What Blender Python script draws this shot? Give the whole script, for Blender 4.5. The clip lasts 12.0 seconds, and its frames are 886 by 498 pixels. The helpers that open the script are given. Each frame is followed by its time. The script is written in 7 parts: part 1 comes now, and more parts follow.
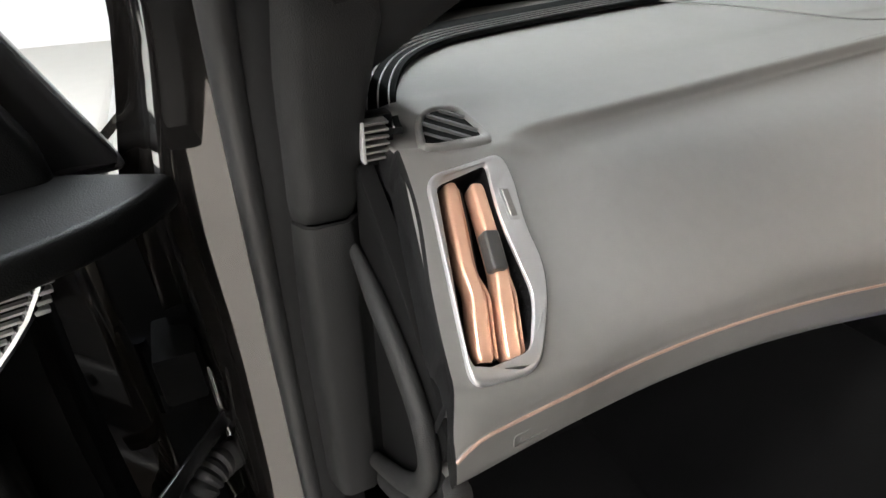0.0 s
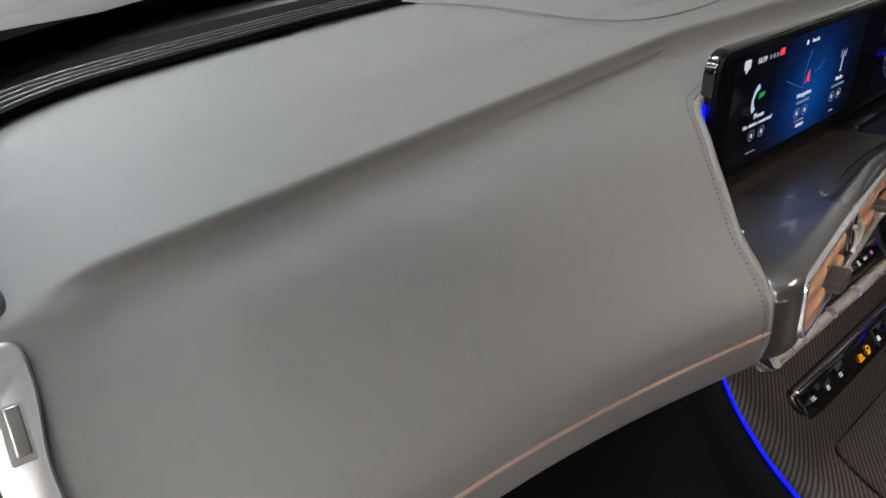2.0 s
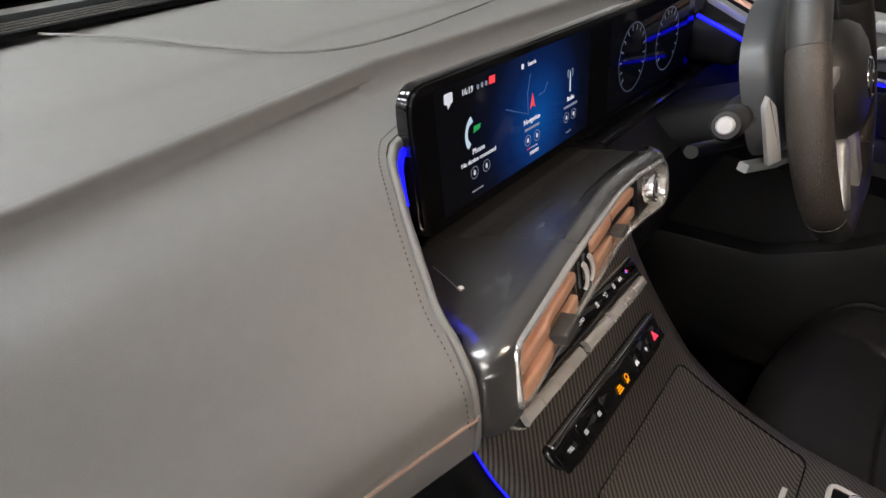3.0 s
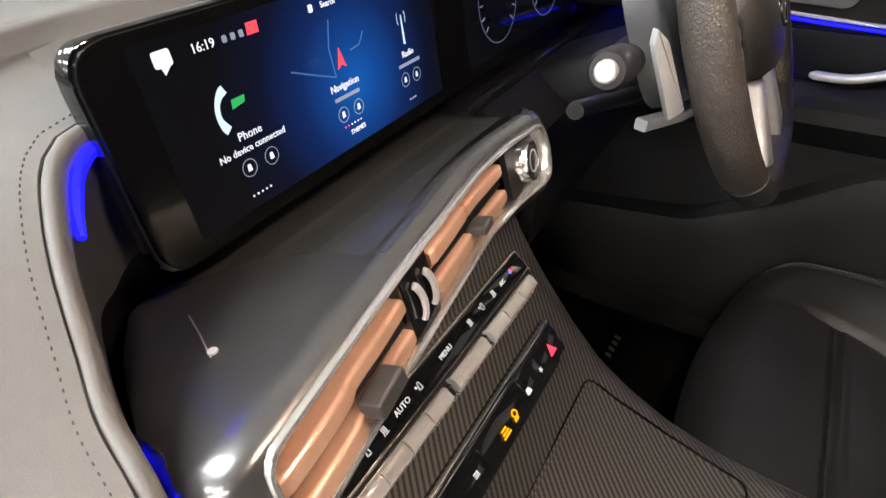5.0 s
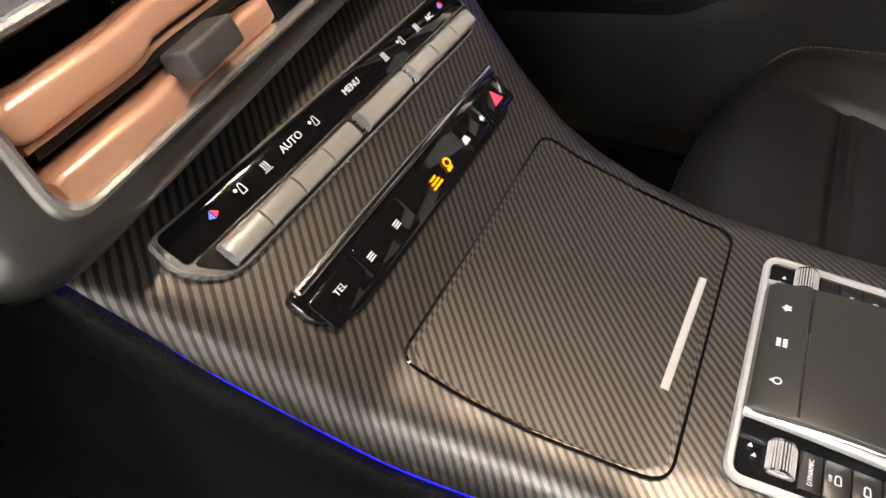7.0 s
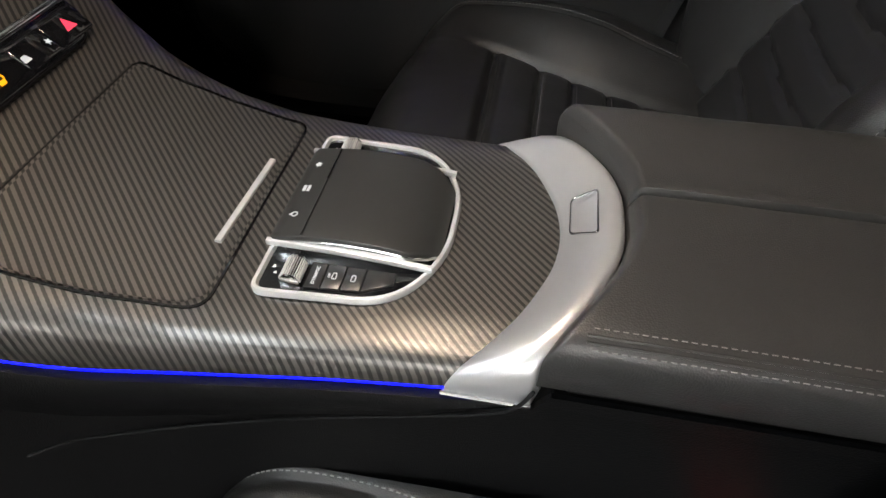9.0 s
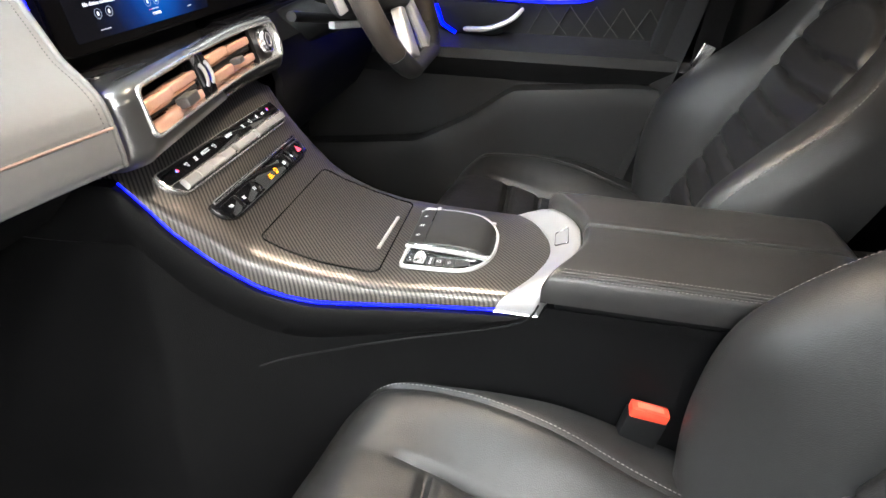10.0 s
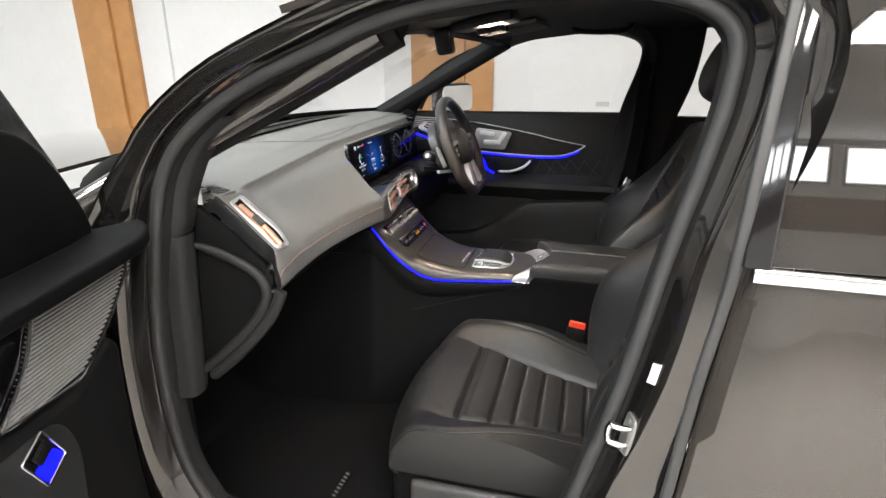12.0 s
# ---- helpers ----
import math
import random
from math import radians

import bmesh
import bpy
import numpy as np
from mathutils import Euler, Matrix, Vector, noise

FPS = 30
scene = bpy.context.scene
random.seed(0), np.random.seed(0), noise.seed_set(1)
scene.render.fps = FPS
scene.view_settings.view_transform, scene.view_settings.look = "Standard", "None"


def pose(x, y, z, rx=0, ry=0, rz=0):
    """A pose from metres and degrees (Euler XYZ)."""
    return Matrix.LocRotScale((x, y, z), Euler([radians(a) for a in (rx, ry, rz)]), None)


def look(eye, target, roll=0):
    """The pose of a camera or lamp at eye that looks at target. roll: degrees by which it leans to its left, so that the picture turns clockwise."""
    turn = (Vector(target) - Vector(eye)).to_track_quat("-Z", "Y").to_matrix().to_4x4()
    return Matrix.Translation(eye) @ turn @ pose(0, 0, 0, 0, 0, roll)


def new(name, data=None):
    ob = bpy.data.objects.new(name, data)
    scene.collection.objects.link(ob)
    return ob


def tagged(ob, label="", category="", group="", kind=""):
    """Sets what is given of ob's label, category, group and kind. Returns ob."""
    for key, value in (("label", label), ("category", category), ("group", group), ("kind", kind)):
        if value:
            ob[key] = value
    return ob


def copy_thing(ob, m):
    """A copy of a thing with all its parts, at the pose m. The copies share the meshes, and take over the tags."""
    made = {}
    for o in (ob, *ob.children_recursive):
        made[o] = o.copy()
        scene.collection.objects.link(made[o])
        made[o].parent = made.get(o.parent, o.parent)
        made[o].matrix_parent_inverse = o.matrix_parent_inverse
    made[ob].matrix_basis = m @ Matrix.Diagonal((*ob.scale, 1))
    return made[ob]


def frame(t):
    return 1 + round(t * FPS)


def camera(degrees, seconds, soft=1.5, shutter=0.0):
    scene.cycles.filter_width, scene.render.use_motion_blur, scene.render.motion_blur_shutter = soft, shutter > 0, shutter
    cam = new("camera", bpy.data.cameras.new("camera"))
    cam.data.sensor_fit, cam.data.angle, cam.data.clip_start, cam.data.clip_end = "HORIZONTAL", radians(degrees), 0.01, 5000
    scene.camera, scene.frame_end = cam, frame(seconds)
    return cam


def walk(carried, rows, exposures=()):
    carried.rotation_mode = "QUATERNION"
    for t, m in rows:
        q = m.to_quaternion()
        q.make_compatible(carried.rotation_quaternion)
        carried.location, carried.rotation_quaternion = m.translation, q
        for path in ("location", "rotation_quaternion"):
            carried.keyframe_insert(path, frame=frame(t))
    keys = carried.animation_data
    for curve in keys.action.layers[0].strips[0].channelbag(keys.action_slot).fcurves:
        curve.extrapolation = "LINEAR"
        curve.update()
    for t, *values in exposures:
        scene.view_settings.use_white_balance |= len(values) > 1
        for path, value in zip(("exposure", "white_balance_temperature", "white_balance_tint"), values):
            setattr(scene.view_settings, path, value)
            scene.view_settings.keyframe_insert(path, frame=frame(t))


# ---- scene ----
from mathutils.bvhtree import BVHTree

cam = camera(76.1, 12.0)
PATH = [
    (0, (0.415, -0.78, 1.243), (-1.14, -0.094, 0.188), -1.2),
    (0.5, (0.354, -0.759, 1.207), (-1.171, -0.262, 0.012), -2.3),
    (1, (0.339, -0.679, 1.218), (-1.072, -0.128, -0.088), -2.9),
    (1.5, (0.34, -0.62, 1.236), (-1.033, 0.144, -0.001), -2.0),
    (2, (0.34, -0.555, 1.254), (-0.97, 0.414, 0.095), -1.1),
    (2.5, (0.353, -0.47, 1.254), (-0.812, 0.691, 0.116), 1.6),
    (3, (0.361, -0.392, 1.248), (-0.644, 0.908, 0.108), 1.2),
    (3.2, (0.361, -0.358, 1.249), (-0.595, 0.977, 0.108), 1.4),
    (4.8, (0.348, -0.25, 1.185), (-0.468, 1.195, 0.07), -0.5),
    (5, (0.366, -0.233, 1.186), (-0.48, 1.134, -0.004), -1.5),
    (5.5, (0.374, -0.228, 1.147), (-0.44, 1.099, -0.108), -2.8),
    (6, (0.387, -0.222, 1.117), (-0.401, 1.053, -0.207), -4.3),
    (6.5, (0.393, -0.217, 1.089), (-0.365, 0.994, -0.311), -5.2),
    (6.7, (0.397, -0.216, 1.076), (-0.36, 0.961, -0.353), -6.1),
    (8.3, (0.522, -0.209, 1.01), (0.033, 0.937, -0.554), -6.3),
    (8.5, (0.547, -0.213, 1.014), (0.156, 0.982, -0.541), -3.6),
    (9, (0.602, -0.252, 1.036), (0.363, 1.075, -0.441), 0.1),
    (9.5, (0.598, -0.409, 1.086), (0.312, 1.093, -0.204), 0.7),
    (10, (0.609, -0.607, 1.151), (0.298, 1.059, 0.089), 1.3),
    (10.5, (0.628, -0.825, 1.23), (0.302, 0.932, 0.331), 0.7),
    (11, (0.659, -1.08, 1.297), (0.296, 0.722, 0.507), 0.3),
    (11.5, (0.717, -1.345, 1.342), (0.269, 0.467, 0.624), 0.4),
    (12, (0.762, -1.551, 1.359), (0.28, 0.274, 0.7), -0.2),
]
walk(cam, [(t, look(eye, target, roll)) for t, eye, target, roll in PATH],
     exposures=[(0, 0.2, 6400, 10), (0.5, 0.44, 6300, 9), (1.0, 0.43, 6250, 9), (1.5, -0.1, 6350, 10), (2.0, -0.34, 6350, 11), (2.5, -0.35, 6500, 12), (3.2, 0.0, 6600, 13), (5, 0.58, 6700, 13), (5.6, 0.6, 6700, 13), (6.6, 0.62, 6800, 12), (8.5, 0.40, 6450, 10), (9, 0.22, 6400, 9), (9.5, 0.72, 6200, 8), (10, 1.33, 6250, 8), (10.5, 1.25, 6300, 8), (11, 0.30, 6300, 9), (11.2, 0.34, 6350, 9), (11.5, 0.52, 6450, 9), (12, 0.36, 6500, 11)])

# ---------------------------------------------------------------- light
world = bpy.data.worlds.new("showroom_world")
scene.world = world
world.use_nodes = True
world.node_tree.nodes["Background"].inputs[0].default_value = (0.9, 0.95, 1.0, 1)
world.node_tree.nodes["Background"].inputs[1].default_value = 0.02


CEILING = 3.1
# glowing ceiling panels light the hall: cooler ahead of the car, warmer beside and behind it
PANELS = [(px, py) for px in (-4.4, -2.6, -1.6, -0.7) for py in (-5.0, -2.6, -0.7)] + [(px, py) for px in (0.6, 1.8, 3.0) for py in (-5.2, -3.8, -2.5)]


# ---------------------------------------------------------------- materials
def material(name, colour, rough=0.5, metal=0.0, var=0.12, scale=40.0, bump=0.0, bump_scale=400.0, coat=0.0, spec=0.5, rough_var=0.08, big=3.0):
    """A surface with grain at two scales: fine relief and broad tone."""
    m = bpy.data.materials.new(name)
    m.use_nodes = True
    nt = m.node_tree
    b = nt.nodes["Principled BSDF"]
    co = nt.nodes.new("ShaderNodeTexCoord")
    n1 = nt.nodes.new("ShaderNodeTexNoise")
    n1.inputs["Scale"].default_value, n1.inputs["Detail"].default_value = scale, 6
    n2 = nt.nodes.new("ShaderNodeTexNoise")
    n2.inputs["Scale"].default_value, n2.inputs["Detail"].default_value = big, 3
    add = nt.nodes.new("ShaderNodeMath")
    add.operation = "ADD"
    for n in (n1, n2):
        nt.links.new(co.outputs["Object"], n.inputs["Vector"])
    nt.links.new(n1.outputs["Fac"], add.inputs[0])
    nt.links.new(n2.outputs["Fac"], add.inputs[1])
    r = nt.nodes.new("ShaderNodeMapRange")
    r.inputs["From Min"].default_value, r.inputs["From Max"].default_value = 0.6, 1.4
    r.inputs["To Min"].default_value, r.inputs["To Max"].default_value = 1 - var, 1 + var
    nt.links.new(add.outputs[0], r.inputs["Value"])
    mul = nt.nodes.new("ShaderNodeVectorMath")
    mul.operation = "SCALE"
    mul.inputs[0].default_value = colour
    nt.links.new(r.outputs[0], mul.inputs["Scale"])
    nt.links.new(mul.outputs[0], b.inputs["Base Color"])
    rr = nt.nodes.new("ShaderNodeMapRange")
    rr.inputs["From Min"].default_value, rr.inputs["From Max"].default_value = 0.3, 0.7
    rr.inputs["To Min"].default_value, rr.inputs["To Max"].default_value = max(0, rough - rough_var), min(1, rough + rough_var)
    nt.links.new(n2.outputs["Fac"], rr.inputs["Value"])
    nt.links.new(rr.outputs[0], b.inputs["Roughness"])
    b.inputs["Metallic"].default_value = metal
    b.inputs["Coat Weight"].default_value = coat
    b.inputs["Coat Roughness"].default_value = 0.04
    b.inputs["Specular IOR Level"].default_value = spec
    if bump:
        v = nt.nodes.new("ShaderNodeTexVoronoi")
        v.inputs["Scale"].default_value = bump_scale
        nt.links.new(co.outputs["Object"], v.inputs["Vector"])
        bm_ = nt.nodes.new("ShaderNodeBump")
        bm_.inputs["Strength"].default_value, bm_.inputs["Distance"].default_value = bump, 0.001
        nt.links.new(v.outputs["Distance"], bm_.inputs["Height"])
        nt.links.new(bm_.outputs[0], b.inputs["Normal"])
    return m


def striped(name, dark, light, pitch, turn, rough, metal=0.0, weave=0.0, coat=0.0, bump=0.3):
    """Fine parallel ribs across a surface, turned about z, as in a woven or grooved trim."""
    m = material(name, light, rough, metal, coat=coat)
    nt = m.node_tree
    b = nt.nodes["Principled BSDF"]
    co = nt.nodes.new("ShaderNodeTexCoord")
    mp = nt.nodes.new("ShaderNodeMapping")
    mp.inputs["Rotation"].default_value = turn
    nt.links.new(co.outputs["Object"], mp.inputs["Vector"])
    w = nt.nodes.new("ShaderNodeTexWave")
    w.bands_direction = "X"
    w.inputs["Scale"].default_value = math.pi / 10 / pitch
    w.inputs["Distortion"].default_value = 0.0
    nt.links.new(mp.outputs[0], w.inputs["Vector"])
    src = w.outputs["Fac"]
    if weave:
        w2 = nt.nodes.new("ShaderNodeTexWave")
        w2.bands_direction = "Y"
        w2.inputs["Scale"].default_value = math.pi / 10 / (pitch * 0.8)
        nt.links.new(mp.outputs[0], w2.inputs["Vector"])
        mx = nt.nodes.new("ShaderNodeMath")
        mx.operation = "MULTIPLY_ADD"
        nt.links.new(w2.outputs["Fac"], mx.inputs[0])
        mx.inputs[1].default_value = weave
        nt.links.new(src, mx.inputs[2])
        src = mx.outputs[0]
    ramp = nt.nodes.new("ShaderNodeValToRGB")
    ramp.color_ramp.elements[0].position, ramp.color_ramp.elements[1].position = 0.35, 0.65
    ramp.color_ramp.elements[0].color = (*dark, 1)
    ramp.color_ramp.elements[1].color = (*light, 1)
    nt.links.new(src, ramp.inputs[0])
    nt.links.new(ramp.outputs[0], b.inputs["Base Color"])
    bp = nt.nodes.new("ShaderNodeBump")
    bp.inputs["Strength"].default_value, bp.inputs["Distance"].default_value = bump, 0.0006
    nt.links.new(src, bp.inputs["Height"])
    nt.links.new(bp.outputs[0], b.inputs["Normal"])
    return m


def glowing(name, colour, strength):
    m = bpy.data.materials.new(name)
    m.use_nodes = True
    b = m.node_tree.nodes["Principled BSDF"]
    b.inputs["Base Color"].default_value = (*[c * 0.2 for c in colour], 1)
    b.inputs["Emission Color"].default_value = (*colour, 1)
    b.inputs["Emission Strength"].default_value = strength
    return m


def clear_glass(name, tint=(1, 1, 1), rough=0.0, see=0.92):
    """A thin pane: mostly see-through, with a reflecting face."""
    m = bpy.data.materials.new(name)
    m.use_nodes = True
    nt = m.node_tree
    out = nt.nodes["Material Output"]
    t = nt.nodes.new("ShaderNodeBsdfTransparent")
    t.inputs[0].default_value = (*[c * see for c in tint], 1)
    g = nt.nodes.new("ShaderNodeBsdfGlossy")
    g.inputs["Roughness"].default_value = rough
    mix = nt.nodes.new("ShaderNodeMixShader")
    fr = nt.nodes.new("ShaderNodeFresnel")
    fr.inputs[0].default_value = 1.5
    nt.links.new(fr.outputs[0], mix.inputs[0])
    nt.links.new(t.outputs[0], mix.inputs[1])
    nt.links.new(g.outputs[0], mix.inputs[2])
    nt.links.new(mix.outputs[0], out.inputs[0])
    return m


M_DASH = material("grey_dash_leatherette", (0.158, 0.156, 0.151), 0.54, var=0.05, scale=90, bump=0.08, bump_scale=1300, spec=0.34)
M_BLACK_LEATHER = material("black_leather", (0.030, 0.029, 0.0285), 0.36, var=0.12, scale=60, bump=0.16, bump_scale=900)
M_PLASTIC = material("black_soft_plastic", (0.0068, 0.0068, 0.0072), 0.5, var=0.1, bump=0.2, bump_scale=1200, spec=0.16)
M_PLASTIC_GREY = material("grey_trim_plastic", (0.042, 0.042, 0.042), 0.5, var=0.08, bump=0.15, bump_scale=1200)
M_GLOSS = material("piano_black", (0.006, 0.006, 0.007), 0.06, var=0.05, rough_var=0.02, coat=0.5)
M_GLOSS_GREY = material("gloss_graphite_panel", (0.165, 0.165, 0.166), 0.27, metal=0.8, var=0.05, coat=1.0, rough_var=0.015)
M_SILVER = material("satin_silver", (0.56, 0.56, 0.56), 0.31, metal=0.45, var=0.04, rough_var=0.015)
M_PERF = material("perforated_leather", (0.045, 0.038, 0.033), 0.36, var=0.12, scale=60, bump=0.5, bump_scale=520)
M_KEY = material("satin_metal_key", (0.86, 0.85, 0.84), 0.16, metal=0.72, var=0.04, rough_var=0.015)
M_CHROME = material("polished_chrome", (0.75, 0.75, 0.76), 0.12, metal=1.0, var=0.03, rough_var=0.04)
M_COPPER = material("rose_gold_metal", (0.93, 0.56, 0.40), 0.26, metal=0.58, var=0.05, rough_var=0.015)
M_CARBON = striped("woven_fibre_trim", (0.019, 0.018, 0.017), (0.104, 0.096, 0.089), 0.0041, (0, 0, radians(-45)), 0.40, metal=0.62, weave=0.1, coat=0.4, bump=0.12)
M_CARBON.node_tree.nodes["Principled BSDF"].inputs["Coat Roughness"].default_value = 0.30
M_CARPET = material("black_carpet", (0.0055, 0.0055, 0.0060), 0.95, var=0.4, scale=300, bump=1.0, bump_scale=900, spec=0.1)
M_SEAT_LEATHER = material("black_seat_leather", (0.0190, 0.0187, 0.0187), 0.41, var=0.14, scale=60, bump=0.2, bump_scale=800, spec=0.36)
M_PAD = material("satin_touch_surface", (0.020, 0.020, 0.0195), 0.34, var=0.05, rough_var=0.015)
M_SHOULDER = material("black_shoulder_leatherette", (0.0040, 0.0042, 0.0044), 0.5, var=0.1, scale=90, bump=0.2, bump_scale=900, spec=0.14)
M_RUBBER = material("rubber_seal", (0.030, 0.030, 0.031), 0.5, var=0.1)
M_PAINT = material("dark_brown_car_paint", (0.030, 0.026, 0.023), 0.06, metal=0.0, var=0.03, coat=1.0, rough_var=0.01)
# same car paint as M_PAINT, its tone set for light on the door frame
M_PAINT_FRAME = material("car_paint_frame_tone", (0.078, 0.072, 0.069), 0.07, metal=0.9, var=0.05, coat=1.0, rough_var=0.02)
M_ARCH = material("brushed_silver_arch", (0.50, 0.50, 0.51), 0.33, metal=0.7, var=0.04, rough_var=0.015)
M_FRAME = material("polished_trim_frame", (0.62, 0.61, 0.60), 0.22, metal=0.8, var=0.04, rough_var=0.015)
M_BLUE = glowing("blue_ambient_light", (0.001, 0.002, 1.0), 5.0)
M_STITCH = material("grey_stitching", (0.20, 0.195, 0.19), 0.8)
M_SEAM = material("dark_thread", (0.05, 0.048, 0.045), 0.8)
M_DASH_DARK = material("dark_grey_leatherette", (0.018, 0.019, 0.020), 0.5, var=0.08, scale=90, bump=0.25, bump_scale=900)
M_SILVER_DULL = material("brushed_grey_metal", (0.32, 0.31, 0.30), 0.4, metal=0.8, var=0.06)
M_RIB = material("grey_satin_rib", (0.40, 0.40, 0.40), 0.36, metal=0.35, var=0.05)
M_HEADLINER = material("dark_headliner", (0.014, 0.014, 0.0145), 0.95, var=0.12, scale=200, bump=0.12, bump_scale=1500, spec=0.2)
M_SCREEN_GLASS = material("coated_screen_glass", (0.004, 0.004, 0.0045), 0.20, var=0.05, rough_var=0.02, spec=0.05)
M_WALL = material("white_wall_paint", (0.76, 0.75, 0.74), 0.8, var=0.03, scale=15, bump=0.15, bump_scale=250)
M_CEIL = material("ceiling_board", (0.55, 0.55, 0.54), 0.9, var=0.05)
M_FLOOR = material("pale_floor_tile", (0.40, 0.38, 0.35), 0.3, var=0.04, scale=6, rough_var=0.01)
M_WOOD = material("oak_wood", (0.44, 0.215, 0.078), 0.45, var=0.16, scale=9, big=1.6)
M_WOOD_DARK = striped("dark_timber", (0.10, 0.035, 0.015), (0.14, 0.055, 0.025), 0.035, (0, 0, radians(20)), 0.45, bump=0.05)
M_BLUE_WALL = material("blue_wall_paint", (0.03, 0.05, 0.28), 0.7, var=0.05)
M_RED = material("red_plastic", (0.75, 0.06, 0.03), 0.4, var=0.05)
M_GLASS = clear_glass("window_glass")
M_LAMP = glowing("warm_lamp_panel", (1, 0.96, 0.90), 46.0)
M_READING = glowing("warm_reading_lamp", (1, 0.79, 0.59), 300.0)
M_LAMP_COOL = glowing("cool_lamp_panel", (0.91, 0.975, 1.0), 34.0)
M_SKYPANE = glowing("bright_frosted_glass", (0.96, 0.98, 1.0), 15.0)
M_WHITE_INK = glowing("lit_white_symbol", (1, 1, 1), 0.5)
M_ICON_WHITE = glowing("screen_white", (0.85, 0.9, 1), 0.72)
M_ICON_DIM = glowing("screen_grey", (0.5, 0.6, 0.8), 0.30)
M_ICON_PALE = glowing("screen_pale_blue", (0.6, 0.78, 0.95), 0.75)
M_ICON_RED = glowing("screen_red", (1, 0.06, 0.08), 1.0)
M_ICON_GREEN = glowing("screen_green", (0.02, 0.5, 0.12), 0.6)
M_YELLOW_INK = glowing("lit_yellow_symbol", (1, 0.36, 0.0), 1.1)
M_RED_INK = glowing("lit_red_symbol", (1, 0.05, 0.1), 1.2)
M_BLUE_INK = glowing("lit_blue_symbol", (0.1, 0.2, 1), 1.0)
M_RUBBER_BLACK = material("black_print", (0.004, 0.004, 0.004), 0.7, var=0.1, spec=0.05)
M_TRIM_DARK = material("grained_dark_trim", (0.019, 0.019, 0.0195), 0.55, var=0.08, bump=0.3, bump_scale=1100, spec=0.25)
M_UNDER = material("matt_black_cover", (0.005, 0.005, 0.0052), 0.8, var=0.15, bump=0.15, bump_scale=900, spec=0.08)
M_COWL = material("soft_black_cowl", (0.006, 0.0065, 0.0065), 0.8, var=0.1, bump=0.1, bump_scale=1000, spec=0.04)
M_SIDE = material("black_padded_trim", (0.0040, 0.0040, 0.0043), 0.5, var=0.15, bump=0.25, bump_scale=900, spec=0.10)
M_GLOSS_KEY = material("satin_black_key", (0.012, 0.012, 0.013), 0.3, var=0.08)
M_GLOSS_BLACK = material("satin_black_plastic", (0.018, 0.018, 0.019), 0.28, var=0.08)
M_GREY_COVER = material("grey_moulded_plastic", (0.042, 0.044, 0.047), 0.36, var=0.06)
M_WEDGE = material("dark_grained_veneer", (0.012, 0.0105, 0.0095), 0.45, var=0.5, scale=70, bump=0.1, spec=0.18)
M_TINT_BLACK = material("privacy_glass_dark", (0.02, 0.018, 0.016), 0.02, 0.0, 0.02, rough_var=0.01, spec=0.8)


# ---------------------------------------------------------------- shaping helpers
def thing(name, label="", category="", at=(0, 0, 0), group="", kind=""):
    ob = new(name)
    ob.location = at
    bpy.context.view_layer.update()
    return tagged(ob, label, category, group, kind)


def part(name, bm, mat, parent=None, label="", smooth=40):
    """Links a bmesh, given in world places, as one mesh under parent."""
    me = bpy.data.meshes.new(name)
    bm.normal_update()
    bm.to_mesh(me)
    bm.free()
    me.materials.append(mat)
    if smooth:
        me.shade_smooth()
        me.set_sharp_from_angle(angle=radians(smooth))
    ob = new(name, me)
    if parent is not None:
        ob.parent = parent
        base = Vector((0, 0, 0))
        p = parent
        while p is not None:
            base += p.location
            p = p.parent
        me.transform(Matrix.Translation(-base))
    if label:
        tagged(ob, label)
    return ob


def structure(name, bm, mat, label, category, smooth=40):
    return tagged(part(name, bm, mat, None, "", smooth), label, category, "", "structure")


def box(x0, y0, z0, x1, y1, z1, bevel=0.004, seg=2, bm=None):
    own = bm is None
    bm = bmesh.new()if own else bm
    r = bmesh.ops.create_cube(bm, size=1, matrix=Matrix.Translation(((x0 + x1) / 2, (y0 + y1) / 2, (z0 + z1) / 2)) @ Matrix.Diagonal((abs(x1 - x0), abs(y1 - y0), abs(z1 - z0), 1)))
    if bevel:
        es = {e for v in r["verts"] for e in v.link_edges}
        bmesh.ops.bevel(bm, geom=list(es), offset=bevel, segments=seg, affect="EDGES", profile=0.6)
    return bm


def tbox(m, sx, sy, sz, bevel=0.002, seg=2, bm=None):
    """A rounded block of that size, centred in the frame m."""
    bm = bmesh.new() if bm is None else bm
    r = bmesh.ops.create_cube(bm, size=1, matrix=Matrix.Diagonal((sx, sy, sz, 1)))
    vs = r["verts"]
    if bevel:
        es = {e for v in vs for e in v.link_edges}
        bev = bmesh.ops.bevel(bm, geom=list(es), offset=bevel, segments=seg, affect="EDGES", profile=0.6)
        vs = list({v for f in bev["faces"] for v in f.verts} | {v for v in vs if v.is_valid})
    bmesh.ops.transform(bm, matrix=m, verts=vs)
    return bm


def grid(rows, bm=None, closed=False, flip=False):
    """A sheet over rows of points."""
    bm = bmesh.new() if bm is None else bm
    vs = [[bm.verts.new(p) for p in r] for r in rows]
    n = len(vs[0])
    for i in range(len(vs) - 1):
        for j in range(n if closed else n - 1):
            q = [vs[i][j], vs[i][(j + 1) % n], vs[i + 1][(j + 1) % n], vs[i + 1][j]]
            try:
                bm.faces.new(q[::-1] if flip else q)
            except ValueError:
                pass
    return bm


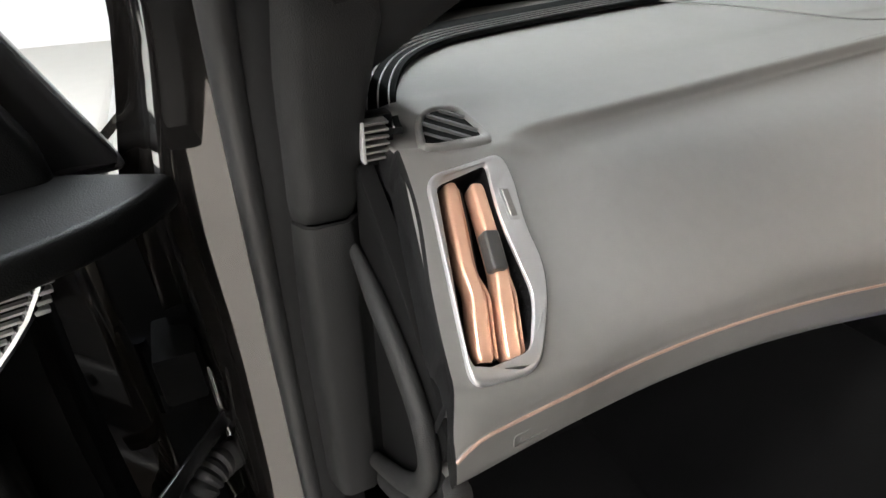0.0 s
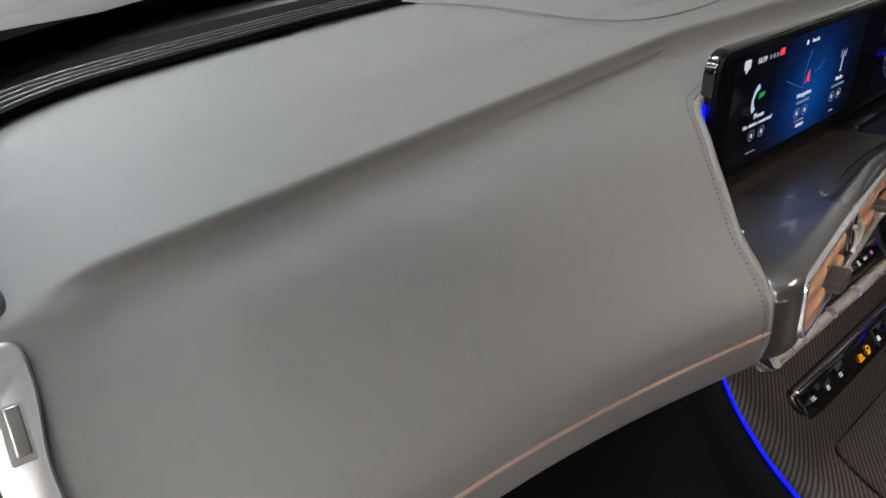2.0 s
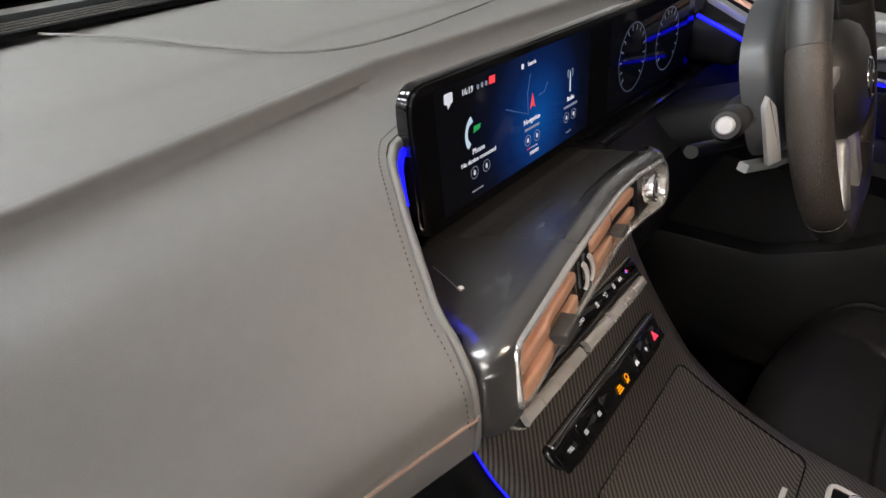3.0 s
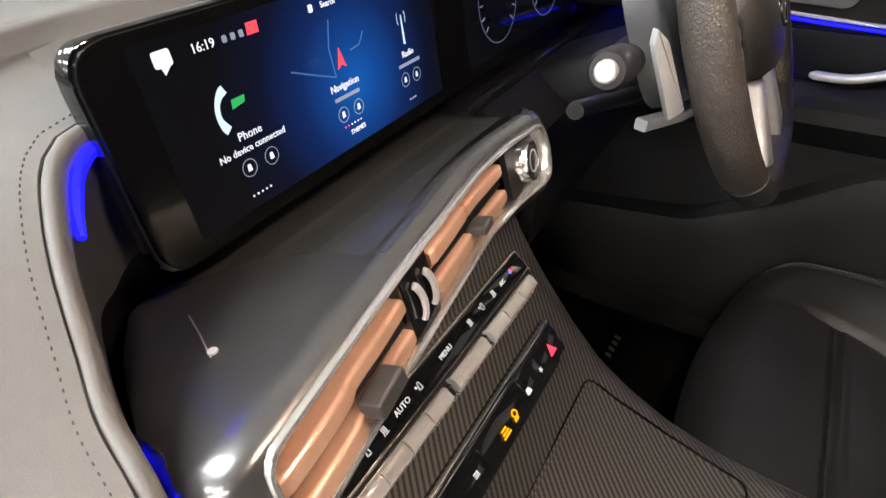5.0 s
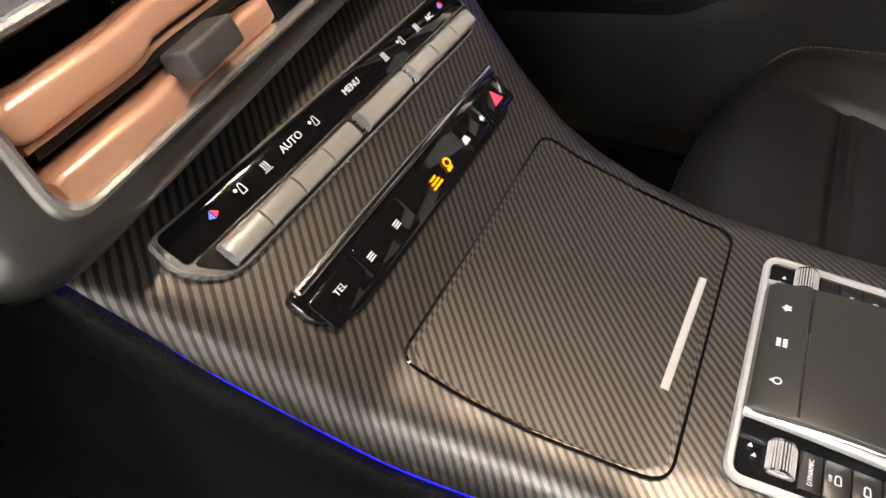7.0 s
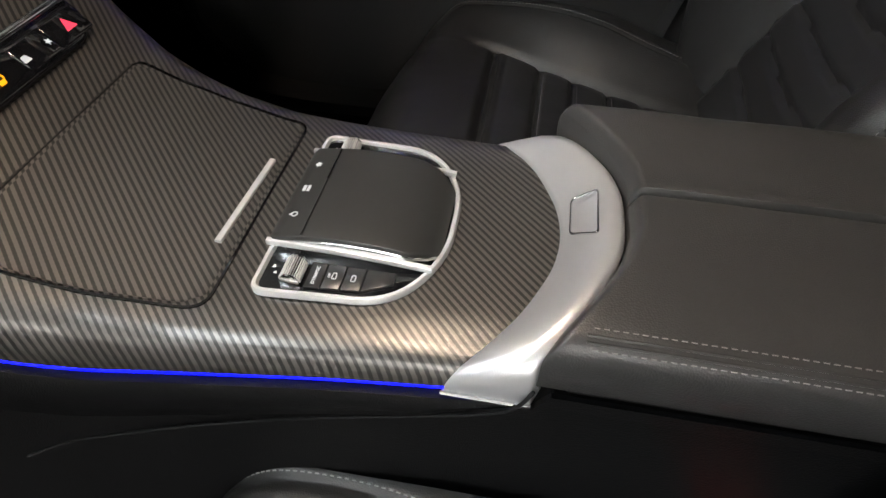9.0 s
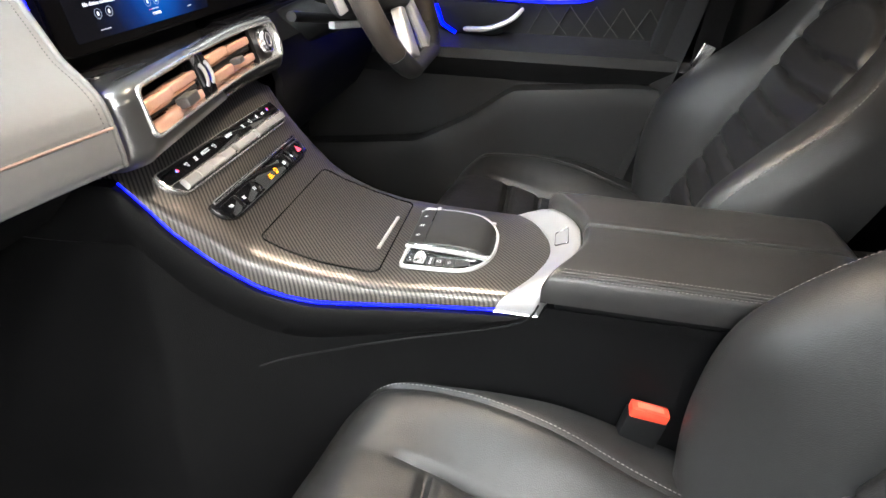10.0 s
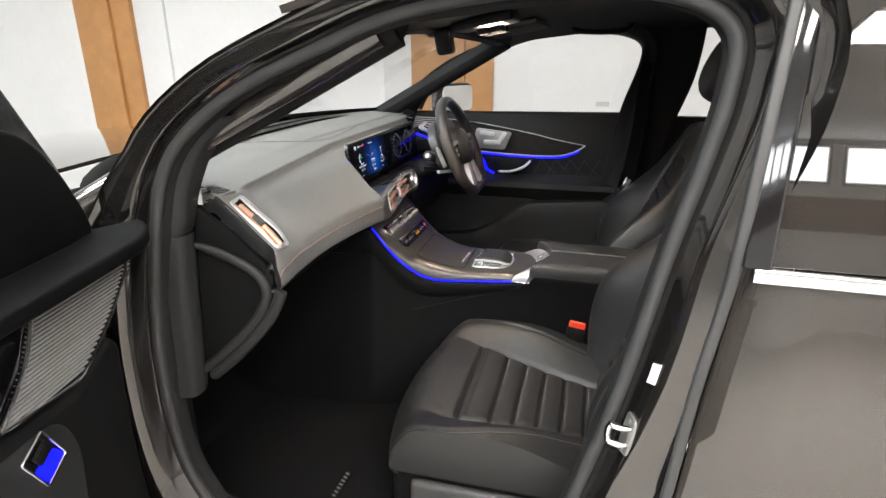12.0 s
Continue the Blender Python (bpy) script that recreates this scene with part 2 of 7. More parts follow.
def solid(bm, d):
    """Gives a sheet thickness, against its normals."""
    bm.normal_update()
    bmesh.ops.solidify(bm, geom=bm.faces[:], thickness=d)
    bmesh.ops.recalc_face_normals(bm, faces=bm.faces[:])
    return bm


def curve(points, n, closed=False):
    """n points along a smooth line through the given ones (Catmull-Rom)."""
    p = [Vector(q) for q in points]
    k = len(p)
    out = []
    segs = k if closed else k - 1
    for i in range(n):
        s = i * segs / (n if closed else n - 1)
        a = min(int(s), segs - 1)
        u = s - a
        if closed:
            p0, p1, p2, p3 = (p[(a + d) % k] for d in (-1, 0, 1, 2))
        else:
            p0, p1, p2, p3 = (p[max(0, min(k - 1, a + d))] for d in (-1, 0, 1, 2))
        out.append(0.5 * ((2 * p1) + (p2 - p0) * u + (2 * p0 - 5 * p1 + 4 * p2 - p3) * u * u + (3 * p1 - p0 - 3 * p2 + p3) * u ** 3))
    return out


def sweep(path, profile, up=(0, 0, 1), closed=False, bm=None, caps=True, scales=None):
    """A profile of (across, up) pairs carried along a line."""
    bm = bmesh.new() if bm is None else bm
    up = Vector(up)
    n = len(path)
    rings = []
    for i, p in enumerate(path):
        a, b = path[(i - 1) % n if closed else max(0, i - 1)], path[(i + 1) % n if closed else min(n - 1, i + 1)]
        t = (Vector(b) - Vector(a)).normalized()
        s = t.cross(up).normalized()
        u = s.cross(t)
        k = scales[i] if scales else 1
        rings.append([bm.verts.new(Vector(p) + s * x * k + u * y * k) for x, y in profile])
    m = len(profile)
    for i in range(n if closed else n - 1):
        for j in range(m):
            bm.faces.new((rings[i][j], rings[i][(j + 1) % m], rings[(i + 1) % n][(j + 1) % m], rings[(i + 1) % n][j]))
    if caps and not closed:
        bm.faces.new(rings[0])
        bm.faces.new(rings[-1][::-1])
    bmesh.ops.recalc_face_normals(bm, faces=bm.faces[:])
    return bm


def circle(r, n=10, sx=1.0, sy=1.0):
    return [(r * sx * math.cos(2 * math.pi * i / n), r * sy * math.sin(2 * math.pi * i / n)) for i in range(n)]


def rounded(points, r, seg=5):
    """A closed outline with rounded corners; r is one radius or one for each corner."""
    out = []
    n = len(points)
    for i, p in enumerate(points):
        p = Vector(p)
        a, b = Vector(points[i - 1]), Vector(points[(i + 1) % n])
        q = r[i] if isinstance(r, (list, tuple)) else r
        u, v = (a - p), (b - p)
        q = min(q, u.length * 0.49, v.length * 0.49)
        s, e = p + u.normalized() * q, p + v.normalized() * q
        for k in range(seg + 1):
            t = k / seg
            out.append((1 - t) ** 2 * s + 2 * t * (1 - t) * p + t * t * e)
    return out


def plate(outline, m, depth, bevel=0.0, seg=2, bm=None):
    """A flat outline of (u, v) raised by depth along the frame's z."""
    bm = bmesh.new() if bm is None else bm
    lo = [bm.verts.new(m @ Vector((p[0], p[1], 0))) for p in outline]
    n = len(lo)
    levels = [(0, depth)] if not bevel else [(bevel * (1 - math.cos(a * math.pi / 2 / seg)), depth - bevel + bevel * math.sin(a * math.pi / 2 / seg)) for a in range(seg + 1)]
    prev = lo
    cen = sum((Vector((p[0], p[1])) for p in outline), Vector((0, 0))) / n
    for inset, h in levels:
        ring = []
        for i in range(n):
            p, a, b = (Vector((outline[k % n][0], outline[k % n][1])) for k in (i, i - 1, i + 1))
            t = (b - a)
            nn = Vector((-t.y, t.x)).normalized() if t.length else Vector((0, 0))
            if nn.dot(cen - p) < 0:
                nn = -nn
            ring.append(bm.verts.new(m @ Vector((*(p + nn * inset), h))))
        for i in range(n):
            bm.faces.new((prev[i], prev[(i + 1) % n], ring[(i + 1) % n], ring[i]))
        prev = ring
    bm.faces.new(prev)
    bm.faces.new(lo[::-1])
    bmesh.ops.recalc_face_normals(bm, faces=bm.faces[:])
    return bm


def frame_ring(outline, m, width, depth, bm=None, round_=0.4):
    """A raised rim along a closed outline in the frame m."""
    w, d = width / 2, depth
    prof = [(-w, 0), (-w, d * (1 - round_)), (-w * 0.5, d), (w * 0.5, d), (w, d * (1 - round_)), (w, 0)]
    pts = [m @ Vector((p[0], p[1], 0)) for p in outline]
    return sweep(pts, prof, up=(m.to_3x3() @ Vector((0, 0, 1))), closed=True, bm=bm)


def axes(o, u, v):
    """A frame at o with x along u and y near v."""
    u = Vector(u).normalized()
    n = u.cross(Vector(v)).normalized()
    v = n.cross(u)
    return Matrix.Translation(o) @ Matrix((u, v, n)).transposed().to_4x4()


def writing(text, m, size, mat, parent, name="lettering", thick=0.0002):
    """Words as a flat mesh, centred in the frame m."""
    c = bpy.data.curves.new(name, "FONT")
    c.body, c.size, c.align_x, c.align_y, c.extrude, c.resolution_u = text, size, "CENTER", "CENTER", thick, 2
    tmp = bpy.data.objects.new(name, c)
    me = bpy.data.meshes.new_from_object(tmp)
    bpy.data.objects.remove(tmp)
    bm = bmesh.new()
    bm.from_mesh(me)
    bpy.data.meshes.remove(me)
    bmesh.ops.transform(bm, matrix=m, verts=bm.verts[:])
    return part(name, bm, mat, parent, "", 0)


def stitches(path, parent, up=(0, 0, 1), length=0.004, gap=0.0025, r=0.0006, mat=None, name="stitching"):
    """Short threads along a line, as one mesh."""
    bm = bmesh.new()
    d = 0.0
    nxt = 0.0
    for a, b in zip(path[:-1], path[1:]):
        a, b = Vector(a), Vector(b)
        L = (b - a).length
        if L < 1e-6:
            continue
        t = (b - a) / L
        while nxt < d + L:
            p = a + t * (nxt - d)
            s = t.cross(Vector(up)).normalized()
            u = s.cross(t)
            tbox(Matrix.Translation(p + u * r * 0.6 + t * length / 2) @ Matrix((t, s, u)).transposed().to_4x4(), length, r * 2, r * 2, 0, bm=bm)
            nxt += length + gap
        d += L
    return part(name, bm, mat or M_STITCH, parent, "pale stitching", 0)


def lerp(a, b, t):
    return a + (b - a) * t


def table(x, rows):
    """Straight-line reading of rows (x, value...)."""
    if x <= rows[0][0]:
        return rows[0][1:]
    for a, b in zip(rows[:-1], rows[1:]):
        if x <= b[0]:
            t = (x - a[0]) / (b[0] - a[0])
            return tuple(lerp(p, q, t) for p, q in zip(a[1:], b[1:]))
    return rows[-1][1:]


def soft(x, rows):
    """Smooth reading of rows (x, value)."""
    n = len(rows)
    x = min(max(x, rows[0][0]), rows[-1][0])
    k = 0
    while k < n - 2 and x > rows[k + 1][0]:
        k += 1

    def slope(i):
        a, b = rows[max(0, i - 1)], rows[min(n - 1, i + 1)]
        return (b[1] - a[1]) / (b[0] - a[0])
    (x0, y0), (x1, y1) = rows[k], rows[k + 1]
    h = x1 - x0
    u = (x - x0) / h
    return (1 + 2 * u) * (1 - u) ** 2 * y0 + u * (1 - u) ** 2 * h * slope(k) + u * u * (3 - 2 * u) * y1 + u * u * (u - 1) * h * slope(k + 1)


def inside(p, outline):
    """Whether the flat point p lies in the closed outline."""
    hit = False
    for a, b in zip(outline, outline[1:] + outline[:1]):
        if (a[1] > p[1]) != (b[1] > p[1]) and p[0] < (b[0] - a[0]) * (p[1] - a[1]) / (b[1] - a[1]) + a[0]:
            hit = not hit
    return hit


def cut_hole(bm, m, outline, reach=0.02):
    """Opens a sheet where it crosses an outline given in the frame m."""
    inv = m.inverted()
    gone = []
    for f in bm.faces:
        p = inv @ f.calc_center_median()
        if abs(p.z) < reach and (inside(p, outline) or any(inside((inv @ v.co) * 1.06, outline) for v in f.verts)):
            gone.append(f)
    bmesh.ops.delete(bm, geom=gone, context="FACES")
    return bm

# ---------------------------------------------------------------- showroom
FLOOR = -0.02
X0, X1, Y0, Y1 = -7.0, 6.0, -9.5, 3.2


def showroom():
    structure("floor", box(X0 - 0.2, Y0 - 0.2, FLOOR - 0.2, X1 + 0.2, Y1 + 0.2, FLOOR, 0), M_FLOOR, "pale glossy showroom floor", "floor")
    structure("ceiling", box(X0 - 0.2, Y0 - 0.2, CEILING, X1 + 0.2, Y1 + 0.2, CEILING + 0.2, 0), M_CEIL, "pale grey showroom ceiling", "ceiling")
    structure("wall_east", box(X0 - 0.2, Y1, FLOOR, X1 + 0.2, Y1 + 0.2, CEILING, 0), M_WALL, "white painted showroom wall beyond the car", "wall")
    structure("wall_west", box(X0 - 0.2, Y0 - 0.2, FLOOR, X1 + 0.2, Y0, CEILING, 0), M_WALL, "white painted wall behind the viewer", "wall")
    structure("wall_north", box(X0 - 0.2, Y0, FLOOR, X0, Y1, CEILING, 0), M_WALL, "white painted wall ahead of the car", "wall")
    structure("wall_south", box(X1, Y0, FLOOR, X1 + 0.2, Y1, CEILING, 0), M_WALL, "white painted wall behind the car", "wall")
    # timber post and timber door on the far wall
    for name, x0, x1, d in (("timber_post", -4.07, -3.44, 0.05), ("timber_door", -0.75, -0.06, 0.04)):
        t = thing(name, "honey-coloured oak door set in the white wall" if "door" in name else "honey-coloured oak post against the white wall", "door" if "door" in name else "post", (x0, Y1, FLOOR))
        n = 3
        for i in range(n):
            a, b = lerp(x0, x1, i / n), lerp(x0, x1, (i + 1) / n)
            part("board", box(a, Y1 - d - 0.03 * (i == 1), FLOOR, b - 0.004, Y1 + 0.01, CEILING if "post" in name else 2.2, 0.004), M_WOOD, t)
        if "door" in name:
            part("notice", box(-0.16, Y1 - d - 0.012, 1.44, -0.08, Y1 - d - 0.006, 1.60, 0.001), M_WALL, t, "small white notice")
    structure("wall_joint", box(-3.12, Y1 - 0.006, FLOOR, -3.10, Y1 + 0.01, CEILING, 0), M_CEIL, "thin grey joint in the white wall", "wall joint")
    socket = thing("wall_socket", "small grey socket plate on the white wall", "wall socket", (0.81, Y1, 0.96))
    part("plate", box(0.76, Y1 - 0.012, 0.945, 0.86, Y1, 0.98, 0.003), M_CEIL, socket)
    structure("timber_band", box(X0, Y0, 1.75, X1, Y0 + 0.05, 2.25, 0.004), M_WOOD_DARK, "dark brown timber band on the wall", "wall panel")
    # high bright windows over the timber band, assumed from reflections in the rear glass
    for k in range(3):
        a = 2.2 + 1.35 * k
        w = thing("high_window", "bright frosted window high in the white wall", "window", (a, Y0, 2.75), "high windows")
        part("pane", box(a - 0.55, Y0 + 0.012, 2.48, a + 0.55, Y0 + 0.022, 2.98, 0), M_SKYPANE, w, "bright frosted pane", 0)
        for x0, x1, z0, z1 in ((-0.60, 0.60, 2.98, 3.03), (-0.60, 0.60, 2.43, 2.48), (-0.60, -0.55, 2.48, 2.98), (0.55, 0.60, 2.48, 2.98)):
            part("frame_bar", box(a + x0, Y0 - 0.01, z0, a + x1, Y0 + 0.035, z1, 0.004), M_SILVER_DULL, w)
    # blue band on the far wall
    structure("wall_band", box(1.62, Y1 - 0.02, 1.17, X1, Y1, 1.36, 0.002), M_BLUE_WALL, "deep blue painted band on the white wall", "wall panel")
    structure("wall_band", box(X1 - 0.02, -1.2, 1.17, X1, Y1 - 0.021, 1.36, 0.002), M_BLUE_WALL, "deep blue painted band on the white wall", "wall panel")
    for px, py in PANELS:
        lt = thing("ceiling_light", "square white glowing ceiling light panel", "ceiling light", (px, py, CEILING), "ceiling lights")
        part("frame", box(px - 0.32, py - 0.32, CEILING - 0.03, px + 0.32, py + 0.32, CEILING - 0.001, 0.004), M_SILVER, lt)
        part("diffuser", box(px - 0.30, py - 0.30, CEILING - 0.04, px + 0.30, py + 0.30, CEILING - 0.031, 0), M_LAMP_COOL if px < 0 else M_LAMP, lt, "", 0)


showroom()

# ---------------------------------------------------------------- the car's shell
car = thing("car_body", "dark brown metallic car with its passenger door open", "car", (0.6, 0, 0.3))

# rim of the front door opening, in (x, z)
OPEN = [(0.10, 0.44), (0.03, 0.49), (-0.01, 0.62), (-0.012, 0.84), (0.03, 1.07), (0.085, 1.20), (0.205, 1.295), (0.365, 1.366), (0.50, 1.412), (0.68, 1.436), (0.84, 1.425),
        (0.915, 1.385), (0.922, 1.31), (0.904, 1.21), (0.876, 1.087), (0.83, 0.85), (0.78, 0.66), (0.74, 0.52), (0.66, 0.45), (0.40, 0.435)]


def ring_points(off, y, n=90):
    """The opening's rim widened by off, at that y."""
    c = curve([(x, 0, z) for x, z in OPEN], n, True)
    out = []
    for i in range(n):
        t = (c[(i + 1) % n] - c[i - 1]).normalized()
        out.append(Vector((c[i].x - t.z * off, y, c[i].z + t.x * off)))
    return out


def shell():
    # positive offsets lead outwards or inwards according to the rim's sense
    s = 1 if ring_points(0.05, 0)[0].z < ring_points(0, 0)[0].z else -1
    n = 90
    side = [ring_points(s * a, y) for a, y in ((0.008, -0.765), (0.012, -0.773), (0.019, -0.792), (0.027, -0.812), (0.032, -0.818), (0.042, -0.822), (0.070, -0.828), (0.082, -0.836), (0.088, -0.852))]
    # the post is slimmer along the windscreen and roof than at the sill
    rim = ring_points(0, -0.765)
    for row in side:
        for k, p in enumerate(row):
            f = 1 - 0.5 * min(1, max(0, (rim[k].z - 1.02) / 0.16)) * min(1, max(0, (0.93 - rim[k].x) / 0.12))
            row[k] = rim[k] + (p - rim[k]) * f
    part("door_frame", grid(side, closed=True), M_PAINT_FRAME, car, "glossy dark painted door frame")
    seal = [p for p in ring_points(0, -0.757)]
    part("door_seal", sweep(seal, circle(0.0115, 12), up=(0, 1, 0), closed=True), M_RUBBER, car, "black rubber door seal")
    part("inner_trim", grid([ring_points(s * 0.002, -0.758), ring_points(-s * 0.008, -0.750), ring_points(-s * 0.014, -0.738), ring_points(-s * 0.013, -0.725), ring_points(-s * 0.004, -0.716), ring_points(s * 0.03, -0.70)], closed=True), M_HEADLINER, car, "dark fabric pillar trim")
    # far side
    part("inner_trim", grid([[Vector((p.x, -p.y, p.z)) for p in r] for r in (ring_points(-s * 0.0, -0.74), ring_points(-s * 0.008, -0.715), ring_points(s * 0.0, -0.69), ring_points(s * 0.03, -0.66))], closed=True, flip=True), M_HEADLINER, car, "dark fabric pillar trim")
    # roof lining
    rows = []
    for i in range(17):
        x = lerp(0.36, 2.6, i / 16)
        zc = table(x, [(0.36, 1.415), (0.5, 1.452), (0.8, 1.485), (1.4, 1.49), (2.0, 1.45), (2.6, 1.25)])[0]
        rows.append([Vector((x, y, zc - 0.05 * abs(y / 0.7) ** 3)) for y in [lerp(-0.72, 0.72, j / 16) for j in range(17)]])
    part("headliner", solid(grid(rows), 0.02), M_HEADLINER, car, "dark fabric roof lining")
    rows = [[p + Vector((0, (0.12 if p.y > 0 else -0.12) * abs(p.y / 0.72) ** 2, 0.045)) for p in r] for r in rows]
    part("roof", solid(grid(rows), 0.01), M_PAINT, car, "dark glossy painted roof")
    # cabin floor and bulkhead
    part("cabin_floor", box(-0.45, -0.74, 0.30, 2.6, 0.74, 0.36, 0.01), M_CARPET, car, "black carpet")
    part("bulkhead", solid(grid([[Vector((x, y, z)) for y in (-0.74, -0.3, 0.3, 0.74)] for x, z in ((-0.10, 0.34), (-0.26, 0.42), (-0.36, 0.56), (-0.38, 0.8), (-0.36, 1.06))]), 0.03), M_CARPET, car, "black carpeted bulkhead")
    for sgn in (-1, 1):
        part("kick_panel", box(-0.45, sgn * 0.70, 0.30, -0.005, sgn * 0.745, 1.08, 0.01), M_CARPET, car, "black carpeted side wall")
    # outer body at the sill and ahead of the door
    part("sill", box(-0.2, -0.88, 0.28, 2.3, -0.745, 0.435, 0.02, 3), M_PAINT, car, "glossy dark sill")
    rows = []
    for i in range(15):
        x = lerp(-1.6, -0.25, i / 14)
        rows.append([Vector((x, y + 0.05 * max(0, (-0.9 - x)) ** 2, z - 0.10 * ((x + 0.03) / 1.57) ** 2)) for y, z in ((-0.86, 0.30), (-0.90, 0.55), (-0.915, 0.80), (-0.90, 0.95), (-0.875, 1.03), (-0.83, 1.07), (-0.76, 1.085), (-0.70, 1.09))])
    part("hinge_pillar", box(-0.30, -0.790, 0.34, -0.085, -0.745, 1.06, 0.012), M_PAINT_FRAME, car, "glossy dark painted hinge pillar")
    # black sheet added to hide the bright floor behind the hinge gap
    part("hinge_gap_blind", box(-0.165, -0.965, 0.05, -0.135, -0.770, 1.02, 0.01), M_UNDER, car, "matt black sheet added to darken the hinge gap")
    part("front_wing", solid(grid(rows), 0.01), M_PAINT, car, "glossy dark painted front wing")
    rows = [[Vector((x, y, 1.095 - 0.10 * ((x + 0.03) / 1.57) ** 2 - 0.0 + 0.02 * (1 - (y / 0.7) ** 2))) for y in [lerp(-0.70, 0.70, j / 10) for j in range(11)]] for x in [lerp(-1.6, -0.42, i / 10) for i in range(11)]]
    part("bonnet", solid(grid(rows), 0.01), M_PAINT, car, "glossy dark painted bonnet")
    part("rear_panel", box(2.58, -0.8, 0.3, 2.64, 0.8, 1.3, 0.01), M_PLASTIC, car)


shell()


def windscreen():
    g = thing("windscreen", "clear curved windscreen with black border", "windscreen", (-0.2, 0, 1.1))
    rows = []
    for i in range(13):
        v = i / 12
        row = []
        for j in range(25):
            y = lerp(-0.70, 0.70, j / 24)
            k = 1 - (abs(y) / 0.72) ** 2
            lo = Vector((-0.10 - 0.36 * k ** 0.8, y, 1.105))
            hi = Vector((0.42 - 0.10 * k, y * 0.86, 1.40 + 0.03 * k))
            row.append(lo.lerp(hi, v))
        rows.append(row)
    ob = part("pane", grid(rows), M_GLASS, g)
    ob.visible_shadow = False
    part("black_border", grid([[p.lerp(q, k / 4 * 0.13) + Vector((0.004, 0, 0.002)) for p, q in zip(rows[0], rows[-1])] for k in range(5)]), M_RUBBER_BLACK, g, "black printed border")
    for name, line, w in (("base_cover", rows[0], 0.03),):
        part(name, sweep([p + Vector((0.0, 0, 0.004)) for p in line], circle(w, 8, 1, 0.35)), M_RUBBER_BLACK, g, "black rubber strip")
    for sgn in (0, -1):
        line = [r[sgn] for r in rows]
        part("pillar", sweep([p + Vector((0.015, 0.005 if sgn == 0 else -0.005, -0.005)) for p in line], circle(0.042, 10, 1, 0.8)), M_HEADLINER, car, "dark fabric windscreen pillar")
        part("pillar_cover", sweep([p + Vector((0.0, -0.040 if sgn == 0 else 0.040, -0.012)) for p in line], circle(0.030, 10, 1, 0.9)), M_PAINT, car, "glossy dark windscreen pillar")
    part("header", sweep([p + Vector((0.01, 0, 0.0)) for p in rows[-1]], circle(0.03, 8)), M_HEADLINER, car, "dark roof edge lining")


windscreen()


# ---------------------------------------------------------------- dashboard
def dash_profile(t):
    """Points (x, z) of the dash from its underside to the windscreen; t runs from the door end (0) to the screen (1)."""
    bow = -0.025 * math.sin(math.pi * min(1, t)) + 0.022 * t
    end = max(0.0, (0.05 - t) / 0.05)
    drop = 0.010 * end ** 2
    fold = lerp(0.088, 0.043, t)
    zf = 1.099 + 0.016 * t
    hollow = 0.013 * min(1, t * 5)
    pts = [(0.00, 0.905), (0.16, 0.925), (0.212 + bow, 0.936), (0.222 + bow, 0.944), (0.2245 + bow, 0.960), (0.2240 + bow, 0.9755), (0.2225 + bow, 0.9785), (0.2215 + bow, 0.984), (0.216 + bow, 0.997), (0.203 + bow * 0.9, 1.011),
           (0.180 + bow * 0.7, 1.029), (0.150 + bow * 0.5, lerp(1.050, 1.056, t)), (0.118 + bow * 0.3, lerp(1.073, 1.078, t)), (fold + 0.016, zf - 0.011 - hollow * 0.5), (fold + 0.006, zf - 0.004 - hollow * 0.35), (fold + 0.001, zf), (fold - 0.004, zf + 0.0018),
           (fold - 0.05, zf + 0.008), (-0.03, zf + 0.013), (-0.12, zf + 0.016), (-0.20, zf + 0.014), (-0.40, zf + 0.004)]
    return [(x, z - (drop if i > 3 else 0)) for i, (x, z) in enumerate(pts)]


# places of the openings let into the dash
SIDE_VENT = axes(Vector((0.1565, -0.642, 1.0536)), Vector((0.108, -0.022, -0.078)), Vector((-0.01, 0.06, -0.005)))
SIDE_OUT = rounded([(-0.056, -0.0262), (-0.0785, 0.0345), (-0.058, 0.0390), (-0.022, 0.0385), (0.004, 0.0445), (0.030, 0.0400), (0.073, 0.0215), (0.078, -0.0250)], [0.012, 0.012, 0.02, 0.03, 0.03, 0.03, 0.014, 0.012], 6)
SIDE_IN = rounded([(-0.050, -0.0195), (-0.068, 0.0205), (-0.025, 0.0205), (0.022, 0.0300), (0.034, 0.0285), (0.060, 0.0190), (0.069, -0.0185), (0.056, -0.0232)], [0.006, 0.004, 0.03, 0.02, 0.02, 0.006, 0.008, 0.008], 6)
DEMISTER = axes((0.050, -0.612, 1.1058), (0, 1, 0), (-1, 0, 0.22))
DEMIST_OUT = rounded([(-0.0410, -0.0455), (0.0160, -0.0385), (0.0175, -0.0300), (0.0125, 0.0125), (-0.0125, 0.0160), (-0.0275, 0.0010)], [0.010, 0.005, 0.006, 0.010, 0.010, 0.012], 5)
# where the passenger panel ends beside the screen: height, then y
PANEL_END = [(0.90, -0.196), (0.93, -0.203), (0.95, -0.2075), (0.97, -0.2095), (0.9925, -0.207), (1.005, -0.2025), (1.0142, -0.1985), (1.026, -0.193), (1.0375, -0.185), (1.05, -0.1765), (1.061, -0.168), (1.071, -0.158), (1.0786, -0.1465), (1.083, -0.133), (1.0855, -0.115), (1.087, -0.09), (1.12, -0.075)]

# and where it ends beside the door
DOOR_END = [(0.90, -0.69), (0.96, -0.69), (1.02, -0.6870), (1.05, -0.6805), (1.075, -0.6715), (1.09, -0.6685), (1.12, -0.6675)]


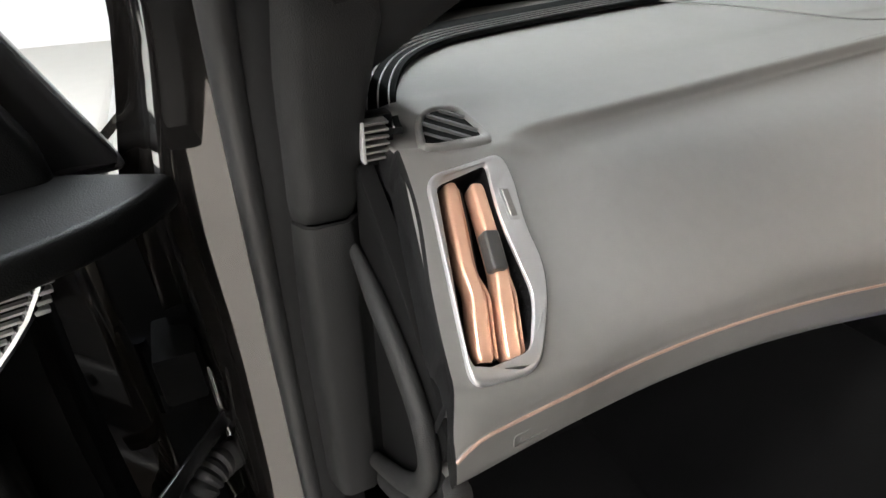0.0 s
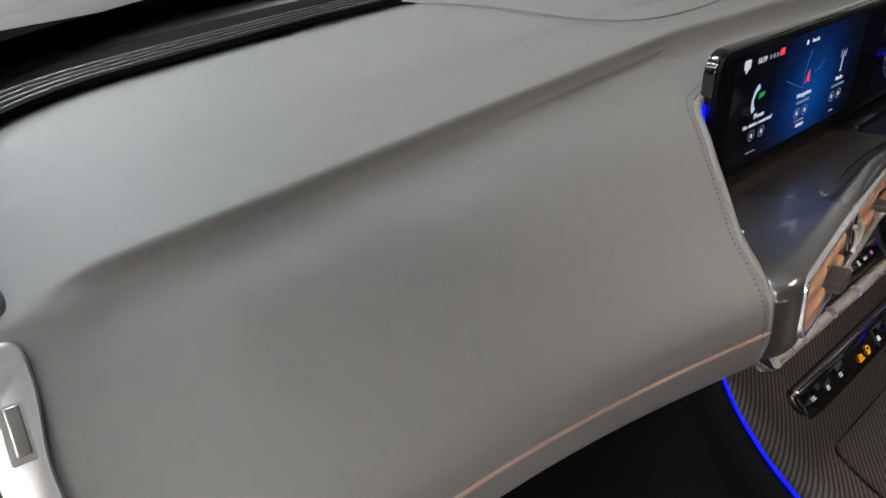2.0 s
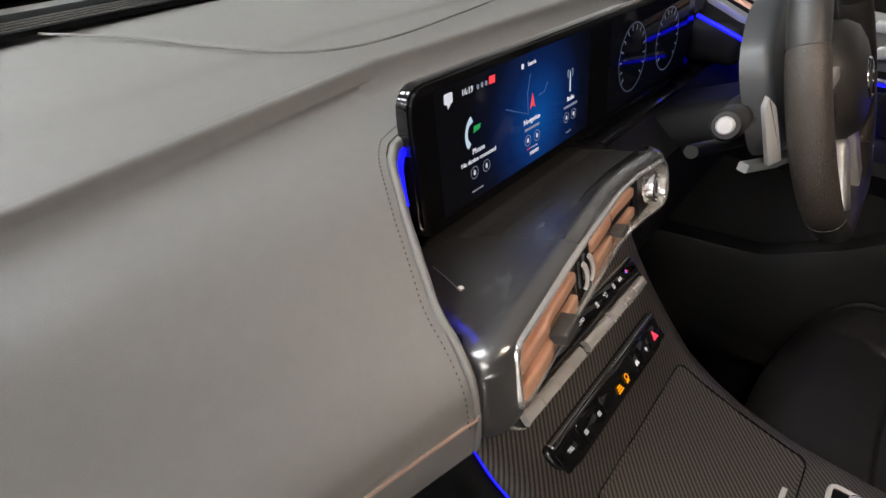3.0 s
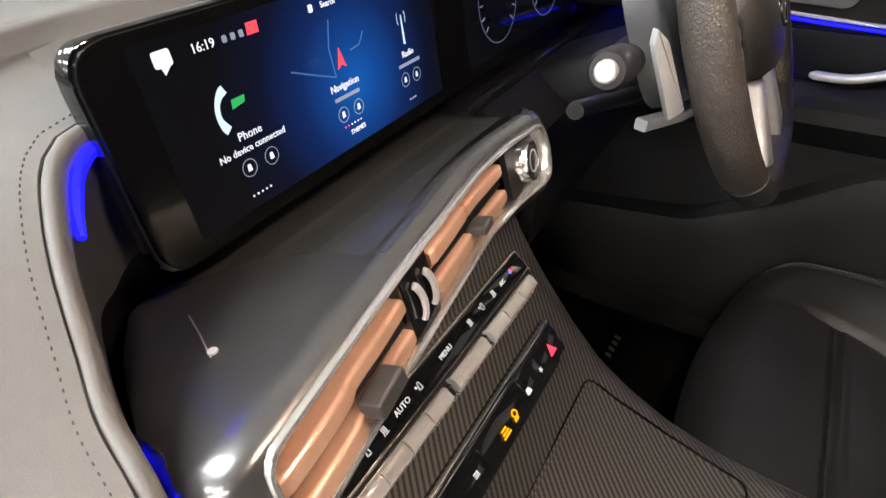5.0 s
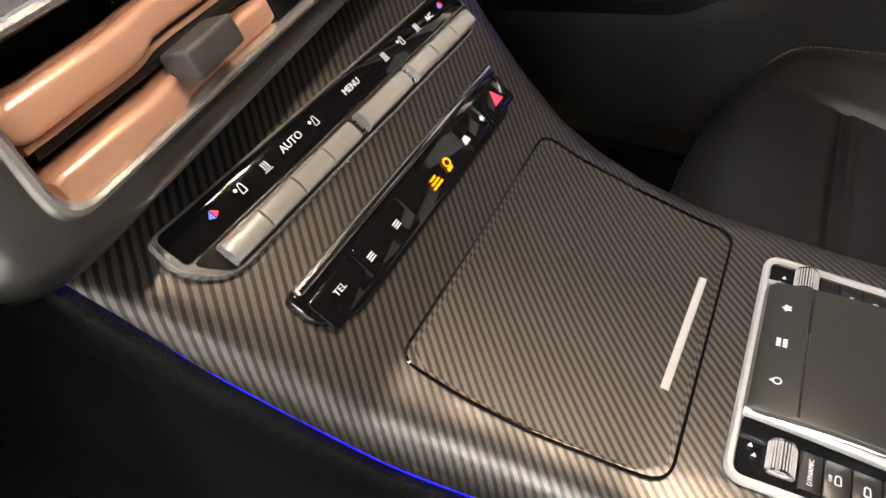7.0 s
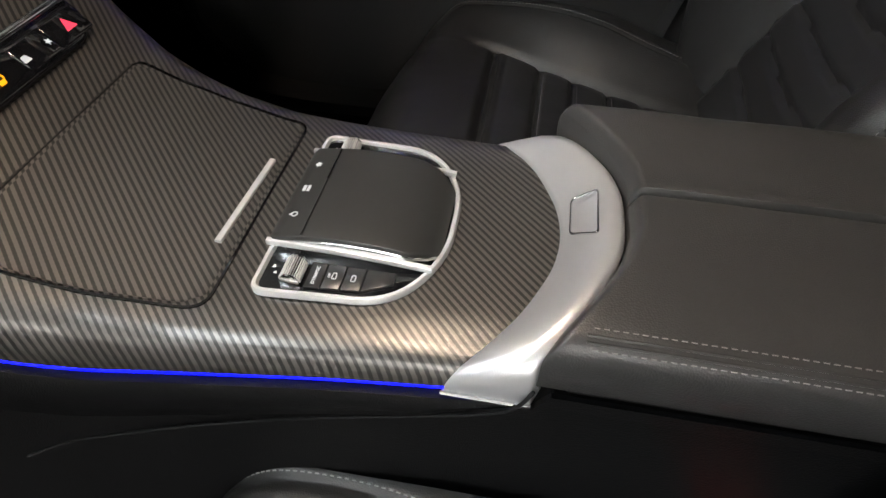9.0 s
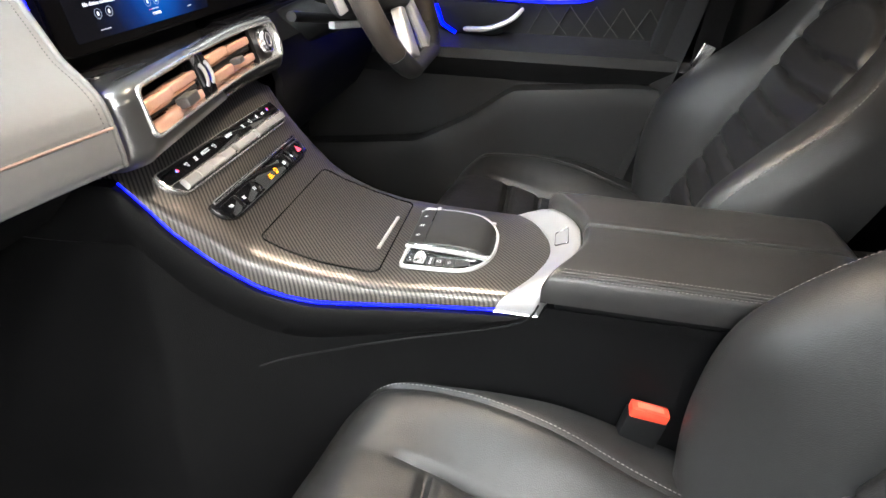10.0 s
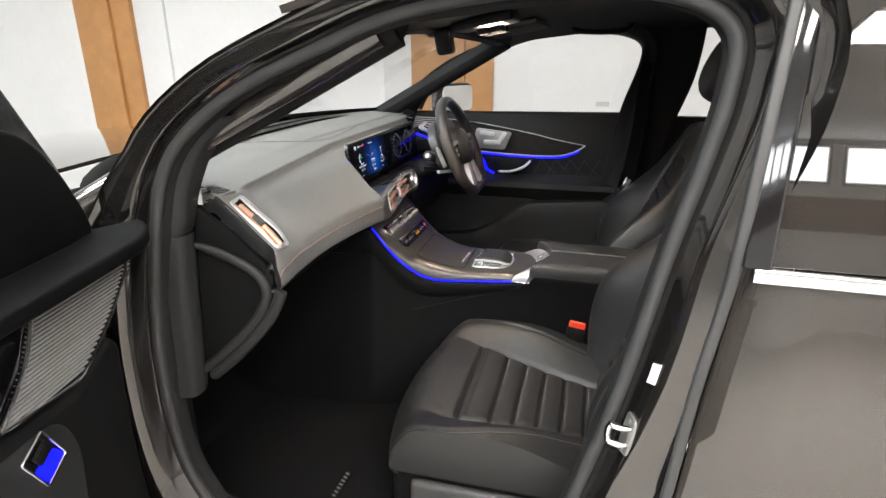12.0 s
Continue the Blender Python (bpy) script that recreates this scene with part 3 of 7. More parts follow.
def dashboard():
    d = thing("dashboard", "grey leatherette dashboard with a sculpted passenger side", "dashboard", (0.1, 0, 0.95))
    FOLD = 15

    # passenger side; its inner end is cut along the screen and rolls over a padded lip into the recess
    rows = []
    ny, npr = 150, 130
    vent_inv, vent_n = SIDE_VENT.inverted(), SIDE_VENT.to_3x3() @ Vector((0, 0, 1))

    dem_inv, dem_n = DEMISTER.inverted(), DEMISTER.to_3x3() @ Vector((0, 0, 1))

    def settle(q):
        """Brings the skin level with the small vent on the top."""
        e = dem_inv @ q
        f = max(0.0, 1 - math.hypot(max(0.0, (e.x - 0.020) / 0.040), max(0.0, -0.046 - e.y) / 0.014, max(0.0, e.y - 0.020) / 0.030))
        return q + dem_n * (-e.z) * f * f * (3 - 2 * f)

    def skin(q):
        """Brings the skin flush with the vent's frame round about it."""
        q = settle(q)
        e = vent_inv @ q
        f = max(0.0, 1 - math.hypot(max(0.0, e.x - 0.070) / 0.032, max(0.0, -0.074 - e.x) / 0.018, max(0.0, -0.032 - e.y) / 0.050, max(0.0, e.y - 0.036) / 0.085))
        r = q + vent_n * (0.0012 - e.z) * f * f * (3 - 2 * f)
        return Vector((r.x, q.y, r.z))
    for i in range(ny + 1):
        u = i / ny
        pr = curve([(x, 0, z) for x, z in dash_profile(u)[:FOLD + 2]], npr)
        row = []
        for p in pr:
            q = Vector((p.x, lerp(soft(p.z, DOOR_END), soft(p.z, PANEL_END), u), p.z))
            q = skin(q)
            q.y += (soft(q.z, DOOR_END) - soft(p.z, DOOR_END)) * max(0, 1 - u / 0.055)
            row.append(q)
        rows.append(row)
    part("end_roll", grid([[Vector((p.x - 0.004 * k, p.y - (0.004 if p.z > 1.03 else 0.001) * k, p.z - 0.010 * k * k)) for p in rows[0]] for k in (0, 0.4, 1, 1.6)], flip=True), M_PLASTIC, d, "black end seam", 60)
    edge = rows[-1]
    nor, side = [], []
    for k in range(npr):
        a, b = edge[max(0, k - 2)], edge[min(npr - 1, k + 2)]
        t = (b - a).normalized()
        nn = Vector((b.z - a.z, 0, a.x - b.x)).normalized()
        nor.append(nn)
        side.append(t.cross(nn).normalized())
    for _ in range(3):
        side = [(side[max(0, k - 1)] + side[k] * 2 + side[min(npr - 1, k + 1)]).normalized() for k in range(npr)]
        nor = [(nor[max(0, k - 1)] + nor[k] * 2 + nor[min(npr - 1, k + 1)]).normalized() for k in range(npr)]
    bm = cut_hole(grid(rows), SIDE_VENT, [(p.x * 0.95, p.y * 0.93) for p in SIDE_OUT], 0.04)
    part("passenger_panel", bm, M_DASH, d, "grey padded leatherette panel", 60)

    last = max(k for k in range(npr) if edge[k].z < 1.0868)

    def lip_row(dy, dn):
        return [edge[k] + side[k] * dy + nor[k] * dn for k in range(last + 1)]
    part("padded_lip", grid([lip_row(*q) for q in ((0.0, 0.0), (0.0008, -0.0022), (0.0016, 0.0004), (0.0035, 0.0014), (0.0058, 0.0010), (0.0078, -0.0012), (0.0092, -0.0048), (0.0098, -0.0095), (0.0096, -0.013))]), M_DASH, d, "grey padded rolled edge", 60)
    part("recess_wall", grid([lip_row(*q)[11:] for q in ((0.0096, -0.0125), (0.010, -0.022), (0.013, -0.045), (0.020, -0.075))]), M_PLASTIC_GREY, d, "dark recess wall", 60)
    st = [p + side[k] * -0.0055 + nor[k] * 0.0004 for k, p in enumerate(edge[:last + 1])][40:]
    stitches(st, d, (1, 0, 0.8), 0.0013, 0.0026, 0.0003, M_SEAM)
    # top, over the whole width
    rows = []
    for i in range(281):
        y = lerp(-0.6685, 0.70, i / 280)
        t = min(1.0, max(0.0, (y + 0.6685) / 0.5905))
        pr = dash_profile(t)[FOLD + 1:]
        back = table(abs(y), [(0, 1.0), (0.40, 0.97), (0.5, 0.85), (0.6, 0.55), (0.66, 0.3), (0.70, 0.0)])[0]
        lim = lerp(0.02, -0.34, back ** 0.7)
        pr = [(p.x, p.z) for p in curve([(x, 0, z) for x, z in pr], 64)]
        rows.append([settle(Vector((max(x, lim) if k > 0 else x, y, z))) for k, (x, z) in enumerate(pr)])
    part("top_pad", cut_hole(grid(rows), SIDE_VENT, [(p.x * 0.95, p.y * 0.93) for p in SIDE_OUT], 0.04), M_DASH, d, "grey leatherette dash top")
    brow = []
    prb = curve([(0.097, 0, 1.0864), (0.085, 0, 1.0898), (0.072, 0, 1.0935), (0.059, 0, 1.0975), (0.049, 0, 1.1065), (0.044, 0, 1.1150), (0.039, 0, 1.1168)], 20)
    for i in range(31):
        y = lerp(-0.100, 0.60, i / 30)
        brow.append([Vector((0.099, y, 1.0))] + [Vector((p.x, y, p.z)) for p in prb])
    part("brow", grid(brow), M_DASH, d, "grey leatherette brow behind the screen")
    # inset loudspeaker field on the top, with a fine edge
    field = curve([(-0.165, -0.235, 1.1322), (-0.09, -0.186, 1.1322), (-0.03, -0.155, 1.130), (0.012, -0.115, 1.1265), (0.026, -0.05, 1.1245), (0.018, 0.06, 1.125), (-0.005, 0.22, 1.127), (-0.05, 0.38, 1.129)], 60)
    part("field_edge", sweep([p - Vector((0, 0, 0.0009)) for p in field], circle(0.0011, 8)), M_DASH, d, "fine raised edge")
    # end wall at the door side
    pr = dash_profile(0)
    bm = bmesh.new()
    vs = [bm.verts.new((x - 0.004, -0.662, z - max(0, z - 1.0) * 0.35)) for x, z in pr[:FOLD + 2]] + [bm.verts.new((-0.05, -0.662, 1.06)), bm.verts.new((-0.05, -0.662, 0.9))]
    bm.faces.new(vs)
    part("end_cap", bm, M_PLASTIC, d, "black end cap")
    # piping line along the lower seam
    line = []
    for i in range(61):
        u = i / 60
        x, z = dash_profile(u)[5]
        line.append(skin(Vector((x, lerp(-0.69, -0.2075, u), z + 0.0015))) + Vector((0.0005, 0, 0.0002)))
    part("piping", sweep(line, circle(0.0012, 6)), material("copper_piping", (0.36, 0.25, 0.20), 0.4, 0.3), d, "thin copper-coloured piping")
    # embossed plate on the lower band
    em = axes((0.2172, -0.6325, 0.9590), (-0.13, 1, 0), (0.0, 0, 1))
    plate_out = rounded([(-0.0165, -0.0048), (0.0165, -0.0048), (0.0165, 0.0048), (-0.0165, 0.0048)], 0.0016, 3)
    part("embossed_rim", frame_ring(plate_out, em, 0.0010, 0.0010), M_DASH, d, "embossed grey rim")
    for k in range(6):
        part("embossed_mark", plate([(-0.0115 + 0.004 * k, -0.0020), (-0.0088 + 0.004 * k, -0.0020), (-0.0088 + 0.004 * k, 0.0020), (-0.0115 + 0.004 * k, 0.0020)], em, 0.0007), M_DASH, d)
    # recess closing behind the screen
    part("recess", box(0.02, -0.175, 0.90, 0.088, 0.66, 1.07, 0.01), M_PLASTIC, d, "black recess behind the screen")
    lower_rows = [[Vector((x, y, z)) for y in (-0.68, -0.3, 0.0, 0.3, 0.68)] for x, z in ((0.17, 0.927), (0.10, 0.86), (0.0, 0.80), (-0.2, 0.76), (-0.36, 0.75))]
    part("under_cover", solid(grid(lower_rows), 0.01), M_UNDER, d, "black footwell cover")
    part("glovebox_line", sweep([Vector((0.172, -0.66, 0.9275)), Vector((0.172, -0.25, 0.9275))], circle(0.002, 6)), M_GLOSS, d)
    # driver side lower panel
    dr = [[Vector((x, y, z)) for y in (0.20, 0.4, 0.55, 0.69)] for x, z in ((0.08, 0.978), (0.13, 0.974), (0.178, 0.945), (0.190, 0.90), (0.185, 0.85), (0.14, 0.78), (0.0, 0.72))]
    part("driver_panel", solid(grid(dr), 0.012), M_PLASTIC, d, "black lower dash panel")
    part("screen_shelf", box(0.085, 0.178, 0.978, 0.142, 0.640, 0.990, 0.004), M_GLOSS, d, "piano black shelf below the screen")
    return d


dash = dashboard()


def driver_vent():
    """The vent and light line where the dash ends at the driver's door."""
    v = thing("air_vent", "silver framed air vent with a rose-gold louvre at the driver's end", "air vent", (0.18, 0.56, 1.05), "air vents")
    m = axes((0.185, 0.560, 1.066), (0.085, 0.006, -0.034), (-0.03, 0.10, 0.05))
    out = rounded([(-0.075, -0.018), (0.062, -0.022), (0.068, 0.030), (-0.070, 0.034)], 0.010, 5)
    part("frame", plate(out, m @ Matrix.Translation((0, 0, -0.006)), 0.010, 0.003), M_ARCH, v, "satin silver frame")
    # black plate on the solid frame, its colour standing for a hollow's shade
    part("cavity", plate(rounded([(-0.058, -0.008), (0.046, -0.012), (0.050, 0.018), (-0.054, 0.022)], 0.006, 4), m @ Matrix.Translation((0, 0, 0.0035)), 0.001), M_CARPET, v, "black cavity")
    part("louvre", sweep([m @ Vector((lerp(-0.054, 0.046, k / 8), 0.004, 0.005)) for k in range(9)], rounded([(-0.005, -0.003), (0.005, -0.003), (0.004, 0.003), (-0.004, 0.003)], 0.002, 3), up=m.to_3x3() @ Vector((0, 0, 1))), M_COPPER, v, "rose-gold louvre")
    part("vent_mount", tbox(Matrix.Translation((0.12, 0.60, 1.03)), 0.13, 0.16, 0.06, 0.02, 4), M_PLASTIC, v, "black mount")
    lt = thing("corner_light", "blue ambient light line below the driver's air vent", "ambient light", (0.16, 0.50, 1.05), "ambient lights")
    part("light_line", sweep([Vector((0.118, 0.503, 1.0685)), Vector((0.160, 0.504, 1.055)), Vector((0.202, 0.506, 1.040))], circle(0.0026, 8), up=(0, 1, 0)), M_BLUE, lt)


driver_vent()


def ribbed_strip():
    s = thing("ribbed_strip", "black and silver ribbed strip along the windscreen base", "trim strip", (-0.1, 0, 1.12))
    base = [(0.071, -0.674, 1.110), (0.03, -0.662, 1.104), (-0.03, -0.640, 1.112), (-0.085, -0.603, 1.118), (-0.125, -0.545, 1.121), (-0.145, -0.46, 1.124), (-0.168, -0.30, 1.129), (-0.185, -0.1, 1.132), (-0.19, 0.1, 1.132), (-0.185, 0.3, 1.131), (-0.165, 0.46, 1.127), (-0.135, 0.56, 1.122), (-0.085, 0.615, 1.118), (-0.02, 0.65, 1.112), (0.05, 0.675, 1.10)]
    path = [p + Vector((0, 0, 0.0045)) for p in curve(base, 240)]
    part("backing", sweep(path, [(-0.021, -0.004), (0.017, -0.004), (0.017, 0.0006), (-0.021, 0.0006)]), M_COWL, s)
    for k in range(4):
        off = -0.014 + 0.0085 * k
        line = []
        for i, p in enumerate(path):
            t = (path[min(len(path) - 1, i + 1)] - path[max(0, i - 1)]).normalized()
            line.append(p + t.cross(Vector((0, 0, 1))) * off + Vector((0, 0, 0.0015)))
        part("rib", sweep(line, [(-0.0006, -0.0012), (-0.0005, 0.0001), (0.0005, 0.0001), (0.0006, -0.0012)]), M_SILVER_DULL, s, "thin silver rib")
    # grille end facing the door
    for k in range(6):
        z = 1.0950 + k * 0.0048
        part("end_slat", box(0.064, -0.684, z, 0.076, -0.667, z + 0.0017, 0.0006), M_SILVER_DULL, s, "silver slat")
    part("end_frame", box(0.066, -0.6860, 1.0935, 0.076, -0.6838, 1.122, 0.0008), M_SILVER, s, "silver end post")
    part("end_back", box(0.050, -0.684, 1.086, 0.064, -0.660, 1.122, 0.002), M_PLASTIC, s)
    cover = [p + Vector((-0.058 if abs(p.y) < 0.5 else -0.042, -0.022 if p.y < -0.5 else (0.022 if p.y > 0.5 else 0), -0.002)) for p in path[6:-6]]
    part("outer_cover", sweep([p + Vector((0, 0, -0.013)) for p in cover], circle(0.030, 14, 1, 0.4)), M_COWL, s, "soft black cover")


ribbed_strip()


def side_vent():
    v = thing("air_vent", "silver framed air vent with rose-gold louvres", "air vent", (0.15, -0.63, 1.05), "air vents")
    m2, outer = SIDE_VENT, SIDE_OUT
    inner = SIDE_IN
    cen = Vector((0.002, 0.006))

    def level(ol, k, h):
        return [m2 @ Vector((cen.x + (p.x - cen.x) * k, cen.y + (p.y - cen.y) * k, h)) for p in ol]
    ring = [level(outer, 1.0, -0.008), level(outer, 1.0, 0.0022), level(outer, 0.992, 0.0036), level(outer, 0.972, 0.0044), level(outer, 0.945, 0.0042), level(inner, 1.045, 0.0036), level(inner, 1.015, 0.0030), level(inner, 1.0, 0.0008)]
    part("frame", grid(ring, closed=True), M_ARCH, v, "satin silver frame", 50)
    part("cavity", plate([(p[0], p[1]) for p in inner], m2 @ Matrix.Translation((0, 0, -0.030)), 0.001), M_CARPET, v, "black cavity")
    part("duct", grid([[m2 @ Vector((p.x, p.y, h)) for p in inner] for h in (0.0009, -0.030)], closed=True), M_CARPET, v, "black duct")
    tw = m2 @ Matrix.Translation((-0.0375, 0.0300, 0.0020)) @ pose(0, 0, 0, 0, 0, 6)
    slot = part("thumb_slot", plate(rounded([(-0.012, -0.0042), (0.012, -0.0042), (0.012, 0.0042), (-0.012, 0.0042)], 0.001, 2), tw, 0.0022), M_ARCH, v)
    part("thumb_wheel", tbox(tw @ Matrix.Translation((-0.001, 0.0005, 0.0012)), 0.0205, 0.0055, 0.0030, 0.0012, 3), M_SILVER_DULL, slot, "silver thumb wheel")
    up = m2.to_3x3() @ Vector((0, 0, 1))
    # barrel-shaped louvres that step aside at the middle; below the step each opens into a channel
    for v0, v1, va, vb in ((-0.0060, -0.0082, -0.0062, -0.0098), (0.0140, 0.0152, 0.0128, 0.0092)):
        line = curve([(-0.056, v0, -0.006), (-0.030, lerp(v0, v1, 0.5), -0.0045), (0.002, v1, -0.0035), (0.012, lerp(v1, va, 0.35), -0.0030), (0.024, va, -0.0028), (0.040, lerp(va, vb, 0.5), -0.0030), (0.063, vb, -0.0045)], 48)
        fat = [0.80, 0.97] + [1.0] * 26 + [1.0 + 0.10 * min(1, k / 6) for k in range(18)] + [1.02, 0.80]
        blade = part("louvre", sweep([m2 @ p for p in line], rounded([(-0.0050, -0.010), (0.0050, -0.010), (0.0052, 0.0022), (0.0038, 0.0040), (-0.0036, 0.0040), (-0.0052, 0.0020)], 0.0012, 3), up=up, scales=fat), M_COPPER, v, "rose-gold louvre")
        lip = [p + Vector((0, 0.0066 + 0.0014 * min(1, max(0, (p.x - 0.010) / 0.014)), -0.0045 + 0.0022 * min(1, max(0, (p.x - 0.010) / 0.014)))) for p in line[1:-1]]
        part("louvre_lip", sweep([m2 @ p for p in lip], rounded([(-0.0016, -0.006), (0.0016, -0.006), (0.0014, 0.0036), (-0.0014, 0.0036)], 0.0009, 2), up=up), M_COPPER, blade, "thin rose-gold lip")
    part("guide", sweep([m2 @ Vector((-0.052, 0.003, -0.011)), m2 @ Vector((0.055, -0.001, -0.011))], circle(0.0028, 8), up=up), M_PLASTIC, v)
    part("slider", tbox(m2 @ Matrix.Translation((-0.0045, 0.0108, 0.0005)) @ pose(0, 0, 0, 0, 0, 2), 0.0265, 0.0110, 0.011, 0.0022, 3), M_PLASTIC_GREY, v, "grey slider tab")
    return v


side_vent()


def demister():
    g = thing("demister_vent", "small grey dash-top vent with black slots", "air vent", (0.05, -0.61, 1.1), "air vents")
    out = DEMIST_OUT
    inn = [(p.x * 0.76 - 0.001, p.y * 0.76) for p in out]
    skins = [BVHTree.FromPolygons([v.co for v in ob.data.vertices], [tuple(p.vertices) for p in ob.data.polygons]) for ob in dash.children if ob.name.startswith(("passenger_panel", "top_pad"))]
    offs = [ob.matrix_world.translation.copy() for ob in dash.children if ob.name.startswith(("passenger_panel", "top_pad"))]
    place, ndir = DEMISTER, (DEMISTER.to_3x3() @ Vector((0, 0, 1))).normalized()

    class Draped:
        """Takes (x, y, height over the skin) to the world."""
        def __matmul__(self, p):
            q = place @ Vector((p[0], p[1], 0.03))
            hits = [h for h in (tree.ray_cast(q - o, -ndir, 0.06)[3] for tree, o in zip(skins, offs)) if h]
            return q - ndir * ((min(hits) if hits else 0.03) - p[2])
    m = Draped()
    rings = [(1.03, -0.004), (1.0, 0.0010), (0.985, 0.0026), (0.955, 0.0036), (0.915, 0.0040), (0.86, 0.0036), (0.80, 0.0026), (0.765, 0.0008), (0.76, -0.0005)]
    part("frame", grid([[m @ Vector((p.x * k - 0.004 * (1 - k), p.y * k, h)) for p in out] for k, h in rings], closed=True), M_DASH, g, "grey rounded surround", 60)
    # flat black face over the closed skin, in place of the opening's shade
    bm = bmesh.new()
    bm.faces.new([bm.verts.new(m @ Vector((x, y, 0.0006))) for x, y in inn])
    part("cavity", bm, M_RUBBER_BLACK, g, "flat black face in place of a shaded opening", 0)
    # slanting slats, each clipped by the opening
    d = Vector((math.cos(radians(-48)), math.sin(radians(-48))))
    q = Vector((-d.y, d.x))
    for k in range(6):
        base = q * (-0.030 + 0.0115 * k)
        span = [t for t in [lerp(-0.06, 0.06, i / 120) for i in range(121)] if inside(base + d * t, inn)]
        if len(span) > 8:
            a, b = base + d * span[0], base + d * span[-1]
            part("slat", sweep([m @ Vector((*a, 0.0016)), m @ Vector((*a.lerp(b, 0.5), 0.0016)), m @ Vector((*b, 0.0016))], [(-0.0016, -0.0010), (0.0016, -0.0010), (0.0010, 0.0010), (-0.0010, 0.0010)], up=ndir), M_PLASTIC_GREY, g, "grey slat")


demister()


# ---------------------------------------------------------------- screens
def screens():
    s = thing("twin_screen", "wide black glass twin display with blue home page", "car display", (0.12, 0.17, 1.05))
    o = Vector((0.1207, 0.1815, 1.0605))
    m = axes(o, (0, 1, 0), (-0.13, 0, 1))
    W, Hh = 0.2985, 0.0600
    out = rounded([(-W, -Hh), (W, -Hh), (W, Hh), (-W, Hh)], 0.020)
    part("housing", plate(out, m @ Matrix.Translation((0, 0, -0.011)), 0.010, 0.003), M_GLOSS, s, "black housing")
    part("glass", plate(rounded([(-W + 0.002, -Hh + 0.002), (W - 0.002, -Hh + 0.002), (W - 0.002, Hh - 0.002), (-W + 0.002, Hh - 0.002)], 0.019), m @ Matrix.Translation((0, 0, -0.0012)), 0.003, 0.001), M_SCREEN_GLASS, s, "black glass")
    # display picture: dark blue glow
    dm = bpy.data.materials.new("display_picture")
    dm.use_nodes = True
    nt = dm.node_tree
    b = nt.nodes["Principled BSDF"]
    b.inputs["Base Color"].default_value, b.inputs["Roughness"].default_value = (0.006, 0.006, 0.007, 1), 0.06
    b.inputs["Specular IOR Level"].default_value = 0.05
    co = nt.nodes.new("ShaderNodeTexCoord")
    gr = nt.nodes.new("ShaderNodeTexGradient")
    gr.gradient_type = "SPHERICAL"
    mp = nt.nodes.new("ShaderNodeMapping")
    mp.vector_type = "POINT"
    mp.inputs["Location"].default_value = (0, 0.115 / 0.115, -0.02)
    mp.inputs["Scale"].default_value = (1, 1 / 0.115, 1 / 0.115)
    nt.links.new(co.outputs["Object"], mp.inputs[0])
    nt.links.new(mp.outputs[0], gr.inputs[0])
    ramp = nt.nodes.new("ShaderNodeValToRGB")
    ramp.color_ramp.elements[0].color = (0.0, 0.0002, 0.0012, 1)
    ramp.color_ramp.elements[1].color = (0.0, 0.07, 0.30, 1)
    for pos, col in ((0.28, (0.0, 0.0018, 0.012, 1)), (0.55, (0.0, 0.012, 0.075, 1)), (0.78, (0.0, 0.038, 0.19, 1))):
        e = ramp.color_ramp.elements.new(pos)
        e.color = col
    nt.links.new(gr.outputs[0], ramp.inputs[0])
    nt.links.new(ramp.outputs[0], b.inputs["Emission Color"])
    b.inputs["Emission Strength"].default_value = 1.0
    face = m @ Matrix.Translation((0, 0, 0.0020))
    part("display", plate(rounded([(-0.272, -0.048), (-0.026, -0.048), (-0.026, 0.052), (-0.272, 0.052)], 0.003), face, 0.0003), dm, s, "blue home page", 0)
    part("display", plate(rounded([(0.022, -0.048), (0.268, -0.048), (0.268, 0.052), (0.022, 0.052)], 0.003), face, 0.0003), dm, s, "dark instrument page", 0)
    top = m @ Matrix.Translation((0, 0, 0.0026))

    def at(u, v):
        return top @ Matrix.Translation((u, v, 0))

    def sym(name, outline, u, v, mat, label="", turn=0):
        return part(name, plate(outline, at(u, v) @ pose(0, 0, 0, 0, 0, turn), 0.0002), mat, s, label, 0)

    def bar(w, h):
        return [(-w, -h), (w, -h), (w, h), (-w, h)]

    def dot(r):
        return rounded(bar(r, r * 1.2), r * 0.5, 2)

    sym("message_icon", rounded(bar(0.0050, 0.0039), 0.0016, 3), -0.2565, 0.043, M_ICON_WHITE, "white speech-bubble icon")
    sym("message_icon", [(-0.002, 0), (0.003, 0), (-0.001, -0.0035)], -0.2565, 0.039, M_ICON_WHITE)
    writing("16:19", at(-0.233, 0.0425), 0.0066, M_ICON_WHITE, s)
    for k in range(3):
        sym("status_icon", dot(0.0015), -0.2195 + 0.0056 * k, 0.0425, M_ICON_DIM)
    sym("status_icon", [(-0.004, -0.003), (0.004, -0.003), (0.0045, 0.003), (-0.0035, 0.003)], -0.2005, 0.0435, M_ICON_RED, "red status icon")
    arc = [Vector((-0.006 + 0.0125 * (1 - math.cos(a)), 0.0130 * math.sin(a), 0)) for a in [lerp(-0.75, 1.2, i / 12) for i in range(13)]]
    ph = at(-0.232, 0.008)
    part("phone_icon", sweep([ph @ p for p in arc], [(-0.0019, 0), (0.0019, 0), (0.0019, 0.0004), (-0.0019, 0.0004)], up=ph.to_3x3() @ Vector((0, 0, 1)), scales=[1.3, 1.3, 1.2, 0.95, 0.85, 0.8, 0.8, 0.8, 0.85, 0.95, 1.1, 1.3, 1.25]), M_ICON_PALE, s, "white handset icon", 0)
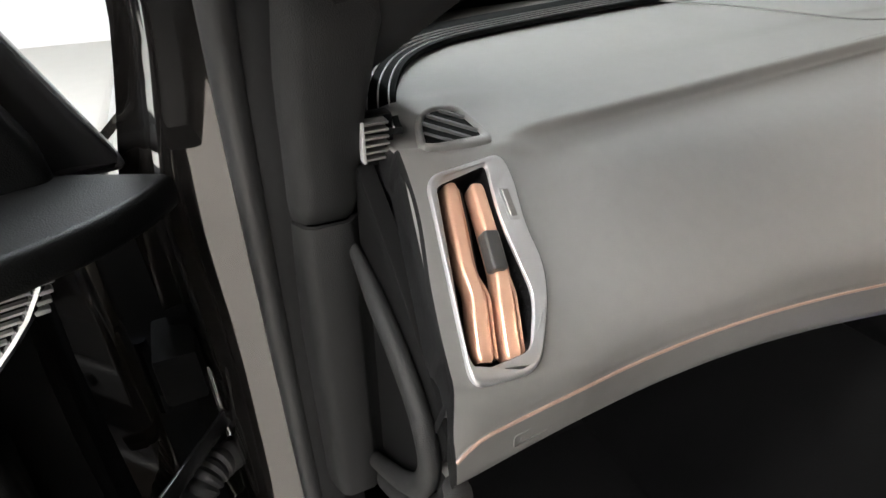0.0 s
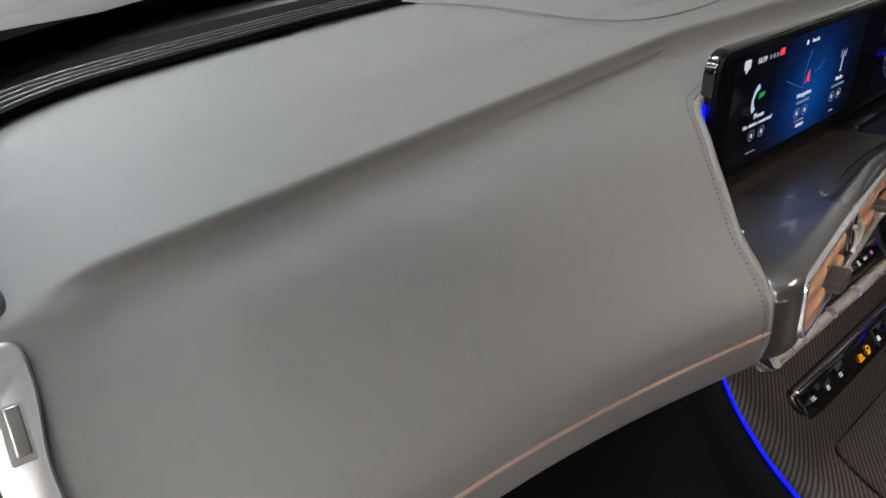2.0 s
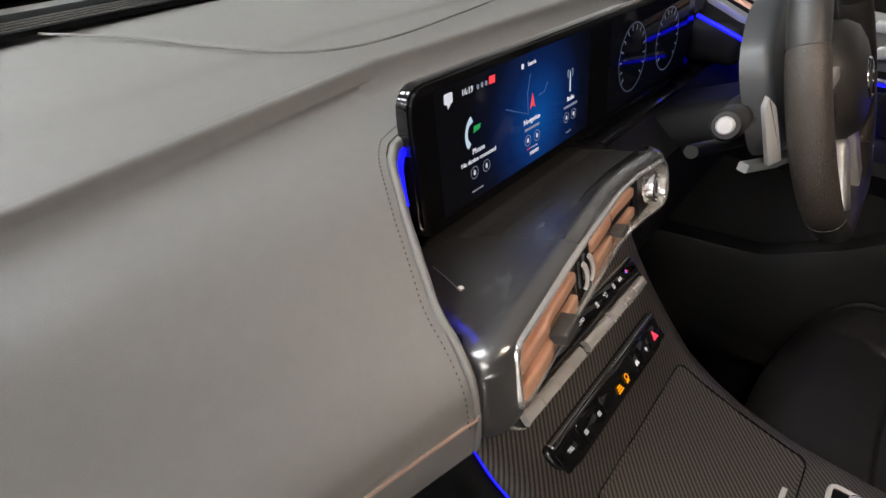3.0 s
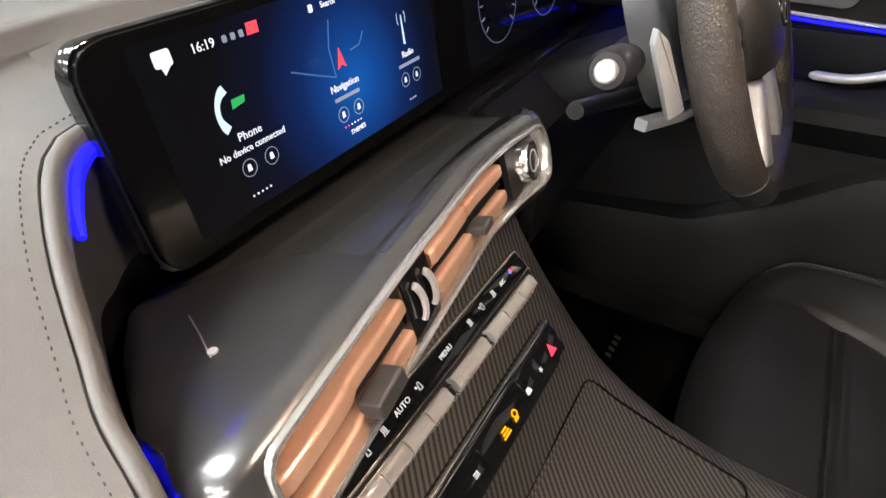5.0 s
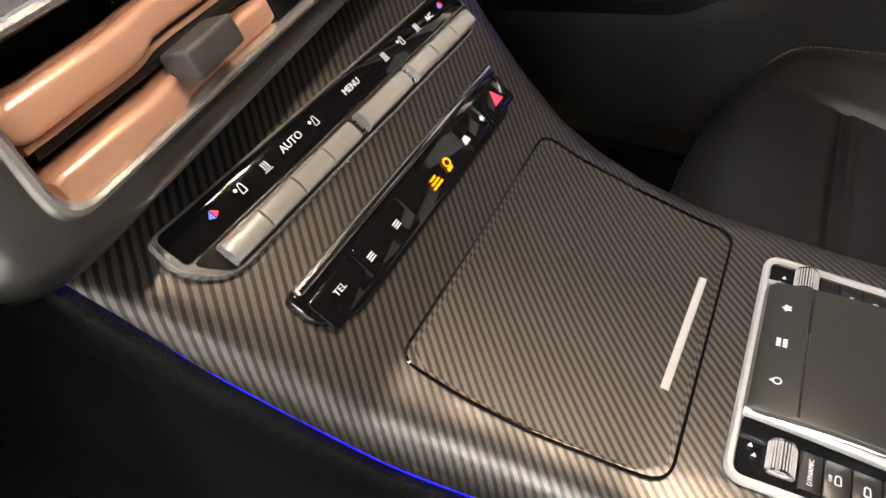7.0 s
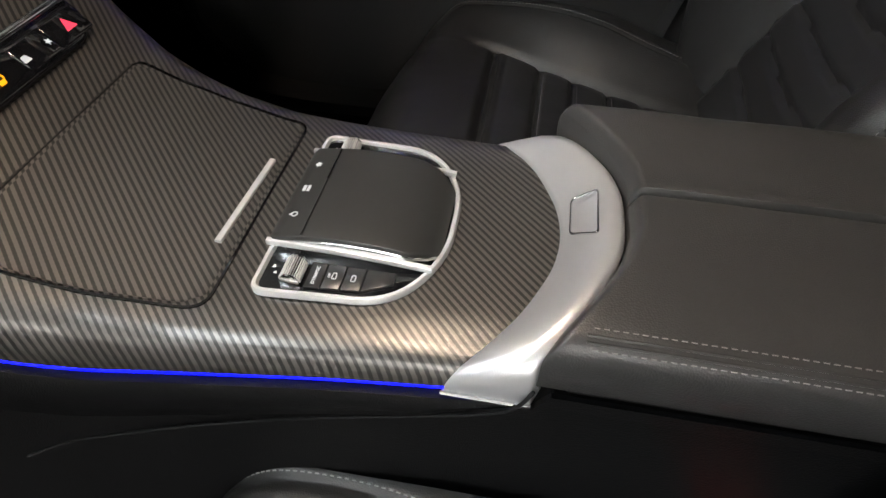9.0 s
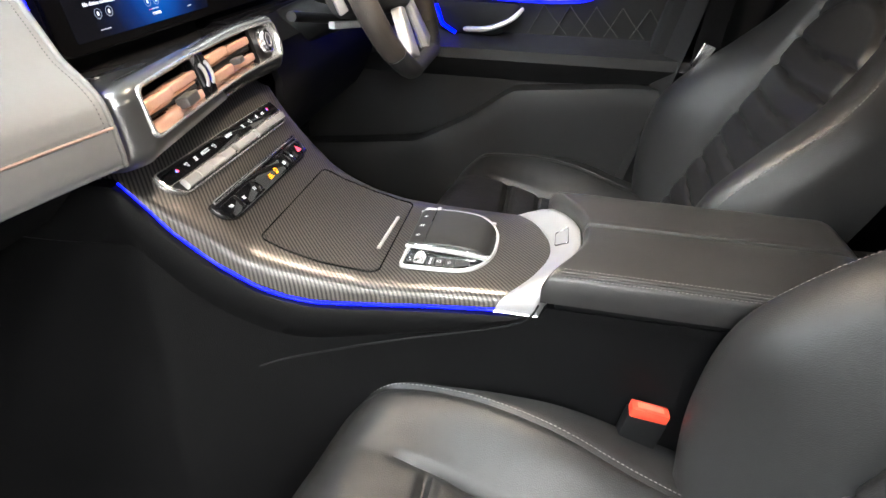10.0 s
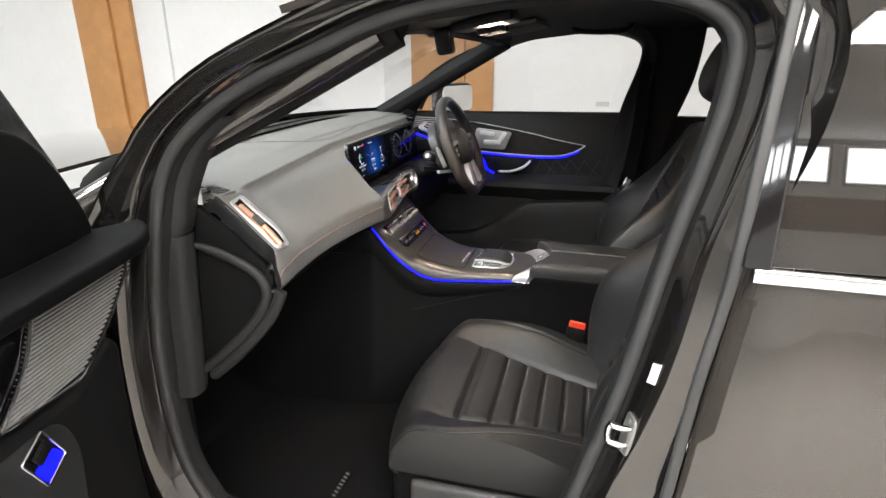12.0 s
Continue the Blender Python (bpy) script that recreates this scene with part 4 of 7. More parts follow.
    sym("call_mark", [(-0.004, -0.003), (0.005, -0.0015), (0.006, 0.002), (-0.003, 0.002)], -0.2245, 0.0115, M_ICON_GREEN, "green call mark")
    writing("Phone", at(-0.2225, -0.0068), 0.0068, M_ICON_WHITE, s)
    writing("No device connected", at(-0.2225, -0.0140), 0.0056, M_ICON_WHITE, s)
    writing("Navigation", at(-0.1395, -0.0068), 0.0066, M_ICON_WHITE, s)
    sym("text_bar", bar(0.0125, 0.0012), -0.1395, -0.0140, M_ICON_DIM)
    writing("THEMES", at(-0.136, -0.0385), 0.0045, M_ICON_WHITE, s)
    writing("Search", at(-0.139, 0.0430), 0.0050, M_ICON_WHITE, s)
    sym("search_glyph", dot(0.0018), -0.1545, 0.0430, M_ICON_WHITE)
    writing("Radio", at(-0.066, -0.0068), 0.0064, M_ICON_WHITE, s)
    sym("text_bar", bar(0.0135, 0.0012), -0.066, -0.0140, M_ICON_DIM)
    sym("map_arrow", [(-0.0042, -0.006), (0, -0.0035), (0.0042, -0.006), (0, 0.007)], -0.1385, 0.0095, M_ICON_RED, "red map arrow")
    road = glowing("map_road", (0.10, 0.26, 0.7), 0.25)

    def way(*pts):
        part("map_road", sweep([top @ Vector((*p, 0)) for p in pts], [(-0.0005, 0), (0.0005, 0), (0.0005, 0.0002), (-0.0005, 0.0002)], up=m.to_3x3() @ Vector((0, 0, 1))), road, s, "", 0)

    way((-0.146, 0.0), (-0.147, 0.018), (-0.142, 0.034))
    way((-0.182, 0.014), (-0.162, 0.006), (-0.146, 0.0))
    way((-0.128, 0.012), (-0.118, 0.013), (-0.112, 0.020))
    sym("mast_icon", [(-0.0011, -0.010), (0.0011, -0.010), (0.0006, 0.010), (-0.0006, 0.010)], -0.068, 0.010, M_ICON_PALE, "pale radio mast icon")
    for k in (-1, 1):
        sym("mast_icon", [(0.0045, 0.004), (0.0052, 0.008), (0.0045, 0.012), (0.0042, 0.012), (0.0048, 0.008), (0.0042, 0.004)] if k > 0 else [(-0.0045, 0.004), (-0.0052, 0.008), (-0.0045, 0.012), (-0.0042, 0.012), (-0.0048, 0.008), (-0.0042, 0.004)], -0.068, 0.010, M_ICON_PALE)
    for u in (-0.2300, -0.2130, -0.1470, -0.1310, -0.0740, -0.0590):
        part("button_ring", frame_ring([(0.0050 * math.cos(a * math.pi / 8), 0.0050 * math.sin(a * math.pi / 8)) for a in range(16)], at(u, -0.0245), 0.0005, 0.0002), M_ICON_DIM, s, "", 0)
        sym("button_glyph", rounded([(-0.0016, -0.0019), (0.0016, -0.0019), (0.0011, 0.0021), (-0.0011, 0.0021)], 0.0006, 2), u, -0.0245, M_ICON_WHITE)
    for u0, v0, n in ((-0.2335, -0.0405, 5), (-0.148, -0.0330, 6), (-0.072, -0.0400, 3)):
        for k in range(n):
            sym("page_dot", circle(0.0007, 6), u0 + 0.0033 * k, v0, M_ICON_RED if (k < 2 and n == 6) else M_ICON_WHITE)
    # instrument dials
    for u, r in ((0.085, 0.038), (0.195, 0.038)):
        part("dial", frame_ring([(r * math.cos(a * math.pi / 20), r * math.sin(a * math.pi / 20)) for a in range(40)], at(u, 0.0), 0.0012, 0.0002), glowing("dial_blue", (0.25, 0.35, 0.6), 0.10), s, "", 0)
        for k in range(14):
            a = lerp(-0.7, math.pi + 0.7, k / 13)
            part("tick", plate([(-0.0004, -0.003), (0.0004, -0.003), (0.0004, 0.003), (-0.0004, 0.003)], at(u + (r - 0.005) * math.cos(a), (r - 0.005) * math.sin(a)) @ pose(0, 0, 0, 0, 0, math.degrees(a) - 90), 0.0002), M_ICON_DIM, s, "", 0)
    # blue light in the recess beside the screen
    lt = thing("recess_light", "blue ambient light line beside the screen", "ambient light", (0.1, -0.14, 1.06), "ambient lights")
    line = curve([(0.1150, -0.1080, 1.0700), (0.1080, -0.1085, 1.0760), (0.1105, -0.1200, 1.0740), (0.1180, -0.1310, 1.0710), (0.1260, -0.1390, 1.0660), (0.1345, -0.1450, 1.0605), (0.1420, -0.1490, 1.0560)], 30)
    part("light_line", sweep(line, circle(0.0042, 8), up=(1, 0, 0), scales=[0.5 + 0.5 * min(1, k / 6) for k in range(20)] + [1 - 0.065 * k for k in range(10)]), M_BLUE, lt)


screens()


# ---------------------------------------------------------------- centre vents
def centre_vents():
    h = thing("centre_vent_unit", "glossy graphite panel over rose-gold centre air vents", "air vent", (0.2, 0, 0.97), "air vents")
    m = axes(Vector((0.2225, 0.0, 0.976)), Vector((-0.145, 1, 0.0)), Vector((-0.012, 0, 0.046)))
    n = m.to_3x3() @ Vector((0, 0, 1))

    def fwd(u):
        return table(u, [(-0.17, 0.002), (0.06, 0.0), (0.11, 0.006), (0.165, 0.020), (0.2, 0.022)])[0]

    # one shell: top, rounded brow, front face and underside, from end to end
    rows = []
    for i in range(161):
        y = lerp(-0.196, 0.190, i / 160)
        e = min(1, max(0, (abs(y) - 0.160) / 0.036))
        k = 1 - math.sqrt(max(0, 1 - e * e))
        xf = 0.2225 - 0.145 * y + fwd(y) - 0.002 - 0.030 * k
        dz = -0.018 * k
        pr = [(0.10, 0.980 + dz), (0.14, 0.986 + dz), (0.175, 0.993 + dz), (lerp(0.175, xf, 0.45), 0.9985 + dz), (xf - 0.020, 1.003 + dz), (xf - 0.011, 1.003 + dz), (xf - 0.005, 1.0005 + dz), (xf - 0.0015, 0.995 + dz),
              (xf + 0.001, 0.988), (xf + 0.005, 0.970), (xf + 0.008, 0.952), (xf + 0.006, 0.940), (xf - 0.002, 0.931), (xf - 0.02, 0.925 - 0.004 * k), (0.12, 0.915)]
        row = []
        for p in curve([(a, 0, b) for a, b in pr], 64):
            # the passenger end follows the dash's padded edge
            w = min(1, max(0, (-0.10 - y) / 0.096))
            row.append(Vector((p.x, y + w * (soft(p.x, [(0.10, -0.135), (0.122, -0.152), (0.158, -0.170), (0.186, -0.182), (0.24, -0.196), (0.28, -0.198)]) + 0.196), p.z)))
        rows.append(row)
    out = rounded([(-0.174, -0.0255), (-0.06, -0.0255), (0.09, -0.0285), (0.166, -0.0325), (0.170, 0.0), (0.164, 0.0195), (0.10, 0.0235), (-0.05, 0.0265), (-0.169, 0.0245)], [0.012, 0.03, 0.03, 0.014, 0.012, 0.012, 0.03, 0.03, 0.012], 6)
    part("shell", cut_hole(grid(rows), m, [(p.x * 0.985, p.y * 0.93) for p in out], 0.03), M_GLOSS_GREY, h, "glossy graphite shell", 60)
    # seam of the top panel and the small sensor at its end
    part("panel_seam", sweep([Vector((0.140, -0.1185, 0.9872)), Vector((0.160, -0.127, 0.9912)), Vector((0.180, -0.1365, 0.9948))], circle(0.0005, 5)), M_SILVER, h)
    part("sensor_dot", plate(circle(0.0026, 12), axes((0.178, -0.1335, 0.9942), (0, 1, 0), (-1, 0, -0.15)), 0.0012), M_WALL, h, "small pale dot")
    # silver frame, bowed towards the driver end
    cen = Vector((0, -0.001))

    def ring(inset, hgt):
        res = []
        for p in out:
            q = Vector((p.x - math.copysign(inset, p.x) * min(1, abs(p.x) / 0.15) ** 6, p.y - (p.y - cen.y) / 0.0265 * inset))
            res.append(m @ Vector((q.x, q.y, hgt + fwd(q.x))))
        return res
    part("frame", grid([ring(0, -0.006), ring(0, 0.0006), ring(0.0008, 0.0026), ring(0.0022, 0.0034), ring(0.0036, 0.0026), ring(0.0046, 0.0004), ring(0.0054, -0.016)], closed=True), M_FRAME, h, "polished metal vent frame", 30)
    back = grid([[m @ Vector((u, v, -0.026 + fwd(u))) for v in (-0.03, 0.028)] for u in (-0.17, -0.1, 0.0, 0.06, 0.11, 0.168)])
    part("cavity", back, M_CARPET, h, "black cavity")
    part("duct", grid([ring(0.005, -0.015), ring(0.004, -0.027)], closed=True), M_CARPET, h, "black duct")
    barrel = rounded([(-0.0054, -0.012), (0.0058, -0.012), (0.0060, 0.0026), (0.0042, 0.0050), (-0.0040, 0.0050), (-0.0056, 0.0030)], 0.0013, 3)
    for a, b, heights, jog in ((-0.1655, -0.0500, (0.0050, -0.0162), 0.0010), (-0.0150, 0.1060, (0.0085, -0.0125), -0.0015)):
        for v in heights:
            # the blade is stouter before its step than after it
            mid = lerp(a, b, 0.46)
            line = curve([(a, v - jog, -0.001), (lerp(a, b, 0.2), v - jog, 0.0), (mid - 0.008, v - jog, 0.0), (mid + 0.006, v + jog * 0.6, -0.0012), (lerp(a, b, 0.75), v + jog * 0.6, -0.0012), (b, v + jog * 0.6, -0.002)], 44)
            line = [Vector((p.x, p.y, p.z - 0.003 + fwd(p.x))) for p in line]
            fat = [0.72, 0.95] + [1.06] * 17 + [1.06 - 0.16 * min(1, k / 5) for k in range(23)] + [0.86, 0.66]
            blade = part("louvre", sweep([m @ p for p in line], barrel, up=n, scales=fat), M_COPPER, h, "rose-gold louvre")
            part("louvre_lip", sweep([m @ (p + Vector((0, -0.0078, -0.004))) for p in line[1:-1]], rounded([(-0.0013, -0.006), (0.0013, -0.006), (0.0011, 0.0044), (-0.0011, 0.0044)], 0.0007, 2), up=n), M_COPPER, blade, "thin rose-gold lip")
        vm = sum(heights) / 2
        part("guide", sweep([m @ Vector((a + 0.004, vm, -0.007)), m @ Vector((b - 0.004, vm, -0.007 + fwd(b)))], circle(0.0035, 8), up=n), M_PLASTIC, h)
        wide = a < -0.1
        sl = -0.0985 if wide else lerp(a, b, 0.52)
        part("slider", tbox(m @ Matrix.Translation((sl, vm - 0.004, 0.005 + fwd(sl))) @ pose(0, 0, 0, 0, 0, 2), 0.0265 if wide else 0.016, 0.0105 if wide else 0.007, 0.014, 0.0020, 3), M_PLASTIC_GREY, h, "grey slider tab")
    # curved silver thumb wheels between the vents
    part("divider", tbox(m @ Matrix.Translation((-0.036, -0.0005, -0.004)), 0.034, 0.046, 0.010, 0.002), M_GLOSS, h, "piano black divider")
    for u in (-0.045, -0.031):
        arc = [Vector((u + 0.0045 * math.cos(t), 0.0005 + 0.0125 * math.sin(t), 0.002 + 0.003 * math.cos(t))) for t in [lerp(-1.2, 1.2, i / 12) for i in range(13)]]
        part("thumb_wheel", sweep([m @ p for p in arc], rounded([(-0.0022, -0.001), (0.0022, -0.001), (0.0022, 0.0016), (-0.0022, 0.0016)], 0.0008, 2), up=n), M_SILVER, h, "silver thumb wheel")
    # start button
    k = m @ Matrix.Translation((0.1375, -0.002, fwd(0.137) - 0.008))
    part("button_bed", plate(rounded([(-0.026, -0.025), (0.026, -0.025), (0.026, 0.021), (-0.026, 0.021)], 0.006, 4), k @ Matrix.Translation((0, 0, -0.004)), 0.005), M_PLASTIC, h)
    button = part("start_button", plate(circle(0.0125, 28), k, 0.013, 0.003), M_GLOSS_GREY, h, "dark start button")
    part("button_rim", frame_ring(circle(0.0145, 28), k, 0.0035, 0.013), M_CHROME, button, "chrome rim")
    part("button_mark", frame_ring(circle(0.0085, 24), k @ Matrix.Translation((0, 0, 0.0132)), 0.001, 0.0003), M_SILVER, button, "silver ring", 0)
    # blue line tucked behind the dash's padded edge
    lt = thing("trim_light", "blue ambient light line behind the padded dash edge", "ambient light", (0.22, -0.2, 0.95), "ambient lights")
    part("light_line", sweep(curve([(0.200, -0.1860, 1.001), (0.211, -0.1895, 0.9985), (0.220, -0.1925, 0.990), (0.228, -0.1950, 0.975), (0.233, -0.1960, 0.957), (0.235, -0.1955, 0.940)], 24), circle(0.0013, 8), up=(0, 1, 0)), M_BLUE, lt)


centre_vents()


# ---------------------------------------------------------------- centre console
EDGE = [(0.195, -0.168, 0.905), (0.215, -0.162, 0.875), (0.235, -0.157, 0.845), (0.27, -0.147, 0.805), (0.31, -0.138, 0.774), (0.34, -0.131, 0.760), (0.37, -0.125, 0.753), (0.41, -0.119, 0.7525), (0.445, -0.115, 0.754), (0.51, -0.108, 0.757), (0.59, -0.102, 0.761)]
TOP = [(0.17, 0.925), (0.20, 0.900), (0.25, 0.8555), (0.30, 0.8125), (0.33, 0.799), (0.37, 0.787), (0.42, 0.778), (0.46, 0.777), (0.54, 0.778), (0.66, 0.779)]


def edge_at(x):
    return table(x, EDGE)


def top_at(x):
    return table(x, TOP)[0]


def console_section(x):
    """Half section at x, from the light line over the shoulder to the middle."""
    ye, ze = edge_at(x)
    zt = top_at(x)
    sh = ye + 0.020
    return [(ye, ze), (ye + 0.001, ze + 0.35 * (zt - ze)), (ye + 0.004, ze + 0.62 * (zt - ze)), (ye + 0.009, ze + 0.82 * (zt - ze)), (sh - 0.002, zt - 0.0025), (sh + 0.006, zt - 0.0008), (sh + 0.02, zt), (-0.045, zt), (-0.02, zt + 0.0004), (0.0, zt + 0.0005)]


def console():
    c = thing("centre_console", "black centre console trimmed in woven dark fibre", "centre console", (0.5, 0, 0.36))
    xs = [p.x for p in curve([(0.175, 0, 0), (0.25, 0, 0), (0.33, 0, 0), (0.45, 0, 0), (0.655, 0, 0)], 60)]
    rows = []
    for x in xs:
        h = console_section(x)
        rows.append([Vector((min(x, table(abs(y), [(0, 0.65), (0.06, 0.632), (0.095, 0.612), (0.12, 0.60)])[0]), y, z)) for y, z in h + [(-y, z) for y, z in h[-2::-1]]])
    part("trim", grid(rows), M_CARBON, c, "dark woven fibre trim")
    # body under the trim
    for sgn in (-1, 1):
        rows = []
        for x in [lerp(-0.25, 1.10, i / 150) for i in range(151)]:
            if x < 0.59:
                ye, ze = edge_at(max(x, 0.195))
            else:
                ye, ze = table(x, [(0.59, -0.102, 0.7612), (0.623, -0.102, 0.7616), (0.631, -0.1000, 0.7745), (1.1, -0.1000, 0.7735)])
            fl = table(x, [(-0.25, 0.06), (0.10, 0.05), (0.3, 0.035), (0.6, 0.014), (1.1, 0.01)])[0]
            lip = table(x, [(-0.25, 0.09), (0.10, 0.08), (0.25, 0.068), (0.42, 0.045), (0.56, 0.03), (0.62, 0.004), (1.1, 0.004)])[0]
            rows.append([Vector((x, sgn * -y, z)) for y, z in ((ye + 0.009, ze - 0.007), (ye - 0.003, ze - 0.008), (ye - 0.006, ze - 0.013), (ye - 0.006, ze - lip * 0.7), (ye - 0.004, ze - lip), (ye - 0.0, ze - lip - 0.004), (ye - 0.001, ze - lip - 0.03), (ye - fl * 0.5, 0.58), (ye - fl, 0.48), (ye - fl - 0.01, 0.35))])
        part("side_panel", grid(rows, flip=sgn < 0), M_SIDE, c, "black soft side panel")
        line = [Vector((p[0], sgn * -(p[1] + 0.0028), p[2] - 0.0042)) for p in curve(EDGE, 70)]
        if sgn < 0:
            lt = thing("console_light", "blue ambient light line along the console edge", "ambient light", (0.4, sgn * 0.12, 0.76), "ambient lights")
            part("light_line", sweep(line, circle(0.0018, 8)), M_BLUE, lt)
        # groove line lower on the side
        groove = curve([(0.30, sgn * 0.150, 0.660), (0.337, sgn * 0.1345, 0.668), (0.451, sgn * 0.1165, 0.6995), (0.55, sgn * 0.1085, 0.727), (0.597, sgn * 0.1075, 0.744), (0.615, sgn * 0.1075, 0.758), (0.6225, sgn * 0.106, 0.7745)], 50)
        part("groove_lip", sweep(groove, circle(0.0012, 6)), M_PLASTIC, c)
    part("rear_block", box(0.60, -0.094, 0.40, 1.05, 0.094, 0.764, 0.006), M_PLASTIC, c, "black soft plastic body")
    part("front_block", box(-0.25, -0.12, 0.36, 0.17, 0.12, 0.90, 0.02), M_PLASTIC, c)
    return c


con = console()
STACK = axes((0.200, 0, 0.9005), (0, 1, 0), (-0.746, 0, 0.664))  # x across, y up the slope, z out of the face


def climate():
    c = thing("climate_panel", "chrome-rimmed black climate panel with metal rocker keys", "climate panel", (0.22, 0, 0.88))
    out = rounded([(-0.124, -0.0480), (0.1175, -0.0500), (0.1295, -0.036), (0.1300, -0.0125), (-0.1360, -0.0110), (-0.1385, -0.0300)], [0.014, 0.012, 0.008, 0.005, 0.005, 0.012])
    m = STACK
    part("rim", plate(out, m @ Matrix.Translation((0, 0, -0.002)), 0.008, 0.002), M_FRAME, c, "chrome rim")
    part("glass", plate(rounded([(-0.1340, -0.0305), (0.1265, -0.0320), (0.1275, -0.0145), (-0.1340, -0.0130)], 0.004), m @ Matrix.Translation((0, 0, 0.0055)), 0.0012, 0.0004), M_GLOSS, c, "piano black strip")
    part("tray", plate(rounded([(-0.1215, -0.0460), (0.1150, -0.0478), (0.1262, -0.0365), (0.1262, -0.0325), (-0.1325, -0.0310)], 0.005), m @ Matrix.Translation((0, 0, 0.0058)), 0.0008), M_PLASTIC, c, "dark key bed")
    # metal keys
    barrel = rounded([(-0.0062, -0.005), (0.0062, -0.005), (0.0062, 0.0046), (-0.0062, 0.0046)], 0.0046, 5)
    for a, b, n in ((-0.1205, -0.0225, 4), (-0.0145, 0.0320, 1), (0.0385, 0.1150, 3)):
        for k in range(n):
            u0, u1 = lerp(a, b, k / n) + 0.0006, lerp(a, b, (k + 1) / n) - 0.0006
            part("key", sweep([m @ Vector((u, -0.0395 - 0.006 * u, 0.0100)) for u in (u0, u1)], barrel, up=m.to_3x3() @ Vector((0, 0, 1))), M_KEY, c, "metal rocker key")
    # small clips between the groups of keys
    for u in (-0.0185, 0.0352):
        for dv in (-0.0034, 0.0034):
            part("clip", tbox(m @ Matrix.Translation((u, -0.0400 + dv, 0.0095)), 0.0052, 0.0026, 0.006, 0.0008), M_CHROME, c, "small chrome clip")
    f = m @ Matrix.Translation((0, -0.0215, 0.0069))
    writing("AUTO", f @ Matrix.Translation((-0.052, 0, 0)), 0.0058, M_WHITE_INK, c)
    writing("MENU", f @ Matrix.Translation((0.002, 0, 0)), 0.0054, M_WHITE_INK, c)
    writing("A/C", f @ Matrix.Translation((0.0905, -0.001, 0)), 0.0048, M_WHITE_INK, c)
    for k, u in enumerate((-0.0905, -0.0725, -0.0335, 0.0365, 0.0555, 0.0745)):
        g = f @ Matrix.Translation((u, 0, 0))
        if k % 2:
            for q in (-1, 0, 1):
                part("symbol", plate([(-0.0003, -0.0022), (0.0003, -0.0022), (0.0006, 0.0), (0.0002, 0.0022), (-0.0004, 0.0022), (0.0, 0.0)], g @ Matrix.Translation((0.0014 * q, 0, 0)), 0.0002), M_WHITE_INK, c, "lit symbol", 0)
            part("symbol", plate([(-0.0028, -0.0030), (0.0028, -0.0030), (0.0028, -0.0026), (-0.0028, -0.0026)], g, 0.0002), M_WHITE_INK, c, "lit symbol", 0)
        else:
            part("symbol", frame_ring(rounded([(-0.0008, -0.0026), (0.0026, -0.0026), (0.0022, 0.0024), (0.0006, 0.0024)], 0.0007, 2), g, 0.0005, 0.0002), M_WHITE_INK, c, "lit symbol", 0)
            part("symbol", plate(circle(0.0010, 8), g @ Matrix.Translation((-0.0022, 0.0008, 0)), 0.0002), M_WHITE_INK, c, "lit symbol", 0)
    for u in (-0.1085, 0.1060):
        g = f @ Matrix.Translation((u, 0, 0))
        part("symbol", plate([(-0.0030, -0.0007), (-0.0003, -0.0022), (-0.0003, 0.0022)], g, 0.0002), M_BLUE_INK, c, "blue cool mark", 0)
        part("symbol", plate([(0.0003, -0.0022), (0.0030, -0.0007), (0.0003, 0.0022)], g, 0.0002), M_RED_INK, c, "red warm mark", 0)


climate()


